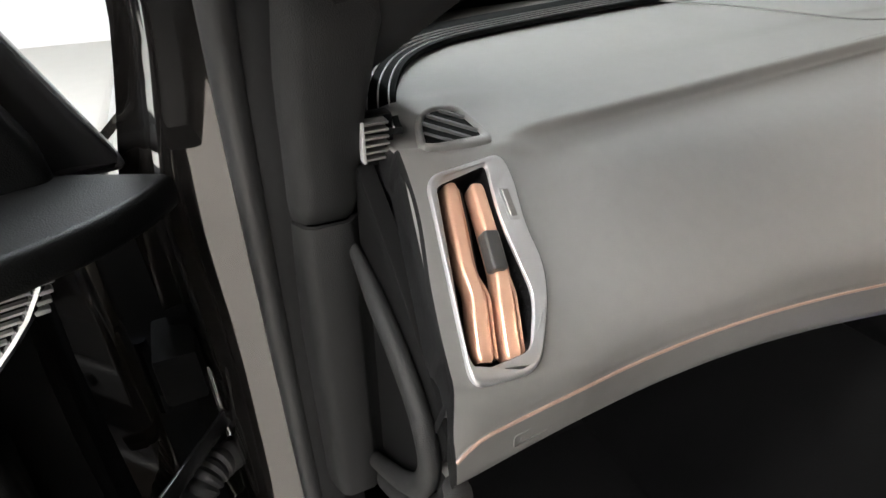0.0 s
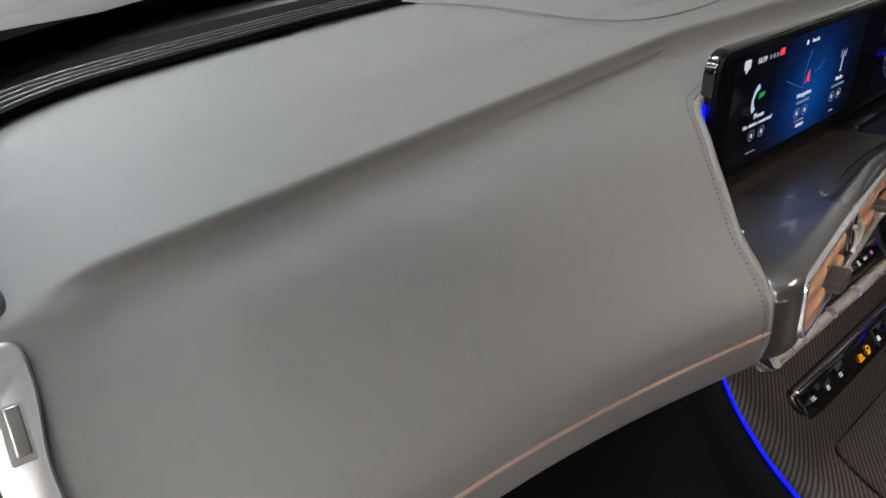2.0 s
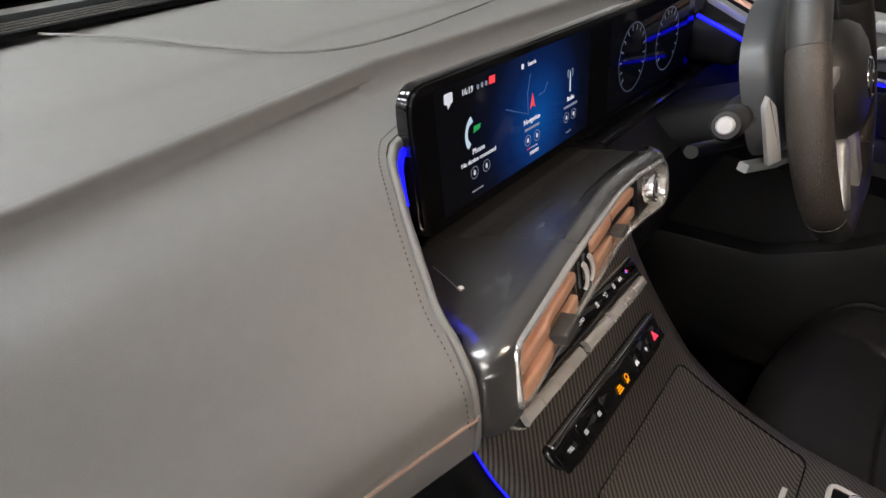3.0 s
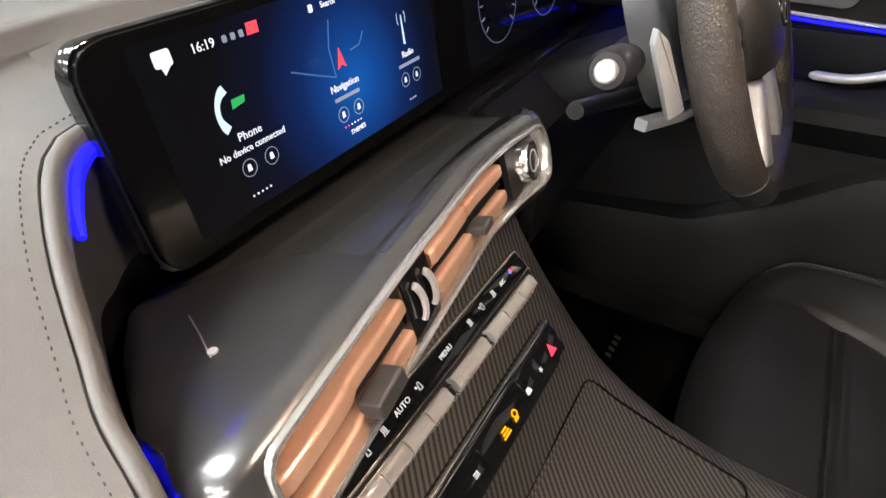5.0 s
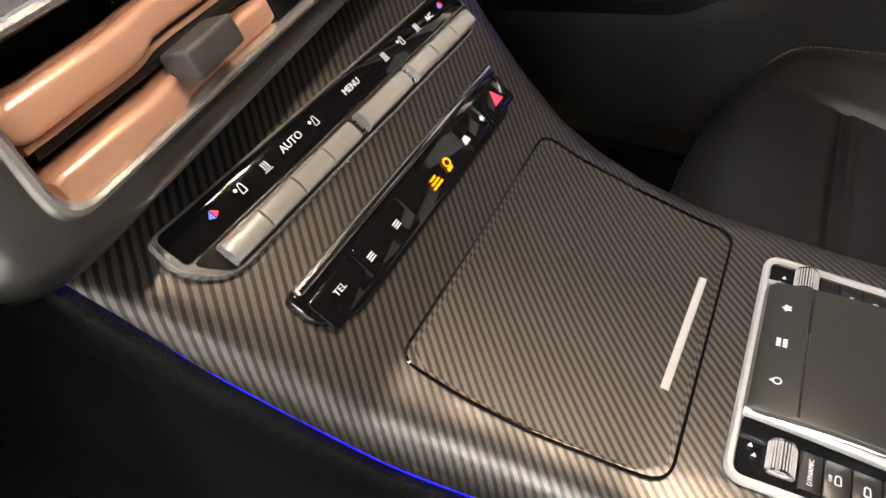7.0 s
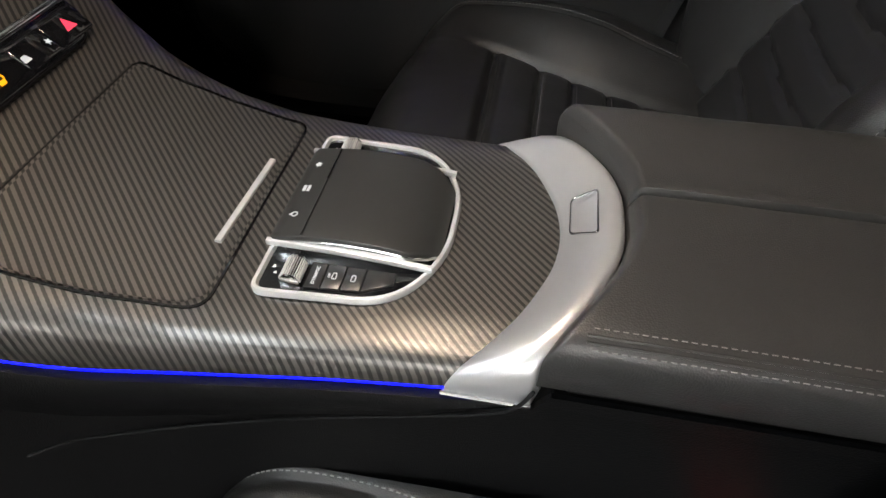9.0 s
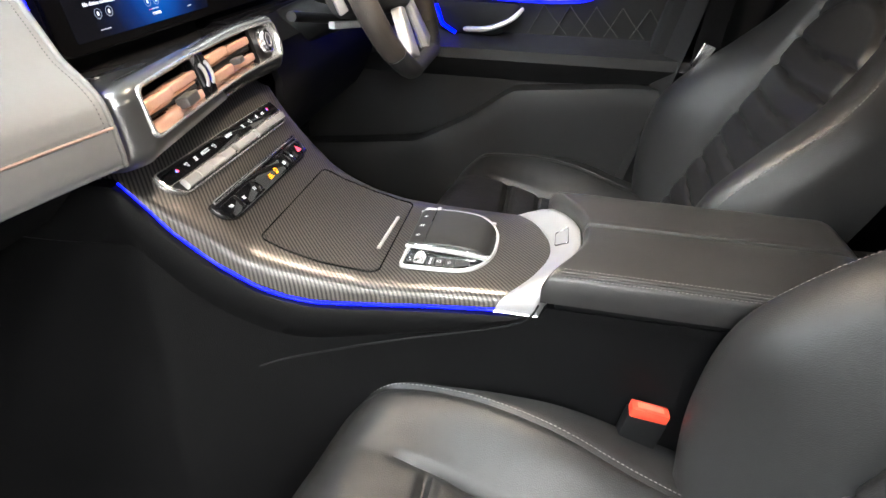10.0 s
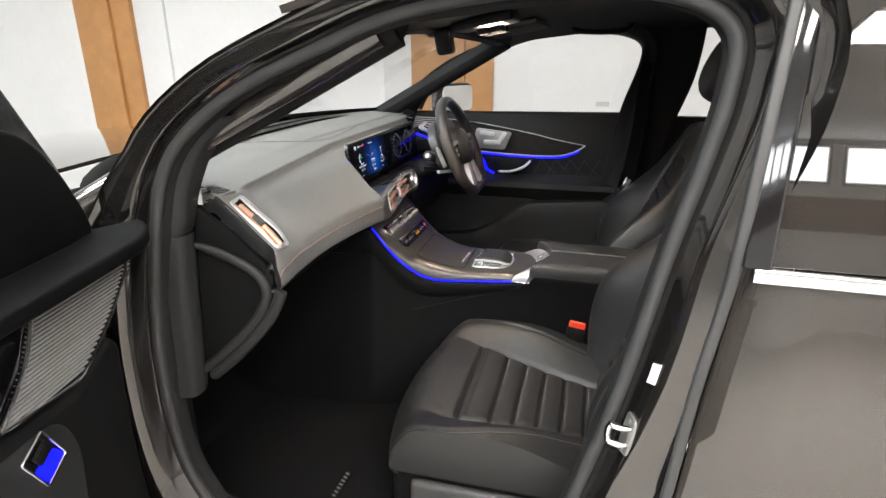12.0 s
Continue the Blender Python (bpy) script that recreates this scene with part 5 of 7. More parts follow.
def switch_strip():
    c = thing("switch_strip", "piano black switch strip with a chrome bar", "switch panel", (0.26, 0, 0.85))
    m = STACK
    out = rounded([(-0.100, -0.103), (0.088, -0.103), (0.103, -0.088), (0.103, -0.070), (-0.117, -0.070), (-0.117, -0.090)], [0.016, 0.012, 0.008, 0.004, 0.006, 0.014])
    part("body", plate(out, m @ Matrix.Translation((0, 0, -0.003)), 0.009, 0.003, 3), M_GLOSS, c, "piano black body")
    part("chrome_bar", tbox(m @ Matrix.Translation((-0.006, -0.0725, 0.0065)), 0.212, 0.006, 0.006, 0.0025, 3), M_CHROME, c, "chrome bar")
    f = m @ Matrix.Translation((0, -0.089, 0.0062))
    for u0, u1 in ((-0.112, -0.077), (-0.076, -0.032), (0.032, 0.062), (0.063, 0.098)):
        part("key", plate(rounded([(u0, -0.010), (u1, -0.010), (u1, 0.010), (u0, 0.010)], 0.003, 3), f @ Matrix.Translation((0, 0, -0.0008)), 0.0016, 0.0006), M_GLOSS, c, "piano black key")
    f2 = f @ Matrix.Translation((0, 0, 0.001))
    writing("TEL", f2 @ Matrix.Translation((-0.0955, 0.002, 0)), 0.0050, M_WHITE_INK, c)
    for u in (-0.0705, -0.0455):
        for k in range(3):
            part("symbol", plate([(-0.0024, -0.0004), (0.0024, -0.0004), (0.0024, 0.0004), (-0.0024, 0.0004)], f2 @ Matrix.Translation((u, -0.0014 + 0.0014 * k, 0)), 0.0002), M_WHITE_INK, c, "small lit caption", 0)
    for k in range(3):
        part("warning_caption", plate([(-0.006 + 0.001 * k, -0.0007), (0.004 - 0.001 * k, -0.0007), (0.004 - 0.001 * k, 0.0007), (-0.006 + 0.001 * k, 0.0007)], f2 @ Matrix.Translation((-0.0045, -0.0050 + 0.0024 * k, 0)), 0.0002), M_YELLOW_INK, c, "lit yellow caption", 0)
    part("warning_symbol", frame_ring(circle(0.0026, 12), f2 @ Matrix.Translation((0.0112, -0.0008, 0)), 0.0012, 0.0002), M_YELLOW_INK, c, "lit yellow symbol", 0)
    part("warning_symbol", plate([(-0.0028, -0.003), (0.0022, -0.003), (0.0030, -0.0012), (-0.0020, -0.0006)], f2 @ Matrix.Translation((0.0097, -0.0026, 0)), 0.0002), M_YELLOW_INK, c, "lit yellow symbol", 0)
    part("symbol", plate(rounded([(-0.0034, -0.0022), (0.0034, -0.0022), (0.0022, 0.0024), (-0.0022, 0.0024)], 0.0008, 2), f2 @ Matrix.Translation((0.0355, -0.0015, 0)), 0.0002), M_WHITE_INK, c, "lit car symbol", 0)
    part("symbol", plate([(0.0026 * (1 if k % 2 else 0.45) * math.cos(k * math.pi / 5), 0.0026 * (1 if k % 2 else 0.45) * math.sin(k * math.pi / 5)) for k in range(10)], f2 @ Matrix.Translation((0.0590, -0.001, 0)), 0.0002), M_WHITE_INK, c, "lit star", 0)
    part("hazard_symbol", plate([(-0.0055, -0.004), (0.0055, -0.004), (0, 0.0055)], f2 @ Matrix.Translation((0.0825, 0.0005, 0)), 0.0002), M_RED_INK, c, "lit red hazard triangle", 0)


switch_strip()


def on_trim(x, y, up=0.0):
    ye, ze = edge_at(x)
    return Vector((x, y, top_at(x) + up))


def lid():
    l = thing("stowage_lid", "woven fibre lid with a thin silver pull", "console lid", (0.37, 0, 0.79))
    out = rounded([(0.300, -0.100), (0.300, 0.100), (0.360, 0.0985), (0.436, 0.089), (0.436, -0.089), (0.360, -0.0985)], [0.010, 0.010, 0.05, 0.012, 0.012, 0.05], 6)
    # dark joint line, let into the trim, then the lid a hair proud
    joint = []
    k = len(out)
    for i in range(k):
        a, b = out[i], out[(i + 1) % k]
        for s in range(4):
            p = a.lerp(b, s / 4)
            joint.append(on_trim(p.x, p.y, 0.0008))
    part("joint", sweep(joint, [(-0.0008, -0.001), (0.0008, -0.001), (0.0008, 0.0004), (-0.0008, 0.0004)], closed=True), M_GLOSS, l, "black shut line", 0)
    rows = []
    for i in range(13):
        x = lerp(0.303, 0.433, i / 12)
        w = table(x, [(0.303, 0.092), (0.310, 0.0975), (0.360, 0.096), (0.425, 0.0875), (0.433, 0.080)])[0]
        rows.append([on_trim(x, w * s, 0.0011) for s in (-1, -0.66, -0.33, 0, 0.33, 0.66, 1)])
    part("panel", grid(rows), M_CARBON, l, "woven fibre panel")
    part("pull", sweep([on_trim(0.4240 + 0.04 * y, y, 0.0015) for y in [lerp(-0.041, 0.041, i / 10) for i in range(11)]], rounded([(-0.0022, -0.001), (0.0022, -0.001), (0.0022, 0.002), (-0.0022, 0.002)], 0.001, 2)), M_SILVER, l, "silver pull")


lid()


def touchpad():
    t = thing("touchpad", "black touchpad in a silver frame with side keys", "touchpad", (0.51, 0, 0.78))
    m = axes((0.458, 0, 0.7785), (1, 0, 0), (0, 1, 0))
    out = rounded([(0.0, -0.0735), (0.082, -0.0685), (0.106, -0.03), (0.106, 0.03), (0.082, 0.0685), (0.0, 0.0735)], [0.008, 0.03, 0.03, 0.03, 0.03, 0.008], 7)
    part("frame", frame_ring(out, m, 0.0040, 0.0042), M_SILVER, t, "satin silver frame")
    part("base", plate(out, m @ Matrix.Translation((0, 0, 0.0003)), 0.0015), M_GLOSS, t, "piano black base")
    # domed pad with rounded edges, standing on a bright metal skirt
    rows, skirt = [], []
    for i in range(31):
        x = lerp(0.001, 0.1030, i / 30)
        w = table(x, [(0.0, 0.0425), (0.004, 0.0435), (0.078, 0.0425), (0.088, 0.0405), (0.096, 0.0355), (0.1030, 0.028)])[0]
        z = 0.0125 + 0.0075 * math.sin(math.pi * min(1, (x + 0.014) / 0.118)) - 0.0075 * max(0, (x - 0.072) / 0.031) ** 2
        if i in (0, 30):
            z -= 0.0022
        rows.append([m @ Vector((x, w * s, z - dz)) for s, dz in ((-1.0, 0.0030), (-0.995, 0.0014), (-0.975, 0.0004), (-0.9, 0.0), (-0.5, 0.0), (0, 0.0), (0.5, 0.0), (0.9, 0.0), (0.975, 0.0004), (0.995, 0.0014), (1.0, 0.0030))])
        skirt.append([m @ Vector((x, w * s, h)) for s, h in ((-1.0, 0.001), (-1.012, z - 0.0055), (-1.012, z - 0.0040), (-0.99, z - 0.0028), (0.99, z - 0.0028), (1.012, z - 0.0040), (1.012, z - 0.0055), (1.0, 0.001))])
    part("pad", grid(rows), M_PAD, t, "matt dark grey pad")
    part("pad_front", grid([rows[0], [Vector((p.x, p.y, m.translation.z + 0.002)) for p in rows[0]]]), M_PAD, t)
    part("pad_skirt", grid(skirt), M_CHROME, t, "bright metal skirt under the pad", 30)
    part("pad_crease", sweep([m @ Vector((0.0215, w, 0.0190)) for w in (-0.041, -0.02, 0.0, 0.02, 0.041)], circle(0.0006, 5)), M_GLOSS_KEY, t)
    for sgn in (-1, 1):
        part("rail", sweep([m @ Vector((lerp(0.0, 0.1, i / 8), sgn * 0.0435, 0.012 - 0.006 * (i / 8) ** 2)) for i in range(9)], rounded([(-0.0016, -0.002), (0.0016, -0.002), (0.0016, 0.002), (-0.0016, 0.002)], 0.0007, 2)), M_SILVER, t, "silver rail")
        part("roller", sweep([m @ Vector((0.0205, sgn * y, 0.0045)) for y in (0.0490, 0.0495, 0.0665, 0.0670)], circle(0.0062, 16), up=(0, 0, 1), scales=[0.85, 1, 1, 0.85]), M_CHROME, t, "knurled metal roller")
        for k in range(14):
            ang = 2 * math.pi * k / 28
            part("knurl", sweep([m @ Vector((0.0205 + 0.0062 * math.cos(ang), sgn * y, 0.0045 + 0.0062 * math.sin(ang))) for y in (0.051, 0.065)], circle(0.0004, 5), up=(0, 0, 1)), M_SILVER, t, "", 0)
        ends = [0.0285, 0.0385, 0.0500, 0.0620, 0.0800]
        for k in range(4):
            x0, x1 = ends[k] + 0.0004, ends[k + 1] - 0.0004
            w0, w1 = (table(x, [(0.03, 0.0668), (0.062, 0.0640), (0.080, 0.0560)])[0] for x in (x0, x1))
            part("key", plate([(x0, sgn * 0.0475), (x1, sgn * 0.0475), (x1, sgn * w1), (x0, sgn * w0)], m @ Matrix.Translation((0, 0, 0.0018)), 0.0014, 0.0003), M_GLOSS_KEY, t, "black key")
        g = m @ Matrix.Translation((0, 0, 0.0034))
        turn = pose(0, 0, 0, 0, 0, 90)
        if sgn < 0:
            writing("DYNAMIC", g @ Matrix.Translation((0.0335, -0.0570, 0)) @ turn, 0.0030, M_WHITE_INK, t, "key_lettering")
            writing("OFF", g @ Matrix.Translation((0.0415, -0.0560, 0)) @ turn, 0.0020, M_WHITE_INK, t, "key_lettering")
        for x in (0.0445, 0.0560):
            part("symbol", frame_ring(rounded([(-0.0013, -0.0022), (0.0013, -0.0022), (0.0010, 0.0022), (-0.0010, 0.0022)], 0.0006, 2), g @ Matrix.Translation((x, sgn * 0.0560, 0)), 0.0006, 0.0002), M_WHITE_INK, t, "small lit caption", 0)
        for dx in (-0.0022, 0.0022):
            part("symbol", plate([(-0.0012, -0.001), (0.0012, -0.001), (0, 0.0012)], g @ Matrix.Translation((0.0085 + dx * 0.5, sgn * (0.0570 + dx), 0)), 0.0002), M_WHITE_INK, t, "small arrow", 0)
    # marks on the pad: a star, a group of squares and a bent arrow
    lift = m @ Matrix.Translation((0.0105, 0, 0.0172)) @ pose(0, 0, 0, 0, -9, 0)
    part("symbol", plate([((0.0026 if k % 2 else 0.0015) * math.cos(k * math.pi / 5), (0.0026 if k % 2 else 0.0015) * math.sin(k * math.pi / 5)) for k in range(10)], lift @ Matrix.Translation((0, 0.024, 0)), 0.0003), M_WHITE_INK, t, "small white star mark", 0)
    for a in (-0.0015, 0.0015):
        for b in (-0.0019, 0.0, 0.0019):
            part("symbol", plate([(-0.0010, -0.0007), (0.0010, -0.0007), (0.0010, 0.0007), (-0.0010, 0.0007)], lift @ Matrix.Translation((a, b, 0)), 0.0003), M_WHITE_INK, t, "small white square", 0)
    part("symbol", frame_ring([(0.0018 * math.cos(k * math.pi / 6), 0.0018 * math.sin(k * math.pi / 6)) for k in range(12)], lift @ Matrix.Translation((0.0006, -0.024, 0)), 0.0007, 0.0003), M_WHITE_INK, t, "small white arrow mark", 0)
    part("symbol", plate([(-0.0030, -0.0012), (-0.0005, -0.0022), (-0.0008, 0.0005)], lift @ Matrix.Translation((0, -0.0232, 0)), 0.0003), M_WHITE_INK, t, "small white arrow head", 0)


touchpad()


def arch_outer(k):
    """Where the arch meets the armrest; k runs from the middle (0) to the foot (1)."""
    return soft(k, [(-0.2, 0.6645), (0, 0.6655), (0.2, 0.6645), (0.42, 0.6578), (0.65, 0.6450), (0.85, 0.6315), (1, 0.622)])


def grip_arch():
    a = thing("grip_arch", "satin silver arch between console and armrest", "console trim", (0.62, 0, 0.78))
    stations = []
    for i in range(81):
        s = lerp(-1, 1, i / 80)
        y = 0.1035 * math.copysign(1 - (1 - abs(s)) ** 1.35, s)
        k = abs(y) / 0.1035
        xi = soft(k, [(-0.25, 0.6275), (0, 0.6310), (0.25, 0.6275), (0.46, 0.6190), (0.62, 0.6105), (0.8, 0.597), (0.93, 0.584), (1, 0.576)])
        xo = arch_outer(k)
        zt = soft(k, [(-0.3, 0.803), (0, 0.804), (0.3, 0.803), (0.6, 0.800), (0.8, 0.795), (0.92, 0.788), (0.98, 0.781), (1, 0.774)])
        zi = soft(k, [(-0.5, 0.782), (0, 0.783), (0.5, 0.782), (0.8, 0.779), (0.93, 0.774), (0.98, 0.768), (1, 0.763)])
        stations.append([Vector((xi - 0.0005, y, zi - 0.008)), Vector((xi, y, zi - 0.001)), Vector((xi + 0.0015, y, zi + 0.0008)), Vector((lerp(xi, xo, 0.35), y, lerp(zi, zt, 0.50))), Vector((lerp(xi, xo, 0.7), y, lerp(zi, zt, 0.92))), Vector((lerp(xi, xo, 0.90), y, zt)), Vector((xo - 0.001, y, zt - 0.001)), Vector((xo, y, zt - 0.004)), Vector((xo, y, zt - 0.03))])
    for sgn in (-1, 1):
        for yy, zz in ((0.1045, 0.768), (0.1045, 0.7575)):
            foot = [Vector((lerp(0.575, 0.622, min(1, k / 7)), sgn * yy, min(zz, 0.764) if zz < 0.76 else lerp(0.760, 0.772, k / 8))) for k in range(9)]
            if sgn < 0:
                stations.insert(0, foot)
            else:
                stations.append(foot)
    part("arch", grid(stations), M_ARCH, a, "satin silver arch", 60)
    for sgn in (-1, 1):
        part("foot_edge", sweep([Vector((0.574, sgn * 0.1052, 0.7575)), Vector((0.623, sgn * 0.1052, 0.7575))], circle(0.0013, 6)), M_CHROME, a, "bright lower edge")
    m = axes((0.6425, 0.005, 0.7982), (0, 1, 0), (-0.9, 0, -0.50))
    part("badge", frame_ring(rounded([(-0.019, -0.0085), (0.019, -0.0085), (0.015, 0.0085), (-0.015, 0.0085)], 0.003, 3), m, 0.0012, 0.0014), M_CHROME, a, "bright outline of an inset plate")


grip_arch()


def armrest():
    a = thing("armrest", "black stitched leather centre armrest", "armrest", (0.82, 0, 0.8))

    def start(y):
        return arch_outer(min(1, abs(y) / 0.1035)) + 0.0012

    half = [(p.x, p.z) for p in curve([(0.1030, 0, 0.7765), (0.1045, 0, 0.788), (0.1040, 0, 0.800), (0.1015, 0, 0.8085), (0.096, 0, 0.8135), (0.088, 0, 0.8158), (0.070, 0, 0.8172), (0.040, 0, 0.8182), (0.018, 0, 0.8184)], 32)]
    split = [(0.003, 0.8184), (0.0066, 0.8178), (0.0080, 0.8160), (0.0090, 0.8090), (0.0100, 0.8165), (0.0115, 0.8196), (0.0150, 0.8206)]
    sec = [(-y, z) for y, z in half] + split + [(y, z + 0.0022) for y, z in half[::-1]]
    rows = []
    for i in range(71):
        k = (i / 70) ** 1.7
        row = []
        for y, z in sec:
            x = lerp(start(y), 0.985, k)
            nose = max(0, 1 - (x - start(y)) / 0.007)
            f = max(0, (x - 0.945) / 0.040)
            row.append(Vector((x, y * (1 - 0.10 * f ** 3), z - (z - 0.7765) * (0.24 * nose ** 2.2 + 0.55 * f ** 3) - 0.003 * k + 0.0006 * noise.noise(Vector((x * 20, y * 20, 1.0))))))
        rows.append(row)
    rows.insert(0, [Vector((p.x + 0.0006, p.y * 0.995, lerp(p.z, 0.7765, 0.75))) for p in rows[0]])
    part("pad", grid(rows), M_BLACK_LEATHER, a, "black leather pad")
    bm = bmesh.new()
    bm.faces.new([bm.verts.new(p) for p in rows[-1]])
    part("pad_end", bm, M_BLACK_LEATHER, a)
    for sgn in (-1, 1):
        for yy, zz in ((0.1000, 0.8108), (0.0905, 0.8153)):
            up = (0, 0.5 * sgn, 1)
            stitches([Vector((lerp(0.645, 0.945, i / 40), sgn * yy, zz + 0.0004 - 0.003 * (i / 40))) for i in range(41)], a, up, length=0.0026, gap=0.0018, r=0.00026)
        for yy, zz in ((0.0972, 0.8128), (0.0940, 0.8143)):
            part("welt", sweep([Vector((lerp(0.642, 0.945, i / 20), sgn * yy, zz - 0.003 * (i / 20))) for i in range(21)], circle(0.0010, 6)), M_BLACK_LEATHER, a)
    part("tray", box(0.64, -0.0985, 0.7650, 0.98, 0.0985, 0.7775, 0.001), M_PLASTIC, a)


armrest()


# ---------------------------------------------------------------- seats
def seat():
    s = thing("front_seat", "black leather sports seat with stitched channels", "car seat", (0.6, -0.38, 0.36), "front seats")
    YC = -0.378

    # cushion top, by place along the car and distance across from the seat's middle
    def front_x(v):
        return 0.366 + 0.62 * v * v

    def panel_edge(x):
        return soft(x, [(0.38, 0.170), (0.52, 0.166), (0.60, 0.146), (0.70, 0.122), (0.80, 0.105), (0.87, 0.10)])

    def crest(x):
        return soft(x, [(0.38, 0.235), (0.45, 0.250), (0.54, 0.250), (0.64, 0.226), (0.74, 0.196), (0.86, 0.172)])

    def groove(d, w, h):
        return h * math.exp(-(d / w) ** 2)

    def cushion_z(x, v):
        s0 = x - front_x(v)
        z = soft(x, [(0.36, 0.618), (0.45, 0.621), (0.52, 0.612), (0.60, 0.598), (0.70, 0.582), (0.80, 0.568), (0.87, 0.562)])
        z -= 0.050 * max(0, 1 - s0 / 0.07) ** 2.4
        e, c, a = panel_edge(x), crest(x), abs(v)
        lift = soft(x, [(0.38, 0.004), (0.45, 0.016), (0.52, 0.030), (0.60, 0.048), (0.68, 0.056), (0.76, 0.046), (0.87, 0.030)])
        if a > e:
            q = min(1, (a - e) / (c - e))
            z += lift * (0.65 * math.sin(q * math.pi / 2) + 0.35 * q * q * (3 - 2 * q))
            if a > c:
                z -= 0.6 * (a - c) ** 1.5
        z -= groove(a - e, 0.0055, 0.008) * min(1, max(0, (x - 0.47) / 0.04))
        z -= groove(a - c, 0.005, 0.0045)
        if a < e:
            z -= groove(x - 0.523, 0.006, 0.011) * min(1, (e - a) / 0.014)
            for q in (0.5925, 0.6425, 0.693, 0.744, 0.795):
                z -= groove(x - q, 0.0042, 0.0075) * min(1, (e - a) / 0.014)
            if x > 0.53:
                z += 0.0035 * abs(math.sin((x - 0.5925) / 0.0505 * math.pi)) * min(1, (e - a) / 0.02)
        # slight creases of worn leather
        z += 0.0018 * noise.noise(Vector((x * 12, v * 16, 2.0))) + 0.0005 * noise.noise(Vector((x * 45, v * 45, 5.0)))
        return z

    # lines along the cushion follow its seams, lines across run with the channels
    hw = 0.262
    lanes = [0.7 * k / 24 for k in range(24)] + [lerp(0.7, 1.0, k / 12) for k in range(12)] + [1 + k / 22 for k in range(22)] + [2 + k / 7 for k in range(8)]
    lanes = [-q for q in lanes[:0:-1]] + lanes
    rows = []
    for i in range(27 + 190):
        row = []
        for q in lanes:
            x, v = 0.45, 0.0
            for _ in range(4):
                e, c = panel_edge(x), crest(x)
                a = abs(q)
                v = math.copysign(a * e if a <= 1 else (lerp(e, c, a - 1) if a <= 2 else lerp(c, hw, a - 2)), q)
                x = lerp(front_x(v), 0.49, i / 26) if i < 27 else lerp(0.49, 0.87, (i - 26) / 190)
            row.append(Vector((x, YC + v, cushion_z(x, v))))
        rows.append([Vector((row[0].x + 0.004, row[0].y - 0.002, 0.53)), Vector((row[0].x + 0.002, row[0].y - 0.007, row[0].z - 0.025))] + row + [Vector((row[-1].x + 0.002, row[-1].y + 0.007, row[-1].z - 0.025)), Vector((row[-1].x + 0.004, row[-1].y + 0.002, 0.53))])
    f = rows[0]
    nose = [Vector((p.x - 0.006, p.y, lerp(p.z, 0.53, 0.30))) for p in f]
    nose2 = [Vector((p.x - 0.004, p.y, lerp(p.z, 0.53, 0.7))) for p in f]
    lip = [Vector((p.x + 0.012, p.y, min(p.z, 0.525))) for p in f]
    part("cushion", grid([lip, nose2, nose] + rows), M_SEAT_LEATHER, s, "black leather cushion with cross channels")
    # base
    part("base", box(0.40, YC - 0.245, 0.40, 0.86, YC + 0.245, 0.533, 0.02, 3), M_PLASTIC, s, "black seat base")
    part("side_cover", box(0.45, YC - 0.272, 0.41, 0.87, YC - 0.25, 0.515, 0.012, 3), M_PLASTIC_GREY, s, "grey plastic side cover")
    part("height_knob", plate(circle(0.018, 18), axes((0.60, YC - 0.272, 0.47), (1, 0, 0), (0, 0, 1)), 0.012, 0.003), M_PLASTIC, s, "round black knob")
    for sgn in (-1, 1):
        part("rail", box(0.42, YC + sgn * 0.2 - 0.02, 0.355, 0.95, YC + sgn * 0.2 + 0.02, 0.41, 0.004), M_PLASTIC, s)
    # pale threads along the channels
    for c in (0.5925, 0.6425, 0.693, 0.744, 0.795):
        line = [Vector((c + 0.006, YC + v, cushion_z(c + 0.006, v) + 0.0003)) for v in [lerp(-panel_edge(c) + 0.006, panel_edge(c) - 0.006, i / 16) for i in range(17)]]
        part("seam_thread", sweep(line, circle(0.0004, 5)), M_STITCH, s, "pale seam thread", 0)
    for sgn in (-1, 1):
        line = [Vector((x, YC + sgn * (crest(x) + 0.006), cushion_z(x, crest(x) + 0.006) + 0.0004)) for x in [lerp(0.42, 0.82, i / 40) for i in range(41)]]
        stitches(line, s, length=0.0030, gap=0.0024, r=0.0004)
    # backrest, in its own frame: w up the back, v across, d towards the front
    base = Vector((0.838, YC, 0.570))
    lean = radians(24)
    up = Vector((math.sin(lean), 0, math.cos(lean)))
    fw = Vector((-math.cos(lean), 0, math.sin(lean)))

    def half(w):
        return soft(w, [(0, 0.235), (0.08, 0.262), (0.2, 0.278), (0.36, 0.264), (0.46, 0.225), (0.54, 0.185), (0.60, 0.150), (0.63, 0.11)])

    def depth(w, v):
        hw = half(w)
        d = 0.020
        inner = lerp(0.135, 0.118, w / 0.6)
        b = min(1.0, max(0, (abs(v) - inner) / max(0.02, hw - inner)))
        wing = soft(w, [(0, 0.03), (0.1, 0.075), (0.20, 0.096), (0.28, 0.076), (0.36, 0.042), (0.44, 0.018), (0.62, 0.004)])
        d += wing * math.sin(min(1, b * 1.02) * math.pi * 0.64)
        d -= 0.03 * max(0, b - 0.8) ** 2 / 0.04
        d -= 0.008 * math.exp(-((abs(v) - inner) / 0.006) ** 2) * (w < 0.52)
        if abs(v) < inner and w < 0.50:
            for c in (0.06, 0.11, 0.16, 0.21, 0.26, 0.31, 0.36, 0.41):
                d -= 0.007 * math.exp(-((w - c - 0.25 * abs(v) * 0.35) / 0.0045) ** 2)
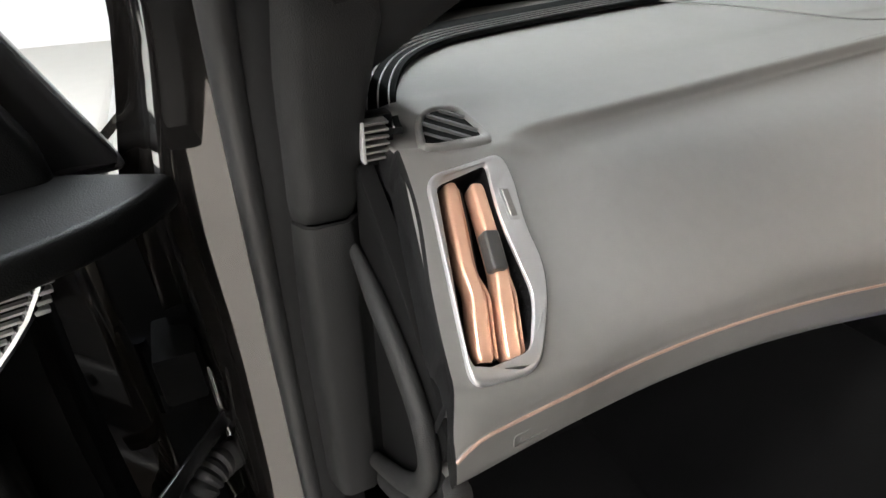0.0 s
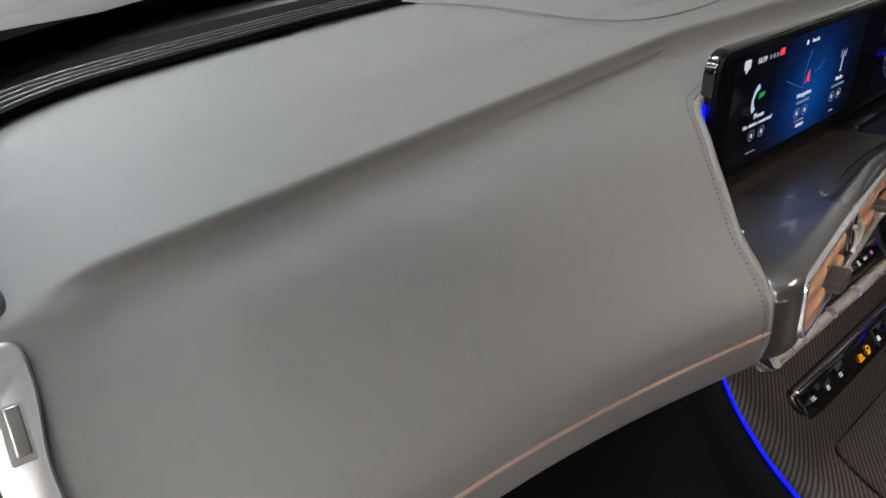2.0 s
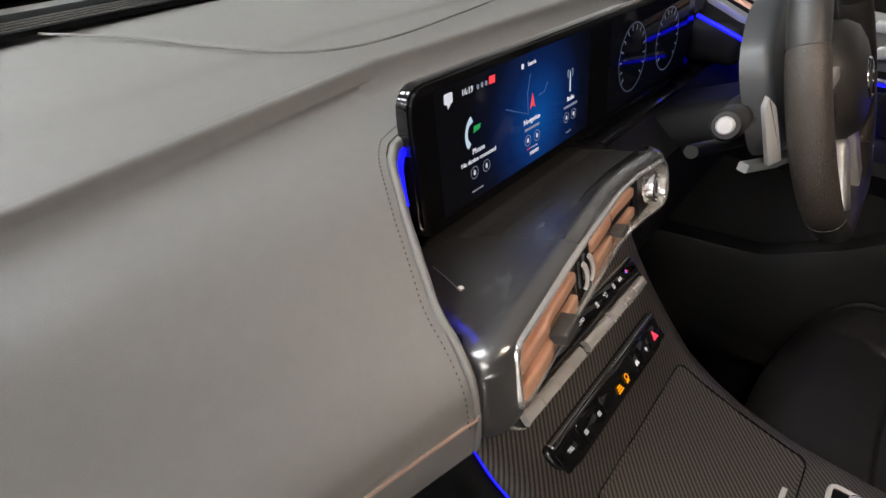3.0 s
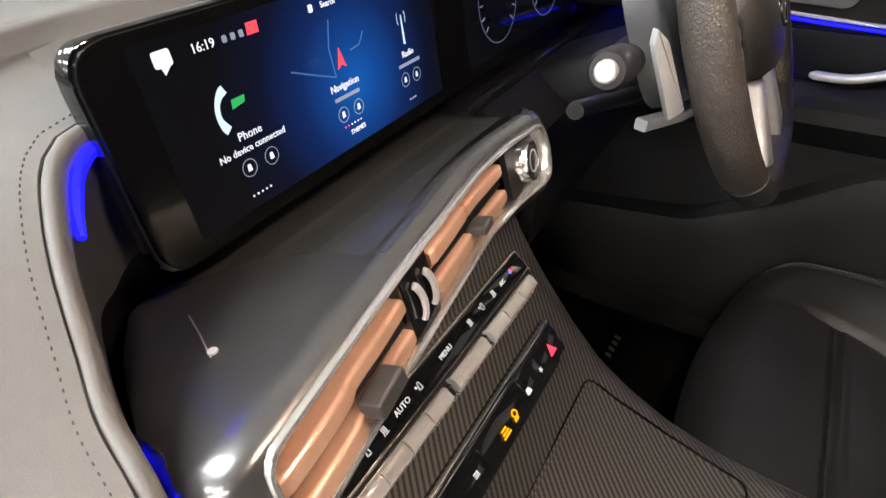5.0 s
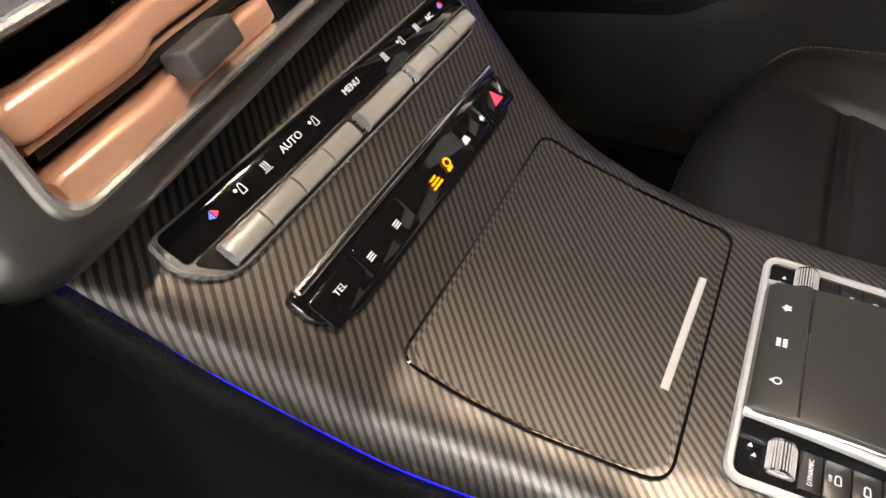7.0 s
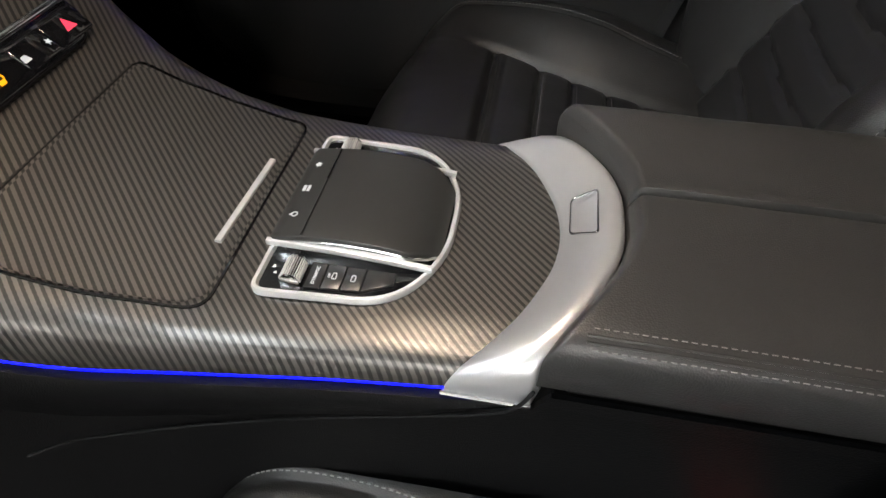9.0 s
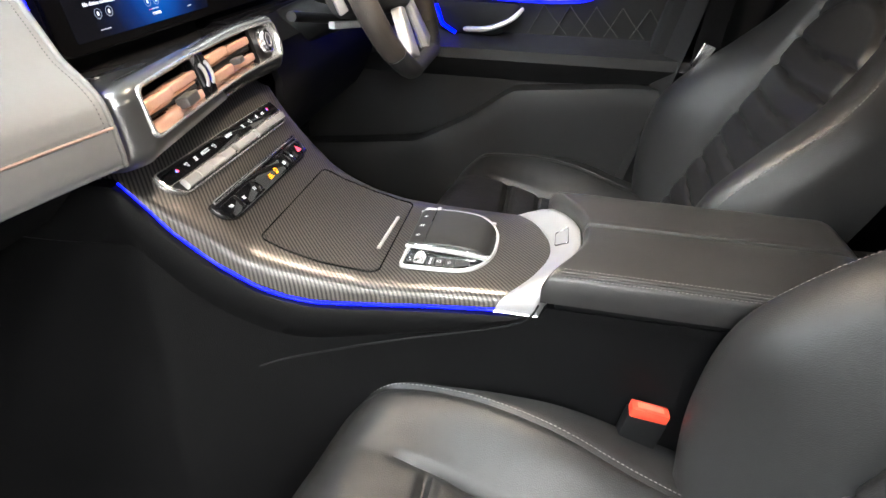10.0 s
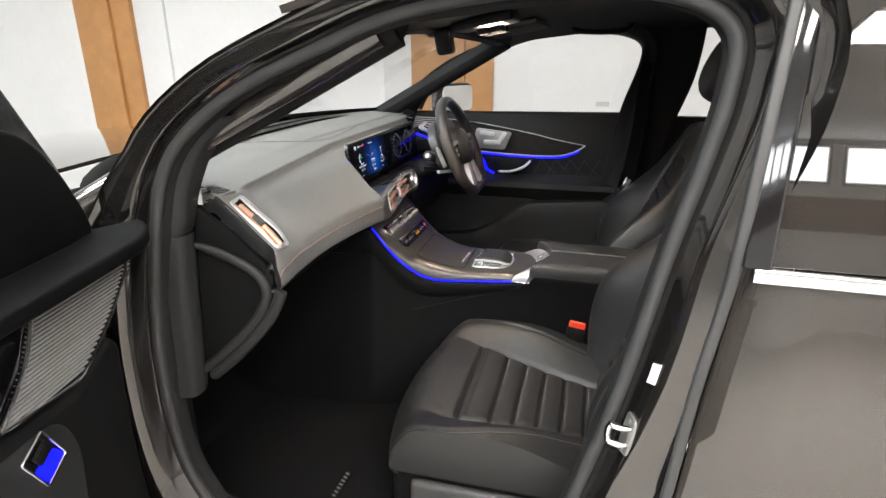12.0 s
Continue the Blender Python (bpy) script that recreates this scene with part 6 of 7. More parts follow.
        # arched seam over the channels
        r = math.hypot(v / inner, max(0, (w - 0.42) / 0.085)) if w > 0.42 else 0
        if w > 0.42:
            d -= 0.008 * math.exp(-((r - 1) / 0.07) ** 2)
        d -= 0.03 * max(0, (w - 0.58) / 0.05) ** 2
        return d

    nw, nv = 120, 90
    rows = []
    for i in range(nw + 1):
        w = lerp(0.0, 0.63, i / nw)
        hw = half(w)
        row = []
        for j in range(nv + 1):
            v = lerp(-hw, hw, j / nv)
            row.append(base + up * w + fw * depth(w, v) + Vector((0, v, 0)))
        bk = 0.075 if w < 0.5 else lerp(0.075, 0.055, (w - 0.5) / 0.13)
        side0 = [base + up * w - fw * bk + Vector((0, -hw + 0.05, 0)), base + up * w - fw * (bk - 0.02) + Vector((0, -hw + 0.005, 0)), base + up * w + fw * (depth(w, -hw) - 0.02) + Vector((0, -hw - 0.006, 0))]
        side1 = [base + up * w + fw * (depth(w, hw) - 0.02) + Vector((0, hw + 0.006, 0)), base + up * w - fw * (bk - 0.02) + Vector((0, hw - 0.005, 0)), base + up * w - fw * bk + Vector((0, hw - 0.05, 0))]
        rows.append(side0 + row + side1)
    part("backrest", grid(rows, closed=True), M_SEAT_LEATHER, s, "black leather backrest with channels")
    bm = bmesh.new()
    bm.faces.new([bm.verts.new(p) for p in rows[-1]])
    part("backrest_top", bm, M_SEAT_LEATHER, s)
    for sgn in (-1, 1):
        line = []
        for i in range(40):
            w = lerp(0.06, 0.42, i / 39)
            v = sgn * (half(w) - 0.016)
            line.append(base + up * w + fw * (depth(w, v) + 0.0006) + Vector((0, v, 0)))
        stitches(line, s, up=fw, length=0.0030, gap=0.0024, r=0.0004)
    # headrest
    top = base + up * 0.63
    for sgn in (-1, 1):
        part("headrest_post", sweep([top + up * a - fw * (0.01 - b) + Vector((0, sgn * 0.055, 0)) for a, b in ((-0.02, -0.028), (0.05, -0.018), (0.13, 0.01))], circle(0.006, 10), up=fw), M_CHROME, s, "chrome headrest post")
    hr = axes(top + up * 0.168 + fw * 0.036, (0, 1, 0), up)
    bm = bmesh.new()
    bmesh.ops.create_uvsphere(bm, u_segments=28, v_segments=18, radius=1)
    for v in bm.verts:
        x, y, z = v.co
        e = 2.6
        r = (abs(x) ** e + abs(y) ** e + abs(z) ** e) ** (1 / e)
        v.co = Vector((x / r * 0.135, y / r * 0.114, z / r * 0.062))
        v.co.z -= 0.03 * (v.co.x / 0.13) ** 2 * 0.5
    bmesh.ops.transform(bm, matrix=hr, verts=bm.verts[:])
    part("headrest", bm, M_SEAT_LEATHER, s, "black leather headrest")
    return s


passenger_seat = seat()
driver_seat = copy_thing(passenger_seat, Matrix.Translation((0.615, 0.378, 0.36)))


def buckle():
    b = thing("seatbelt_buckle", "black seatbelt buckle with a red release button", "seatbelt buckle", (0.755, -0.125, 0.5))
    m = Matrix.Translation((0.754, -0.1190, 0.610)) @ pose(0, 0, 0, 0, 8, 0)
    part("body", tbox(m, 0.046, 0.020, 0.085, 0.004), M_PLASTIC, b, "black buckle body")
    part("button", tbox(m @ Matrix.Translation((0, -0.002, 0.047)), 0.043, 0.017, 0.014, 0.003), M_RED, b, "bright red button")
    part("button_inset", tbox(m @ Matrix.Translation((0, -0.002, 0.0535)), 0.030, 0.009, 0.0022, 0.0008), material("pale_red_plastic", (0.80, 0.16, 0.10), 0.35, var=0.05), b, "lighter raised centre")
    part("slot_recess", tbox(m @ Matrix.Translation((-0.002, -0.0100, -0.012)), 0.020, 0.0014, 0.014, 0.0004), M_GLOSS, b, "small sunken square")
    part("stem", tbox(m @ Matrix.Translation((0, 0, -0.11)), 0.03, 0.012, 0.15, 0.003), M_PLASTIC, b)
    return b


buckle()


# ---------------------------------------------------------------- steering wheel


def steering_wheel():
    hubc = Vector((0.3213, 0.384, 1.044))
    s = thing("steering_wheel", "black leather steering wheel with silver spokes", "steering wheel", hubc)
    tilt, yaw = radians(22.3), radians(0.3)
    n = Vector((math.cos(tilt) * math.cos(yaw), math.cos(tilt) * math.sin(yaw), math.sin(tilt)))
    across = Vector((0, 0, 1)).cross(n).normalized()
    m = axes(hubc, across, n.cross(across))
    R = 0.166

    def rim_at(a):
        """Centre line of the rim: round, cut flat below."""
        return Vector((R * math.cos(a), max(R * math.sin(a), -0.150 - 0.004 * math.cos(a) ** 2), 0))

    # smooth leather above and below, perforated grips at the sides
    for name, a0, a1, mat, label in (("rim_grip", 0.86, 1.24, M_PERF, "perforated leather grip"), ("rim_grip", -0.24, 0.14, M_PERF, "perforated leather grip"), ("rim", 0.14, 0.86, M_BLACK_LEATHER, "smooth black leather rim"), ("rim", 1.24, 1.76, M_BLACK_LEATHER, "smooth black leather rim")):
        arc = [m @ rim_at(math.pi * lerp(a0, a1, i / 36)) for i in range(37)]
        grip = name == "rim_grip"
        sc = [0.94] + [1.0 + (0.05 * math.sin(math.pi * i / 36) if grip else -0.015) for i in range(1, 36)] + [0.94]
        part(name, sweep(arc, circle(0.0150, 20, 1, 1.25), up=n, scales=sc), mat, s, label)
    for a in (0.14, 0.86, 1.24, 1.76):
        seam = [m @ (rim_at(math.pi * a) + (Vector((math.cos(math.pi * a), math.sin(math.pi * a), 0)) * math.cos(t) * 0.0146 + Vector((0, 0, 1)) * math.sin(t) * 0.0184)) for t in [2 * math.pi * k / 20 for k in range(20)]]
        part("seam_ring", sweep(seam, circle(0.0008, 5), up=across, closed=True), M_SEAM, s)
    # domed round airbag cover
    rings = []
    for r, z in ((0.066, -0.030), (0.068, -0.010), (0.066, 0.008), (0.058, 0.020), (0.044, 0.026), (0.026, 0.029), (0.010, 0.030)):
        rings.append([m @ Vector((r * 1.06 * math.cos(2 * math.pi * k / 40), r * (0.98 + 0.06 * math.sin(2 * math.pi * k / 40)) * math.sin(2 * math.pi * k / 40), z)) for k in range(40)])
    bm = grid(rings, closed=True)
    bm.faces.new([bm.verts.new(p) for p in rings[-1]])
    hub = part("hub", bm, M_BLACK_LEATHER, s, "black leather airbag cover")
    part("emblem", frame_ring(circle(0.021, 28), m @ Matrix.Translation((0, 0.002, 0.0275)), 0.004, 0.0035), M_CHROME, hub, "plain chrome ring emblem")
    for sgn in (-1, 1):
        spoke = part("spoke", plate(rounded([(sgn * 0.058, 0.030), (sgn * 0.100, 0.026), (sgn * 0.152, 0.020), (sgn * 0.154, -0.014), (sgn * 0.100, -0.026), (sgn * 0.060, -0.032)], 0.007, 4), m @ Matrix.Translation((0, 0, -0.012)), 0.018, 0.005, 3), M_GLOSS, s, "piano black spoke")
        part("spoke_trim", plate(rounded([(sgn * 0.066, 0.034), (sgn * 0.130, 0.030), (sgn * 0.133, 0.018), (sgn * 0.068, 0.020)], 0.004, 3), m @ Matrix.Translation((0, 0, 0.002)), 0.010, 0.003, 3), M_SILVER, spoke, "silver spoke trim")
        for row in (-1, 0):
            for k in range(3):
                u, w = 0.082 + 0.020 * k, -0.003 + 0.017 * row + 0.006
                part("spoke_key", tbox(m @ Matrix.Translation((sgn * u, w, 0.0065)), 0.0165, 0.0125, 0.004, 0.0012), M_SILVER if k == 1 else M_GLOSS, spoke, "small key")
        part("lower_spoke", plate(rounded([(sgn * 0.020, -0.058), (sgn * 0.044, -0.054), (sgn * 0.070, -0.128), (sgn * 0.034, -0.142)], 0.006, 4), m @ Matrix.Translation((0, 0, -0.006)), 0.018, 0.005, 3), M_SILVER, s, "silver lower spoke")
        pa, pb = Vector((0.284, 0.375 + sgn * 0.186, 1.072)), Vector((0.304, 0.375 + sgn * 0.160, 1.004))
        pm = axes(pa.lerp(pb, 0.5), (pb - pa), (0.5, -sgn * 0.6, 0.0))
        part("shift_paddle", plate(rounded([(-0.040, -0.001), (-0.030, -0.0065), (0.038, -0.0075), (0.038, 0.0075), (-0.026, 0.0055)], 0.002, 3), pm @ Matrix.Translation((0, 0, -0.003)), 0.006, 0.0015), M_SILVER, s, "silver shift paddle")
    part("centre_spoke", plate(rounded([(-0.012, -0.060), (0.012, -0.060), (0.018, -0.140), (-0.018, -0.140)], 0.004, 3), m @ Matrix.Translation((0, 0, -0.010)), 0.016, 0.003), M_GLOSS, s, "piano black lower spoke")
    part("back_cover", plate(rounded([(-0.150, -0.030), (-0.02, -0.06), (0.02, -0.06), (0.150, -0.030), (0.150, 0.07), (0.085, 0.115), (-0.085, 0.115), (-0.150, 0.07)], 0.03, 5), m @ Matrix.Translation((0, 0, -0.060)), 0.030, 0.010, 3), M_GREY_COVER, s, "grey plastic back cover")
    col = thing("steering_column", "black steering column with control stalks", "steering column", (0.2, 0.375, 0.99))
    part("shroud", plate(rounded([(-0.050, -0.055), (0.050, -0.055), (0.072, -0.030), (0.060, 0.012), (-0.060, 0.012), (-0.072, -0.030)], 0.025, 6), m @ Matrix.Translation((0, 0, -0.20)), 0.135, 0.03, 4), M_PLASTIC, col, "black column shroud")
    for sgn in (-1, 1):
        a, b = m @ Vector((sgn * 0.06, 0.0, -0.075)), Vector((0.262, 0.375 + sgn * 0.222, 1.050))
        d = (b - a)
        stalk = part("stalk", sweep([a, a + d * 0.45, a + d * 0.5, a + d * 0.72, a + d * 0.73, a + d * 0.94, a + d * 0.97], circle(0.0140, 20), up=(0, 0, 1), scales=[1.5, 1.35, 0.95, 0.95, 1.12, 1.12, 0.9]), M_GLOSS_BLACK, col, "black knurled stalk")
        part("stalk_button", sweep([a + d * 0.96, a + d * 1.0, a + d * 1.01], circle(0.0082, 16), up=(0, 0, 1), scales=[1, 1, 0.8]), M_SILVER, stalk, "silver stalk button")
    e = Vector((0.277, 0.232, 0.983))
    part("lower_lever", sweep([e, e + Vector((0.02, 0.05, -0.006)), e + Vector((0.03, 0.09, -0.01))], rounded([(-0.006, -0.005), (0.006, -0.005), (0.006, 0.005), (-0.006, 0.005)], 0.002, 3)), M_SILVER, col, "silver lever")
    part("lower_stalk", sweep([m @ Vector((-0.05, -0.04, -0.09)), Vector((0.229, 0.203, 0.998)), Vector((0.2295, 0.199, 0.998))], circle(0.0075, 12)), M_GLOSS_BLACK, col, "short black stalk")


steering_wheel()


# ---------------------------------------------------------------- driver's door


def driver_door():
    d = thing("driver_door", "closed black driver's door with blue light line", "car door", (0.45, 0.74, 0.7))
    # panel in bands from belt to floor, y by height
    xs = [lerp(-0.02, 0.93, i / 40) for i in range(41)]
    rows = []
    for x in xs:
        belt = 1.128 + 0.012 * (x - 0.3)
        prof = [(0.765, belt + 0.002), (0.745, belt + 0.004), (0.735, belt - 0.004), (0.73, 1.09), (0.722, 1.03), (0.722, 0.96), (0.730, 0.93), (0.735, 0.89), (0.70, 0.872), (0.665, 0.866), (0.662, 0.845), (0.69, 0.815), (0.72, 0.79), (0.725, 0.60), (0.715, 0.45), (0.71, 0.36)]
        rows.append([Vector((x, y, z)) for y, z in prof])
    part("panel", grid(rows), M_TRIM_DARK, d, "black padded door panel")
    # dark trim wedge bounded by two silver lines
    up = curve([(0.05, 0.718, 1.107), (0.27, 0.717, 1.094), (0.5, 0.717, 1.058), (0.62, 0.717, 1.032), (0.735, 0.716, 1.012)], 40)
    lo = curve([(0.05, 0.716, 1.06), (0.12, 0.714, 1.02), (0.25, 0.714, 0.984), (0.45, 0.713, 0.969), (0.62, 0.714, 0.968), (0.69, 0.715, 0.985), (0.735, 0.716, 1.012)], 40)
    part("wedge", grid([[Vector((lerp(a.x, b.x, k / 4), 0.7195, lerp(a.z, b.z, k / 4))) for k in range(5)] for a, b in zip(up, lo)]), M_WEDGE, d, "dark grained trim wedge")
    part("trim_line", sweep(up, circle(0.0015, 6), up=(0, 1, 0)), M_SILVER, d, "thin silver line")
    part("trim_line", sweep(lo[8:], circle(0.0026, 6), up=(0, 1, 0)), M_SILVER, d, "thin silver line")
    part("light_line", sweep([p + Vector((0, -0.002, -0.006)) for p in lo[:36]], circle(0.0019, 6), up=(0, 1, 0)), M_BLUE, d, "blue ambient light line")
    # grab cup with handle
    cup = part("cup", plate(rounded([(-0.09, -0.035), (0.05, -0.04), (0.095, 0.03), (-0.10, 0.03)], 0.02, 5), axes((0.43, 0.728, 0.925), (1, 0, 0), (0, 0, 1)), 0.012, 0.003), M_PLASTIC, d, "black handle cup")
    part("cup_light", sweep([Vector(p) for p in ((0.335, 0.712, 0.945), (0.35, 0.712, 0.905), (0.38, 0.712, 0.888))], circle(0.004, 6), up=(0, 1, 0)), M_BLUE, cup, "blue ambient light")
    part("handle", sweep(curve([(0.40, 0.700, 0.900), (0.45, 0.694, 0.903), (0.50, 0.694, 0.922), (0.528, 0.700, 0.948)], 16), rounded([(-0.005, -0.009), (0.005, -0.009), (0.005, 0.009), (-0.005, 0.009)], 0.004, 3), up=(0, 1, 0), scales=[0.5] + [1] * 12 + [0.95, 0.85, 0.6]), M_SILVER, cup, "satin silver door handle")
    # seat adjustment keys
    seatk = axes((0.375, 0.7145, 1.035), (1, 0, 0), (0, 0, 1))
    keys = part("key_plate", plate(rounded([(-0.085, -0.045), (0.045, -0.05), (0.075, 0.02), (-0.07, 0.035)], 0.012, 4), seatk, 0.003, 0.001), M_SILVER_DULL, d)
    part("seat_key", plate(rounded([(-0.055, 0.008), (0.005, 0.004), (0.005, 0.020), (-0.055, 0.024)], 0.006, 3), seatk @ Matrix.Translation((0, 0, 0.002)), 0.008, 0.003), M_SILVER, keys, "silver seat key")
    part("seat_key", plate(rounded([(-0.04, -0.030), (0.03, -0.030), (0.03, -0.012), (-0.04, -0.012)], 0.006, 3), seatk @ Matrix.Translation((0, 0, 0.002)), 0.008, 0.003), M_SILVER, keys, "silver seat key")
    part("seat_key", plate(rounded([(0.015, -0.020), (0.03, -0.022), (0.055, 0.018), (0.035, 0.02)], 0.006, 3), seatk @ Matrix.Translation((0, 0, 0.002)), 0.008, 0.003), M_SILVER, keys, "silver seat key")
    # ribbed corner with tweeter vent
    for k in range(7):
        part("rib", sweep([Vector((-0.01, 0.712, 1.108 - 0.007 * k)), Vector((0.20 - 0.012 * k, 0.716, 1.100 - 0.0075 * k))], circle(0.0018, 5), up=(0, 1, 0)), M_SILVER, d)
    # lower pocket
    pr = []
    for x in xs:
        h = table(x, [(-0.02, 0.60), (0.30, 0.635), (0.42, 0.70), (0.52, 0.775), (0.78, 0.80), (0.93, 0.80)])[0]
        pr.append([Vector((x, y, z)) for y, z in ((0.72, h + 0.004), (0.675, h + 0.002), (0.668, h - 0.010), (0.668, h - 0.05), (0.685, 0.45), (0.69, 0.36))])
    part("pocket", grid(pr), M_TRIM_DARK, d, "dark grey door pocket")
    # stitched quilting lines on the panel
    for k in range(5):
        x = 0.57 + 0.055 * k
        for x1 in (x + 0.055, x - 0.030):
            part("seam", sweep([Vector((x, 0.7205, 0.955)), Vector((lerp(x, x1, 0.4), 0.7285, 0.928)), Vector((x1, 0.7335, 0.893))], circle(0.0012, 5), up=(0, 1, 0)), M_SEAM, d, "quilting seam")
    # window frame and pane
    part("frame_sash", sweep([Vector((p.x, -p.y, p.z)) for p in ring_points(0, -0.755) if p.z > 1.12], circle(0.016, 8), up=(0, 1, 0)), M_RUBBER, d, "black window seal")
    g = grid([[Vector((x, 0.765, z)) for x in (-0.1, 0.98)] for z in (1.1, 1.46)])
    ob = part("window", g, M_GLASS, d, "clear side window")
    ob.visible_shadow = False
    return d


driver_door()


def far_body():
    # driver side body: sill, pillar and rear door
    b = thing("rear_door", "closed black rear door on the driver side", "car door", (1.5, 0.74, 0.7))
    part("panel", box(0.99, 0.72, 0.36, 2.4, 0.76, 1.13, 0.01), M_PLASTIC, b, "black door panel")
    part("light_line", box(1.39, 0.714, 0.945, 1.50, 0.7195, 0.964, 0.001), M_BLUE, b, "blue ambient light line")
    ob = part("window", grid([[Vector((x, 0.765, z)) for x in (0.99, 2.3)] for z in (1.1, 1.45)]), M_GLASS, b, "clear side window")
    ob.visible_shadow = False
    part("pillar", sweep(curve([(1.000, 0.715, 1.46), (0.985, 0.715, 1.3), (0.938, 0.72, 1.144), (0.910, 0.725, 1.0), (0.880, 0.73, 0.82), (0.845, 0.73, 0.63), (0.81, 0.73, 0.4)], 28), rounded([(-0.085, -0.03), (0.112, -0.03), (0.112, 0.03), (-0.085, 0.03)], 0.015, 3), up=(0, 1, 0)), M_HEADLINER, car, "dark fabric centre pillar")
    part("pillar", sweep(curve([(0.985, -0.70, 1.44), (1.0, -0.70, 1.3), (0.985, -0.70, 1.1), (0.945, -0.70, 0.8), (0.90, -0.70, 0.4)], 20), rounded([(-0.05, -0.03), (0.05, -0.03), (0.05, 0.03), (-0.05, 0.03)], 0.015, 3), up=(0, 1, 0)), M_HEADLINER, car, "dark fabric centre pillar")
    belt = thing("seatbelt", "black seatbelt with a metal tongue", "seatbelt", (0.9, 0.66, 0.9))
    part("webbing", sweep(curve([(0.93, 0.672, 1.32), (0.92, 0.655, 1.1), (0.90, 0.635, 0.9), (0.89, 0.65, 0.55)], 30), [(-0.001, -0.023), (0.001, -0.023), (0.001, 0.023), (-0.001, 0.023)], up=(1, 0, 0)), M_CARPET, belt, "black belt webbing")
    part("tongue", tbox(Matrix.Translation((0.892, 0.618, 0.889)) @ pose(0, 0, 0, 0, 20, 0), 0.026, 0.008, 0.050, 0.003), M_CHROME, belt, "metal tongue")
    mir = thing("door_mirror", "dark door mirror outside the driver's window", "door mirror", (0.14, 0.95, 1.15))
    turn = Matrix.Translation((0.148, 0.932, 1.167)) @ pose(0, 0, 0, 0, 0, -33)
    housing = part("shell", tbox(turn, 0.075, 0.205, 0.130, 0.034, 5), M_PAINT, mir, "glossy dark shell")
    part("mirror_glass", plate(rounded([(-0.088, -0.053), (0.088, -0.053), (0.088, 0.053), (-0.088, 0.053)], 0.026, 5), turn @ axes((0.0365, 0, 0), (0, 1, 0), (0, 0, 1)), 0.003), material("mirror_silver", (0.9, 0.9, 0.9), 0.02, 1.0, 0.0, rough_var=0.0), housing, "mirror glass")
    part("arm", tbox(Matrix.Translation((0.13, 0.82, 1.11)), 0.05, 0.12, 0.03, 0.01), M_PAINT, mir)
    rv = thing("rear_view_mirror", "small black rear-view mirror on the windscreen", "rear-view mirror", (0.34, 0.05, 1.38))
    part("shell", tbox(Matrix.Translation((0.345, 0.06, 1.385)) @ pose(0, 0, 0, 0, -10, 12), 0.045, 0.23, 0.07, 0.015, 4), M_PLASTIC, rv, "black mirror shell")
    part("stem", tbox(Matrix.Translation((0.315, 0.06, 1.425)), 0.04, 0.05, 0.06, 0.01), M_PLASTIC, rv)
    oc = thing("overhead_console", "black roof console with two warm reading lamps switched on", "overhead console", (0.46, 0, 1.43))
    part("body", tbox(Matrix.Translation((0.47, 0, 1.432)) @ pose(0, 0, 0, 0, -10, 0), 0.16, 0.15, 0.028, 0.010, 3), M_PLASTIC, oc, "black plastic body")
    for sgn in (-1, 1):
        lm = Matrix.Translation((0.49, sgn * 0.040, 1.4160)) @ pose(0, 0, 0, 180, 0, 0) @ pose(0, 0, 0, 0, 10, 0)
        lamp = part("reading_lamp", frame_ring(rounded([(-0.032, -0.021), (0.032, -0.021), (0.032, 0.021), (-0.032, 0.021)], 0.006, 3), lm, 0.005, 0.014), M_PLASTIC, oc, "deep black lamp bezel")
        part("lens", plate([(-0.028, -0.017), (0.028, -0.017), (0.028, 0.017), (-0.028, 0.017)], lm, 0.002), M_READING, lamp, "glowing warm lens", 0)
    vis = thing("sun_visor", "dark folded sun visor", "sun visor", (0.5, 0.36, 1.43))
    part("flap", tbox(Matrix.Translation((0.50, 0.36, 1.425)) @ pose(0, 0, 0, 0, -12, 0), 0.17, 0.38, 0.018, 0.008, 3), M_HEADLINER, vis, "dark fabric flap")
    gh = thing("grab_handle", "dark roof grab handle", "grab handle", (0.75, 0.62, 1.43))
    part("bar", sweep(curve([(0.66, 0.63, 1.445), (0.68, 0.60, 1.425), (0.76, 0.59, 1.42), (0.84, 0.60, 1.425), (0.86, 0.63, 1.445)], 18), circle(0.009, 8)), M_PLASTIC, gh)
    bench = thing("bench_seat", "black leather rear bench", "car seat", (1.9, 0, 0.36))
    part("cushion", box(1.55, -0.62, 0.36, 2.05, 0.62, 0.64, 0.05, 4), M_BLACK_LEATHER, bench)
    part("backrest", tbox(Matrix.Translation((2.12, 0, 0.88)) @ pose(0, 0, 0, 0, 18, 0), 0.16, 1.24, 0.62, 0.05, 4), M_BLACK_LEATHER, bench)


far_body()


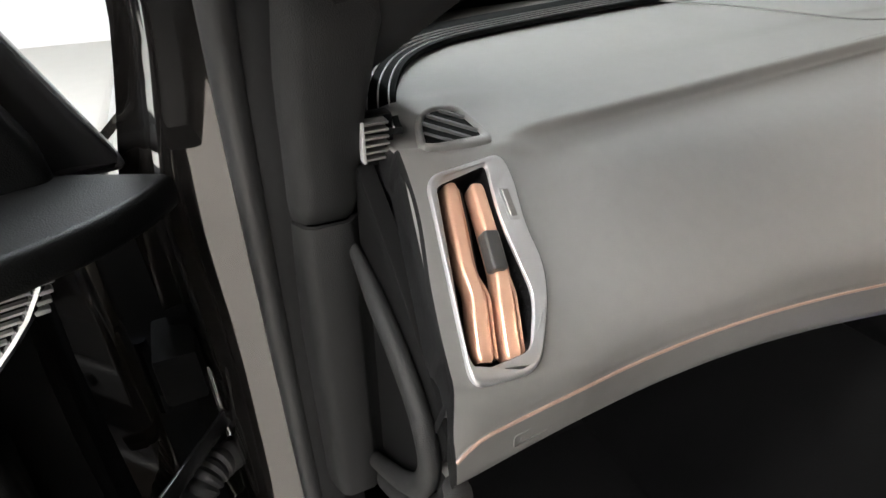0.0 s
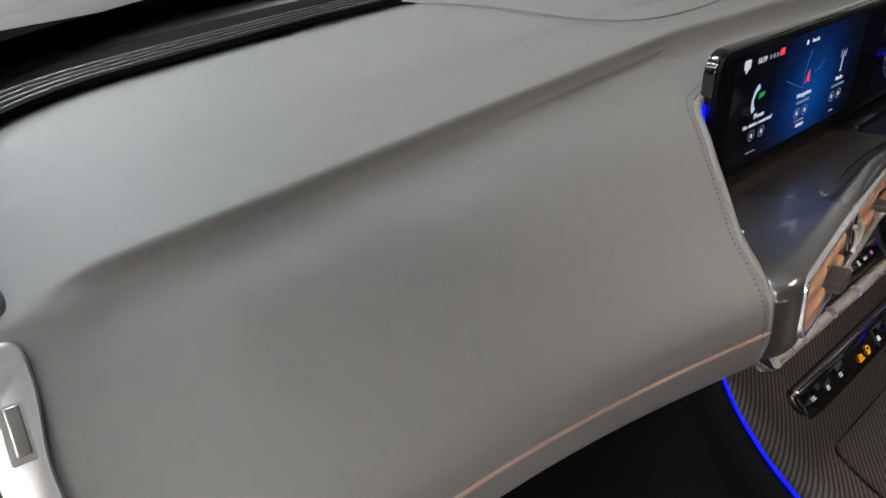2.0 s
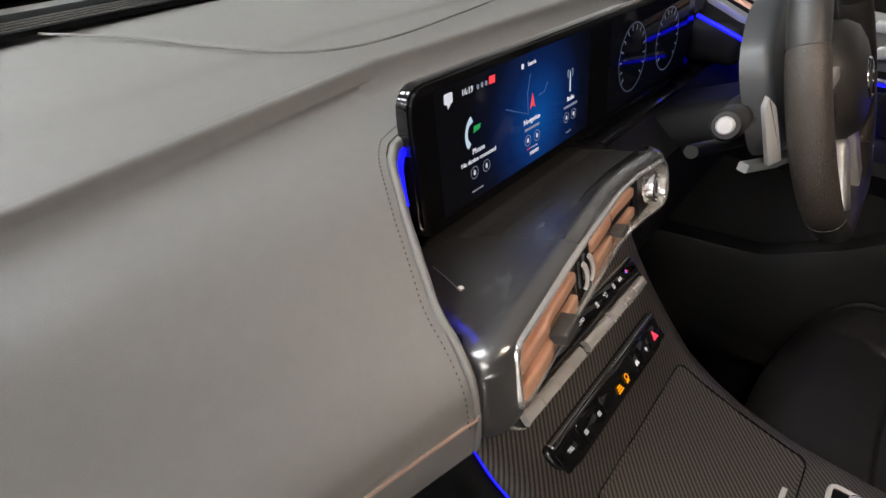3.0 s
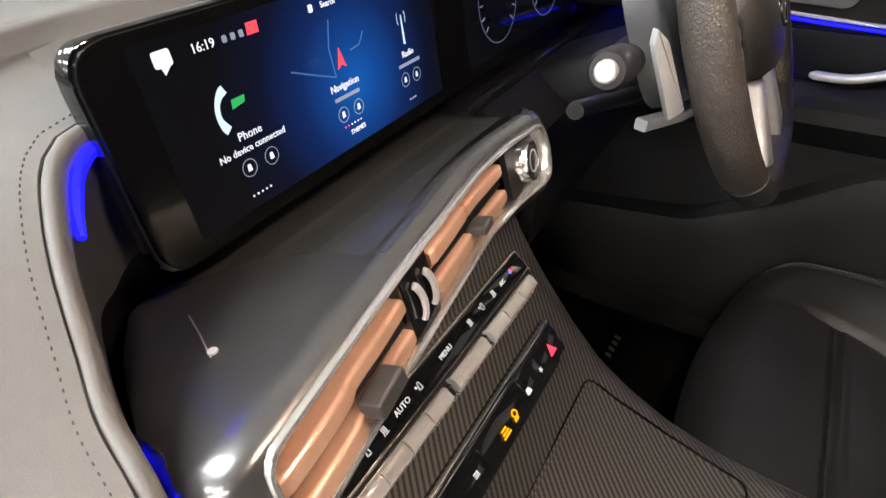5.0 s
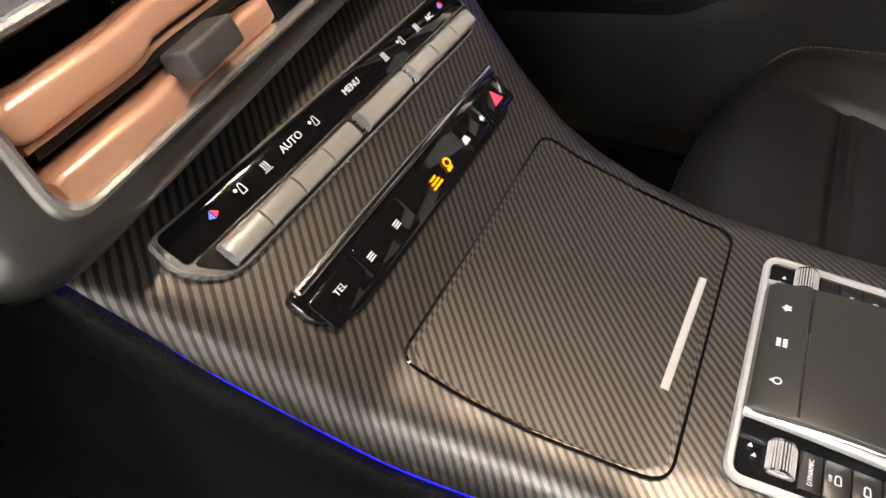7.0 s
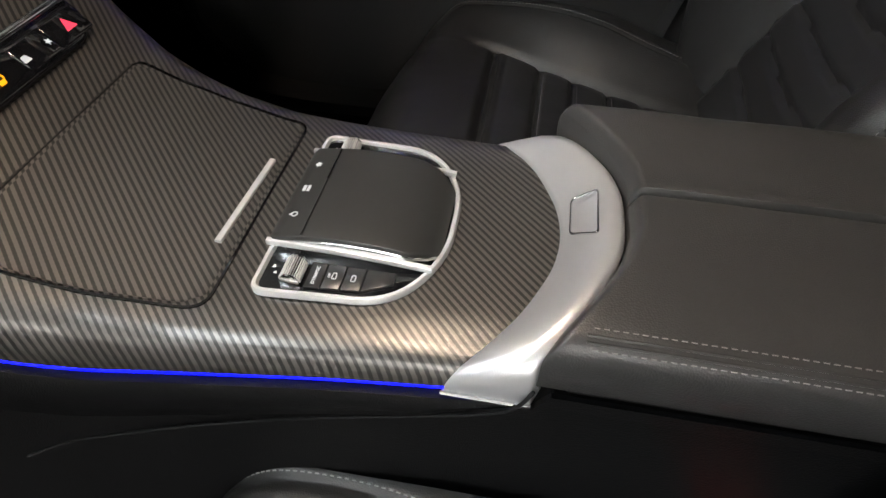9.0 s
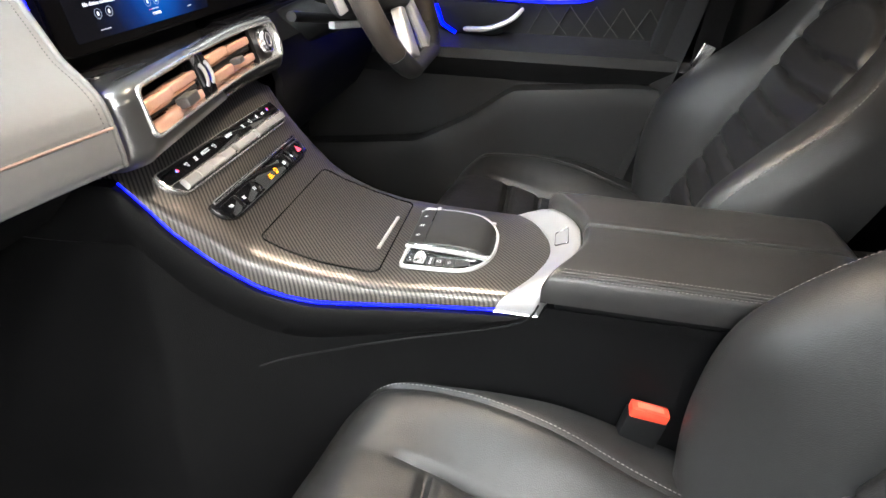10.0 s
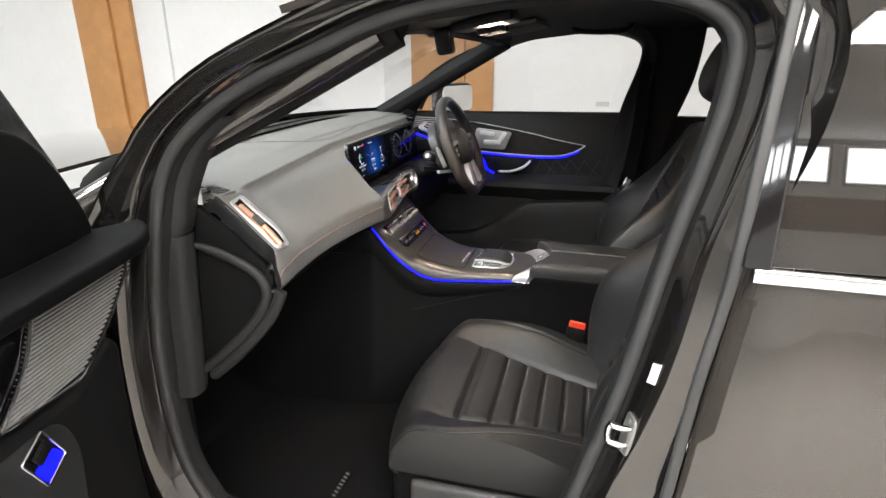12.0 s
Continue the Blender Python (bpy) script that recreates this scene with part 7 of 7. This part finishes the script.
# ---------------------------------------------------------------- passenger door side
def end_panel():
    e = thing("dash_end_panel", "black panel on the dash end beside the door", "trim panel", (0.1, -0.69, 0.9))
    m = axes((0, -0.676, 0), (1, 0, 0), (0, 0, 1))
    ridge = curve([(0.050, -0.6935, 1.016), (0.098, -0.6945, 1.006), (0.150, -0.6950, 0.987), (0.183, -0.6950, 0.964), (0.1935, -0.6950, 0.930), (0.172, -0.6945, 0.884), (0.135, -0.6935, 0.840), (0.082, -0.6925, 0.790), (0.030, -0.6920, 0.746)], 60)
    field = [(p.x, p.z) for p in ridge]
    part("upper_field", plate(rounded([(0.060, 1.090), (0.128, 1.044), (0.190, 0.990), (0.208, 0.962), (0.200, 0.935)] + field[24:0:-6] + [(0.048, 1.018)], 0.004, 2), m, 0.0125, 0.002), M_UNDER, e, "matt black upper field")
    part("pocket", plate([(x - 0.002, z - 0.002) for x, z in field[::3]] + [(0.027, 0.750), (0.046, 1.010)], m, 0.006), M_UNDER, e, "matt black recessed field")
    part("raised_ridge", sweep(ridge, circle(0.0100, 14, 1, 0.75), up=(0, 1, 0), scales=[0.55 + 0.45 * min(1, k / 8) for k in range(60)]), M_TRIM_DARK, e, "raised grained ridge")
    rib = curve([(0.222, -0.688, 0.938), (0.212, -0.689, 0.912), (0.190, -0.690, 0.875), (0.150, -0.690, 0.828), (0.100, -0.689, 0.778), (0.042, -0.688, 0.728)], 40)
    part("lower_rib", sweep(rib, circle(0.0115, 12, 1, 0.8), up=(0, 1, 0), scales=[0.6] + [1] * 38 + [0.7]), M_TRIM_DARK, e, "rounded lower rib")
    # flat border towards the door seal, facing the cabin
    border = []
    for i in range(25):
        z = lerp(0.700, 1.0425, i / 24)
        x = soft(z, [(0.70, 0.024), (0.75, 0.030), (0.90, 0.040), (1.0, 0.048), (1.05, 0.052)])
        border.append([Vector((x - 0.030, -0.735, z)), Vector((x - 0.012, -0.730, z)), Vector((x - 0.003, -0.7255, z)), Vector((x, -0.720, z)), Vector((x, -0.706, z)), Vector((x, -0.6975, z)), Vector((x - 0.0015, -0.6950, z)), Vector((x - 0.006, -0.6920, z)), Vector((x - 0.012, -0.676, z))])
    part("border", solid(grid(border, flip=True), 0.004), M_TRIM_DARK, e, "dark grey plain border")
    # foot of the windscreen pillar trim, closed off by a rounded edge above the border
    foot = []
    for i in range(25):
        k = i / 24
        z = lerp(1.0455, 1.26, k)
        x = soft(z, [(1.04, 0.053), (1.10, 0.066), (1.15, 0.084), (1.20, 0.112), (1.24, 0.158), (1.27, 0.20)]) - 0.008 * max(0, 1 - i / 1.5)
        y = lerp(-0.694, -0.672, k)
        foot.append([Vector((x - 0.035, -0.736, z)), Vector((x - 0.010, -0.730, z)), Vector((x - 0.002, -0.7245, z)), Vector((x, -0.718, z)), Vector((x, y - 0.004, z)), Vector((x - 0.003, y, z)), Vector((x - 0.03, y + 0.002, z))])
    part("pillar_foot", solid(grid(foot, flip=True), 0.004), M_TRIM_DARK, car, "dark grey pillar trim foot")


end_panel()


def pillar_hardware():
    st = thing("door_striker", "bare metal door striker on the centre pillar", "door striker", (0.86, -0.77, 0.79))
    m = axes((0.848, -0.804, 0.822), (0.36, -0.91, 0), (0.2, 0, 1)) @ Matrix.Scale(0.82, 4)
    part("base", plate(rounded([(-0.017, -0.040), (0.015, -0.036), (0.019, 0.000), (0.015, 0.036), (-0.017, 0.040), (-0.020, 0.0)], 0.006, 3), m, 0.005, 0.0015), M_SILVER_DULL, st, "dull metal base plate")
    for dv, reach in ((-0.017, 0.034), (0.017, 0.034)):
        part("prong", sweep([m @ Vector(p) for p in ((0.008, dv, 0.002), (0.006, dv, reach * 0.6), (0.0, dv * 0.96, reach), (-0.006, dv * 0.96, reach))], circle(0.0050, 10), up=m.to_3x3() @ Vector((0, 1, 0))), M_CHROME, st, "bright metal prong")
    part("loop", sweep(curve([m @ Vector(p) for p in ((-0.004, -0.019, 0.034), (-0.009, -0.010, 0.036), (-0.010, 0.0, 0.036), (-0.009, 0.010, 0.036), (-0.004, 0.019, 0.034))], 12), circle(0.0052, 10), up=m.to_3x3() @ Vector((1, 0, 0))), M_CHROME, st, "bright metal loop")
    for dv in (-0.029, 0.029):
        part("bolt", plate(circle(0.0060, 12), m @ Matrix.Translation((-0.002, dv, 0.005)), 0.003, 0.0008), M_SILVER_DULL, st, "dull bolt head")
    sl = thing("white_sticker", "small white sticker on the centre pillar", "sticker", (0.872, -0.81, 0.932))
    part("paper", plate([(-0.011, -0.020), (0.009, -0.013), (0.011, 0.020), (-0.009, 0.012)], axes((0.8715, -0.8088, 0.932), (0.37, -0.91, 0), (0.18, 0, 1)), 0.0012), M_WALL, sl, "white paper", 0)
    # rear door, closed
    r = thing("rear_door", "closed glossy dark rear door with privacy glass", "car door", (1.5, -0.88, 0.8))
    rows = []
    for i in range(25):
        x = lerp(0.0, 1.0, i / 24)
        row = []
        for z, y in ((0.40, -0.862), (0.55, -0.885), (0.75, -0.893), (0.95, -0.885), (1.05, -0.872), (1.108, -0.862)):
            front = soft(z, [(0.40, 0.868), (0.60, 0.888), (0.777, 0.912), (0.942, 0.928), (1.05, 0.945), (1.108, 0.952)])
            row.append(Vector((lerp(front, 2.0, x), y + 0.03 * max(0, 1 - x * 24), z)))
        rows.append(row)
    part("skin", grid(rows), M_PAINT, r, "glossy dark painted skin")
    edge = curve([(0.856, -0.858, 0.42), (0.874, -0.874, 0.60), (0.896, -0.878, 0.777), (0.912, -0.872, 0.942), (0.928, -0.864, 1.05), (0.936, -0.860, 1.108), (0.940, -0.858, 1.17), (0.950, -0.842, 1.30), (0.962, -0.816, 1.45)], 60)
    part("edge_seal", sweep(edge, rounded([(-0.007, -0.006), (0.007, -0.006), (0.007, 0.006), (-0.007, 0.006)], 0.004, 3), up=(0, 1, 0)), M_RUBBER, r, "black rubber edge seal")
    part("belt_trim", sweep([Vector((0.955, -0.868, 1.112)), Vector((1.4, -0.875, 1.109)), Vector((2.0, -0.872, 1.118))], rounded([(-0.004, -0.009), (0.004, -0.009), (0.004, 0.009), (-0.004, 0.009)], 0.003, 3)), M_CHROME, r, "chrome belt line")
    gr = [[Vector((lerp(0.962 + 0.016 * k / 6, 2.0, u), lerp(-0.858, -0.80, k / 6), lerp(1.12, 1.46, k / 6))) for u in (0, 0.25, 0.5, 0.75, 1)] for k in range(7)]
    part("window", solid(grid(gr), 0.004), M_TINT_BLACK, r, "dark privacy glass")
    part("window_post", sweep([Vector((0.957, -0.864, 1.12)), Vector((0.965, -0.833, 1.3)), Vector((0.975, -0.806, 1.46))], rounded([(-0.016, -0.008), (0.016, -0.008), (0.016, 0.008), (-0.016, 0.008)], 0.004, 3), up=(0, 1, 0)), M_GLOSS, r, "gloss black window post")
    part("glass_divider", sweep([Vector((1.165, -0.874, 1.12)), Vector((1.185, -0.842, 1.3)), Vector((1.20, -0.814, 1.46))], rounded([(-0.006, -0.004), (0.006, -0.004), (0.006, 0.004), (-0.006, 0.004)], 0.002, 3), up=(0, 1, 0)), M_SILVER_DULL, r, "thin pale divider")


pillar_hardware()


def open_door():
    d = thing("passenger_door", "open passenger door with ribbed speaker grille", "car door", (0.03, -0.86, 0.7))
    ang = radians(-77.6)
    ux = Vector((math.cos(ang), math.sin(ang), 0))
    m = axes((0.074, -0.85, 0), -ux, (0, 0, 1))  # x towards the hinge, y up, z out of the inner face
    nz = m.to_3x3() @ Vector((0, 0, 1))

    def shape(pts, r=0.02, seg=5):
        return rounded([(-a, b) for a, b in pts], r, seg)

    part("skin", plate(shape([(0.0, 0.40), (1.04, 0.40), (1.06, 1.08), (0.0, 1.06)], 0.03), m @ Matrix.Translation((0, 0, -0.19)), 0.05, 0.02, 3), M_PAINT, d, "glossy dark painted skin")
    part("inner_shell", plate(shape([(0.045, 0.42), (1.0, 0.42), (1.02, 1.085), (0.030, 1.085), (0.040, 1.0), (0.045, 0.9)], 0.02), m @ Matrix.Translation((0, 0, -0.15)), 0.10, 0.015, 3), M_UNDER, d, "black inner shell")
    # padded lower panel and shoulder
    part("panel", plate(shape([(0.085, 0.44), (0.98, 0.44), (0.98, 0.92), (0.36, 0.945), (0.19, 0.93), (0.12, 0.970), (0.088, 0.95), (0.098, 0.807), (0.092, 0.66)], [0.05, 0.03, 0.03, 0.05, 0.05, 0.02, 0.04, 0.08, 0.08]), m @ Matrix.Translation((0, 0, -0.04)), 0.042, 0.015, 4), M_PLASTIC, d, "black padded panel")
    sh = [m @ Vector((-a, 1.090, c)) for a, c in ((0.000, -0.066), (0.016, -0.050), (0.045, -0.037), (0.10, -0.032), (0.4, -0.032), (1.0, -0.032))]
    part("shoulder", sweep(curve(sh, 24), rounded([(-0.07, -0.016), (0.030, -0.014), (0.036, -0.005), (0.022, 0.005), (-0.07, 0.008)], 0.007, 4), up=(0, 0, 1)), M_SHOULDER, d, "black leatherette shoulder")
    # ribbed loudspeaker grille framed by a bright line
    low = [(0.022, 1.084), (0.042, 1.046), (0.075, 1.012), (0.109, 0.984), (0.174, 0.943), (0.22, 0.941), (0.269, 0.946), (0.32, 0.953)]
    left = [(0.222, 1.084), (0.264, 1.006), (0.32, 0.953)]
    g = low + [(0.264, 1.006), (0.222, 1.086), (0.02, 1.086)]
    part("grille_back", plate(shape(g, 0.006, 3), m @ Matrix.Translation((0, 0, -0.012)), 0.008), M_GLOSS, d)
    by_height = [(b, a) for a, b in low[4::-1]]
    for k in range(27):
        b = lerp(0.948, 1.083, k / 26)
        a0 = table(b, by_height)[0] + 0.003
        a1 = table(b, [(0.945, 0.262), (0.953, 0.318), (1.006, 0.264), (1.084, 0.222)])[0]
        part("grille_rib", sweep([m @ Vector((-a0, b, -0.003)), m @ Vector((-a1, b, -0.003))], [(-0.0013, -0.003), (0.0013, -0.003), (0.0008, 0.0024), (-0.0008, 0.0024)], up=nz), M_RIB, d, "thin metal rib")
    for line in (low, left):
        part("grille_edge", sweep(curve([m @ Vector((-a, b, -0.001)) for a, b in line], 20), circle(0.0030, 8), up=nz), M_CHROME, d, "bright metal edge")
    for k in range(7):
        part("grille_tooth", tbox(m @ Matrix.Translation((-0.022 - 0.0026 * k, 1.080 - 0.006 * k, -0.001)), 0.008, 0.003, 0.006, 0.001), M_RIB, d)
    part("insert", plate(shape([(0.230, 1.086), (0.9, 1.086), (0.9, 0.955), (0.33, 0.955), (0.27, 1.006)], 0.01, 3), m @ Matrix.Translation((0, 0, -0.012)), 0.010, 0.003), M_GLOSS, d, "piano black insert")
    # armrest end with the lit window switch
    rest = part("armrest", plate(shape([(0.225, 0.72), (0.9, 0.70), (0.9, 0.935), (0.40, 0.935), (0.235, 0.925), (0.206, 0.86)], [0.05, 0.03, 0.03, 0.03, 0.04, 0.04]), m @ Matrix.Translation((0, 0, -0.03)), 0.034, 0.014, 4), M_DASH_DARK, d, "dark padded armrest")
    sw = m @ Matrix.Translation((-0.280, 0.887, 0.0055)) @ pose(0, 0, 0, 0, 0, 28)
    part("switch_frame", frame_ring(rounded([(-0.022, -0.030), (0.022, -0.030), (0.022, 0.030), (-0.022, 0.030)], 0.004, 3), sw, 0.004, 0.003), M_CHROME, rest, "chrome switch frame")
    part("switch_well", plate(rounded([(-0.021, -0.029), (0.021, -0.029), (0.021, 0.029), (-0.021, 0.029)], 0.004, 3), sw, 0.001), M_GLOSS, d)
    part("switch_light", plate(rounded([(-0.019, -0.026), (0.019, -0.026), (0.016, -0.004), (-0.019, 0.004)], 0.004, 3), sw, 0.002), M_BLUE, rest, "blue lit switch")
    part("switch_key", tbox(sw @ Matrix.Translation((0.002, 0.012, 0.004)), 0.026, 0.018, 0.006, 0.002), M_PLASTIC, rest, "black window switch")
    # mirror corner above the shoulder
    part("mirror_corner", plate(shape([(0.006, 1.075), (0.009, 1.116), (0.018, 1.140), (0.050, 1.200), (0.084, 1.243), (0.112, 1.262), (0.142, 1.270), (0.20, 1.272), (0.26, 1.075)], [0.004, 0.01, 0.01, 0.02, 0.02, 0.02, 0.02, 0.03, 0.01]), m @ Matrix.Translation((0, 0, -0.085)), 0.025, 0.010, 4), M_SHOULDER, d, "black padded mirror corner")
    part("window_sash", plate(shape([(-0.04, 1.08), (0.016, 1.203), (0.085, 1.32), (0.17, 1.45), (0.30, 1.50), (0.30, 1.08)], [0.01, 0.02, 0.02, 0.03, 0.02, 0.01]), m @ Matrix.Translation((0, 0, -0.120)), 0.030, 0.008, 3), M_GLOSS_BLACK, d, "gloss black window corner")
    ob = part("window", plate([(-0.30, 1.09), (-1.0, 1.09), (-0.95, 1.38), (-0.6, 1.47), (-0.30, 1.49)], m @ Matrix.Translation((0, 0, -0.08)), 0.004), M_GLASS, d, "clear side window")
    ob.visible_shadow = False
    # hinges and the ribbed cable sleeve between door and body
    for z in (0.56, 0.86):
        part("hinge", tbox(Matrix.Translation((-0.078, -0.850, z)), 0.07, 0.04, 0.06, 0.006), M_UNDER, d, "black painted hinge")
        part("hinge_pin", sweep([Vector((-0.062, -0.875, z - 0.045)), Vector((-0.062, -0.875, z + 0.045))], circle(0.006, 8), up=(1, 0, 0)), M_GLOSS, d, "dark hinge pin")
    part("check_strap", sweep(curve([(-0.100, -0.815, 0.76), (-0.055, -0.850, 0.758), (-0.005, -0.895, 0.75)], 10), rounded([(-0.002, -0.012), (0.002, -0.012), (0.002, 0.012), (-0.002, 0.012)], 0.001, 2)), M_GLOSS_BLACK, d, "dark check strap")
    sl = curve([(-0.090, -0.815, 0.70), (-0.062, -0.845, 0.715), (-0.040, -0.870, 0.705), (-0.030, -0.890, 0.66), (-0.034, -0.895, 0.60)], 44)
    part("cable_sleeve", sweep(sl, circle(0.019, 12), up=(0, 0, 1), scales=[1.0 if k % 3 else 0.82 for k in range(44)]), M_RUBBER, d, "ribbed rubber cable sleeve")
    return d


open_door()


def floor_mat():
    f = thing("floor_mat", "black carpet floor mat with a small metal plate", "floor mat", (0.25, -0.4, 0.36))
    part("mat", box(-0.2, -0.66, 0.36, 0.42, -0.16, 0.372, 0.005), M_CARPET, f, "black carpet mat")
    at = axes((0.24, -0.55, 0.372), (0.03, 1, 0), (-1, 0, 0))
    part("plate", plate(rounded([(-0.047, -0.007), (0.047, -0.007), (0.047, 0.007), (-0.047, 0.007)], 0.002, 2), at, 0.001, 0.0003), M_PLASTIC, f, "black plate")
    for k in range(7):
        u = -0.040 + 0.0125 * k
        part("plate_bar", plate([(u, -0.005), (u + 0.006, -0.005), (u + 0.009, 0.005), (u + 0.003, 0.005)], at @ Matrix.Translation((0, 0, 0.001)), 0.0006), M_SILVER_DULL, f, "small pale slanted mark", 0)


floor_mat()


def driver_mat():
    f = thing("floor_mat", "black carpet floor mat with a small plate on the driver side", "floor mat", (0.25, 0.4, 0.36))
    part("mat", box(-0.2, 0.16, 0.36, 0.42, 0.66, 0.372, 0.005), M_CARPET, f, "black carpet mat")
    at = axes((0.239, 0.592, 0.372), (0.03, 1, 0), (-1, 0, 0))
    for k in range(4):
        u = -0.034 + 0.018 * k
        part("plate_bar", plate([(u, -0.006), (u + 0.008, -0.006), (u + 0.012, 0.006), (u + 0.004, 0.006)], at, 0.001), M_SILVER_DULL, f, "small pale slanted mark", 0)


driver_mat()
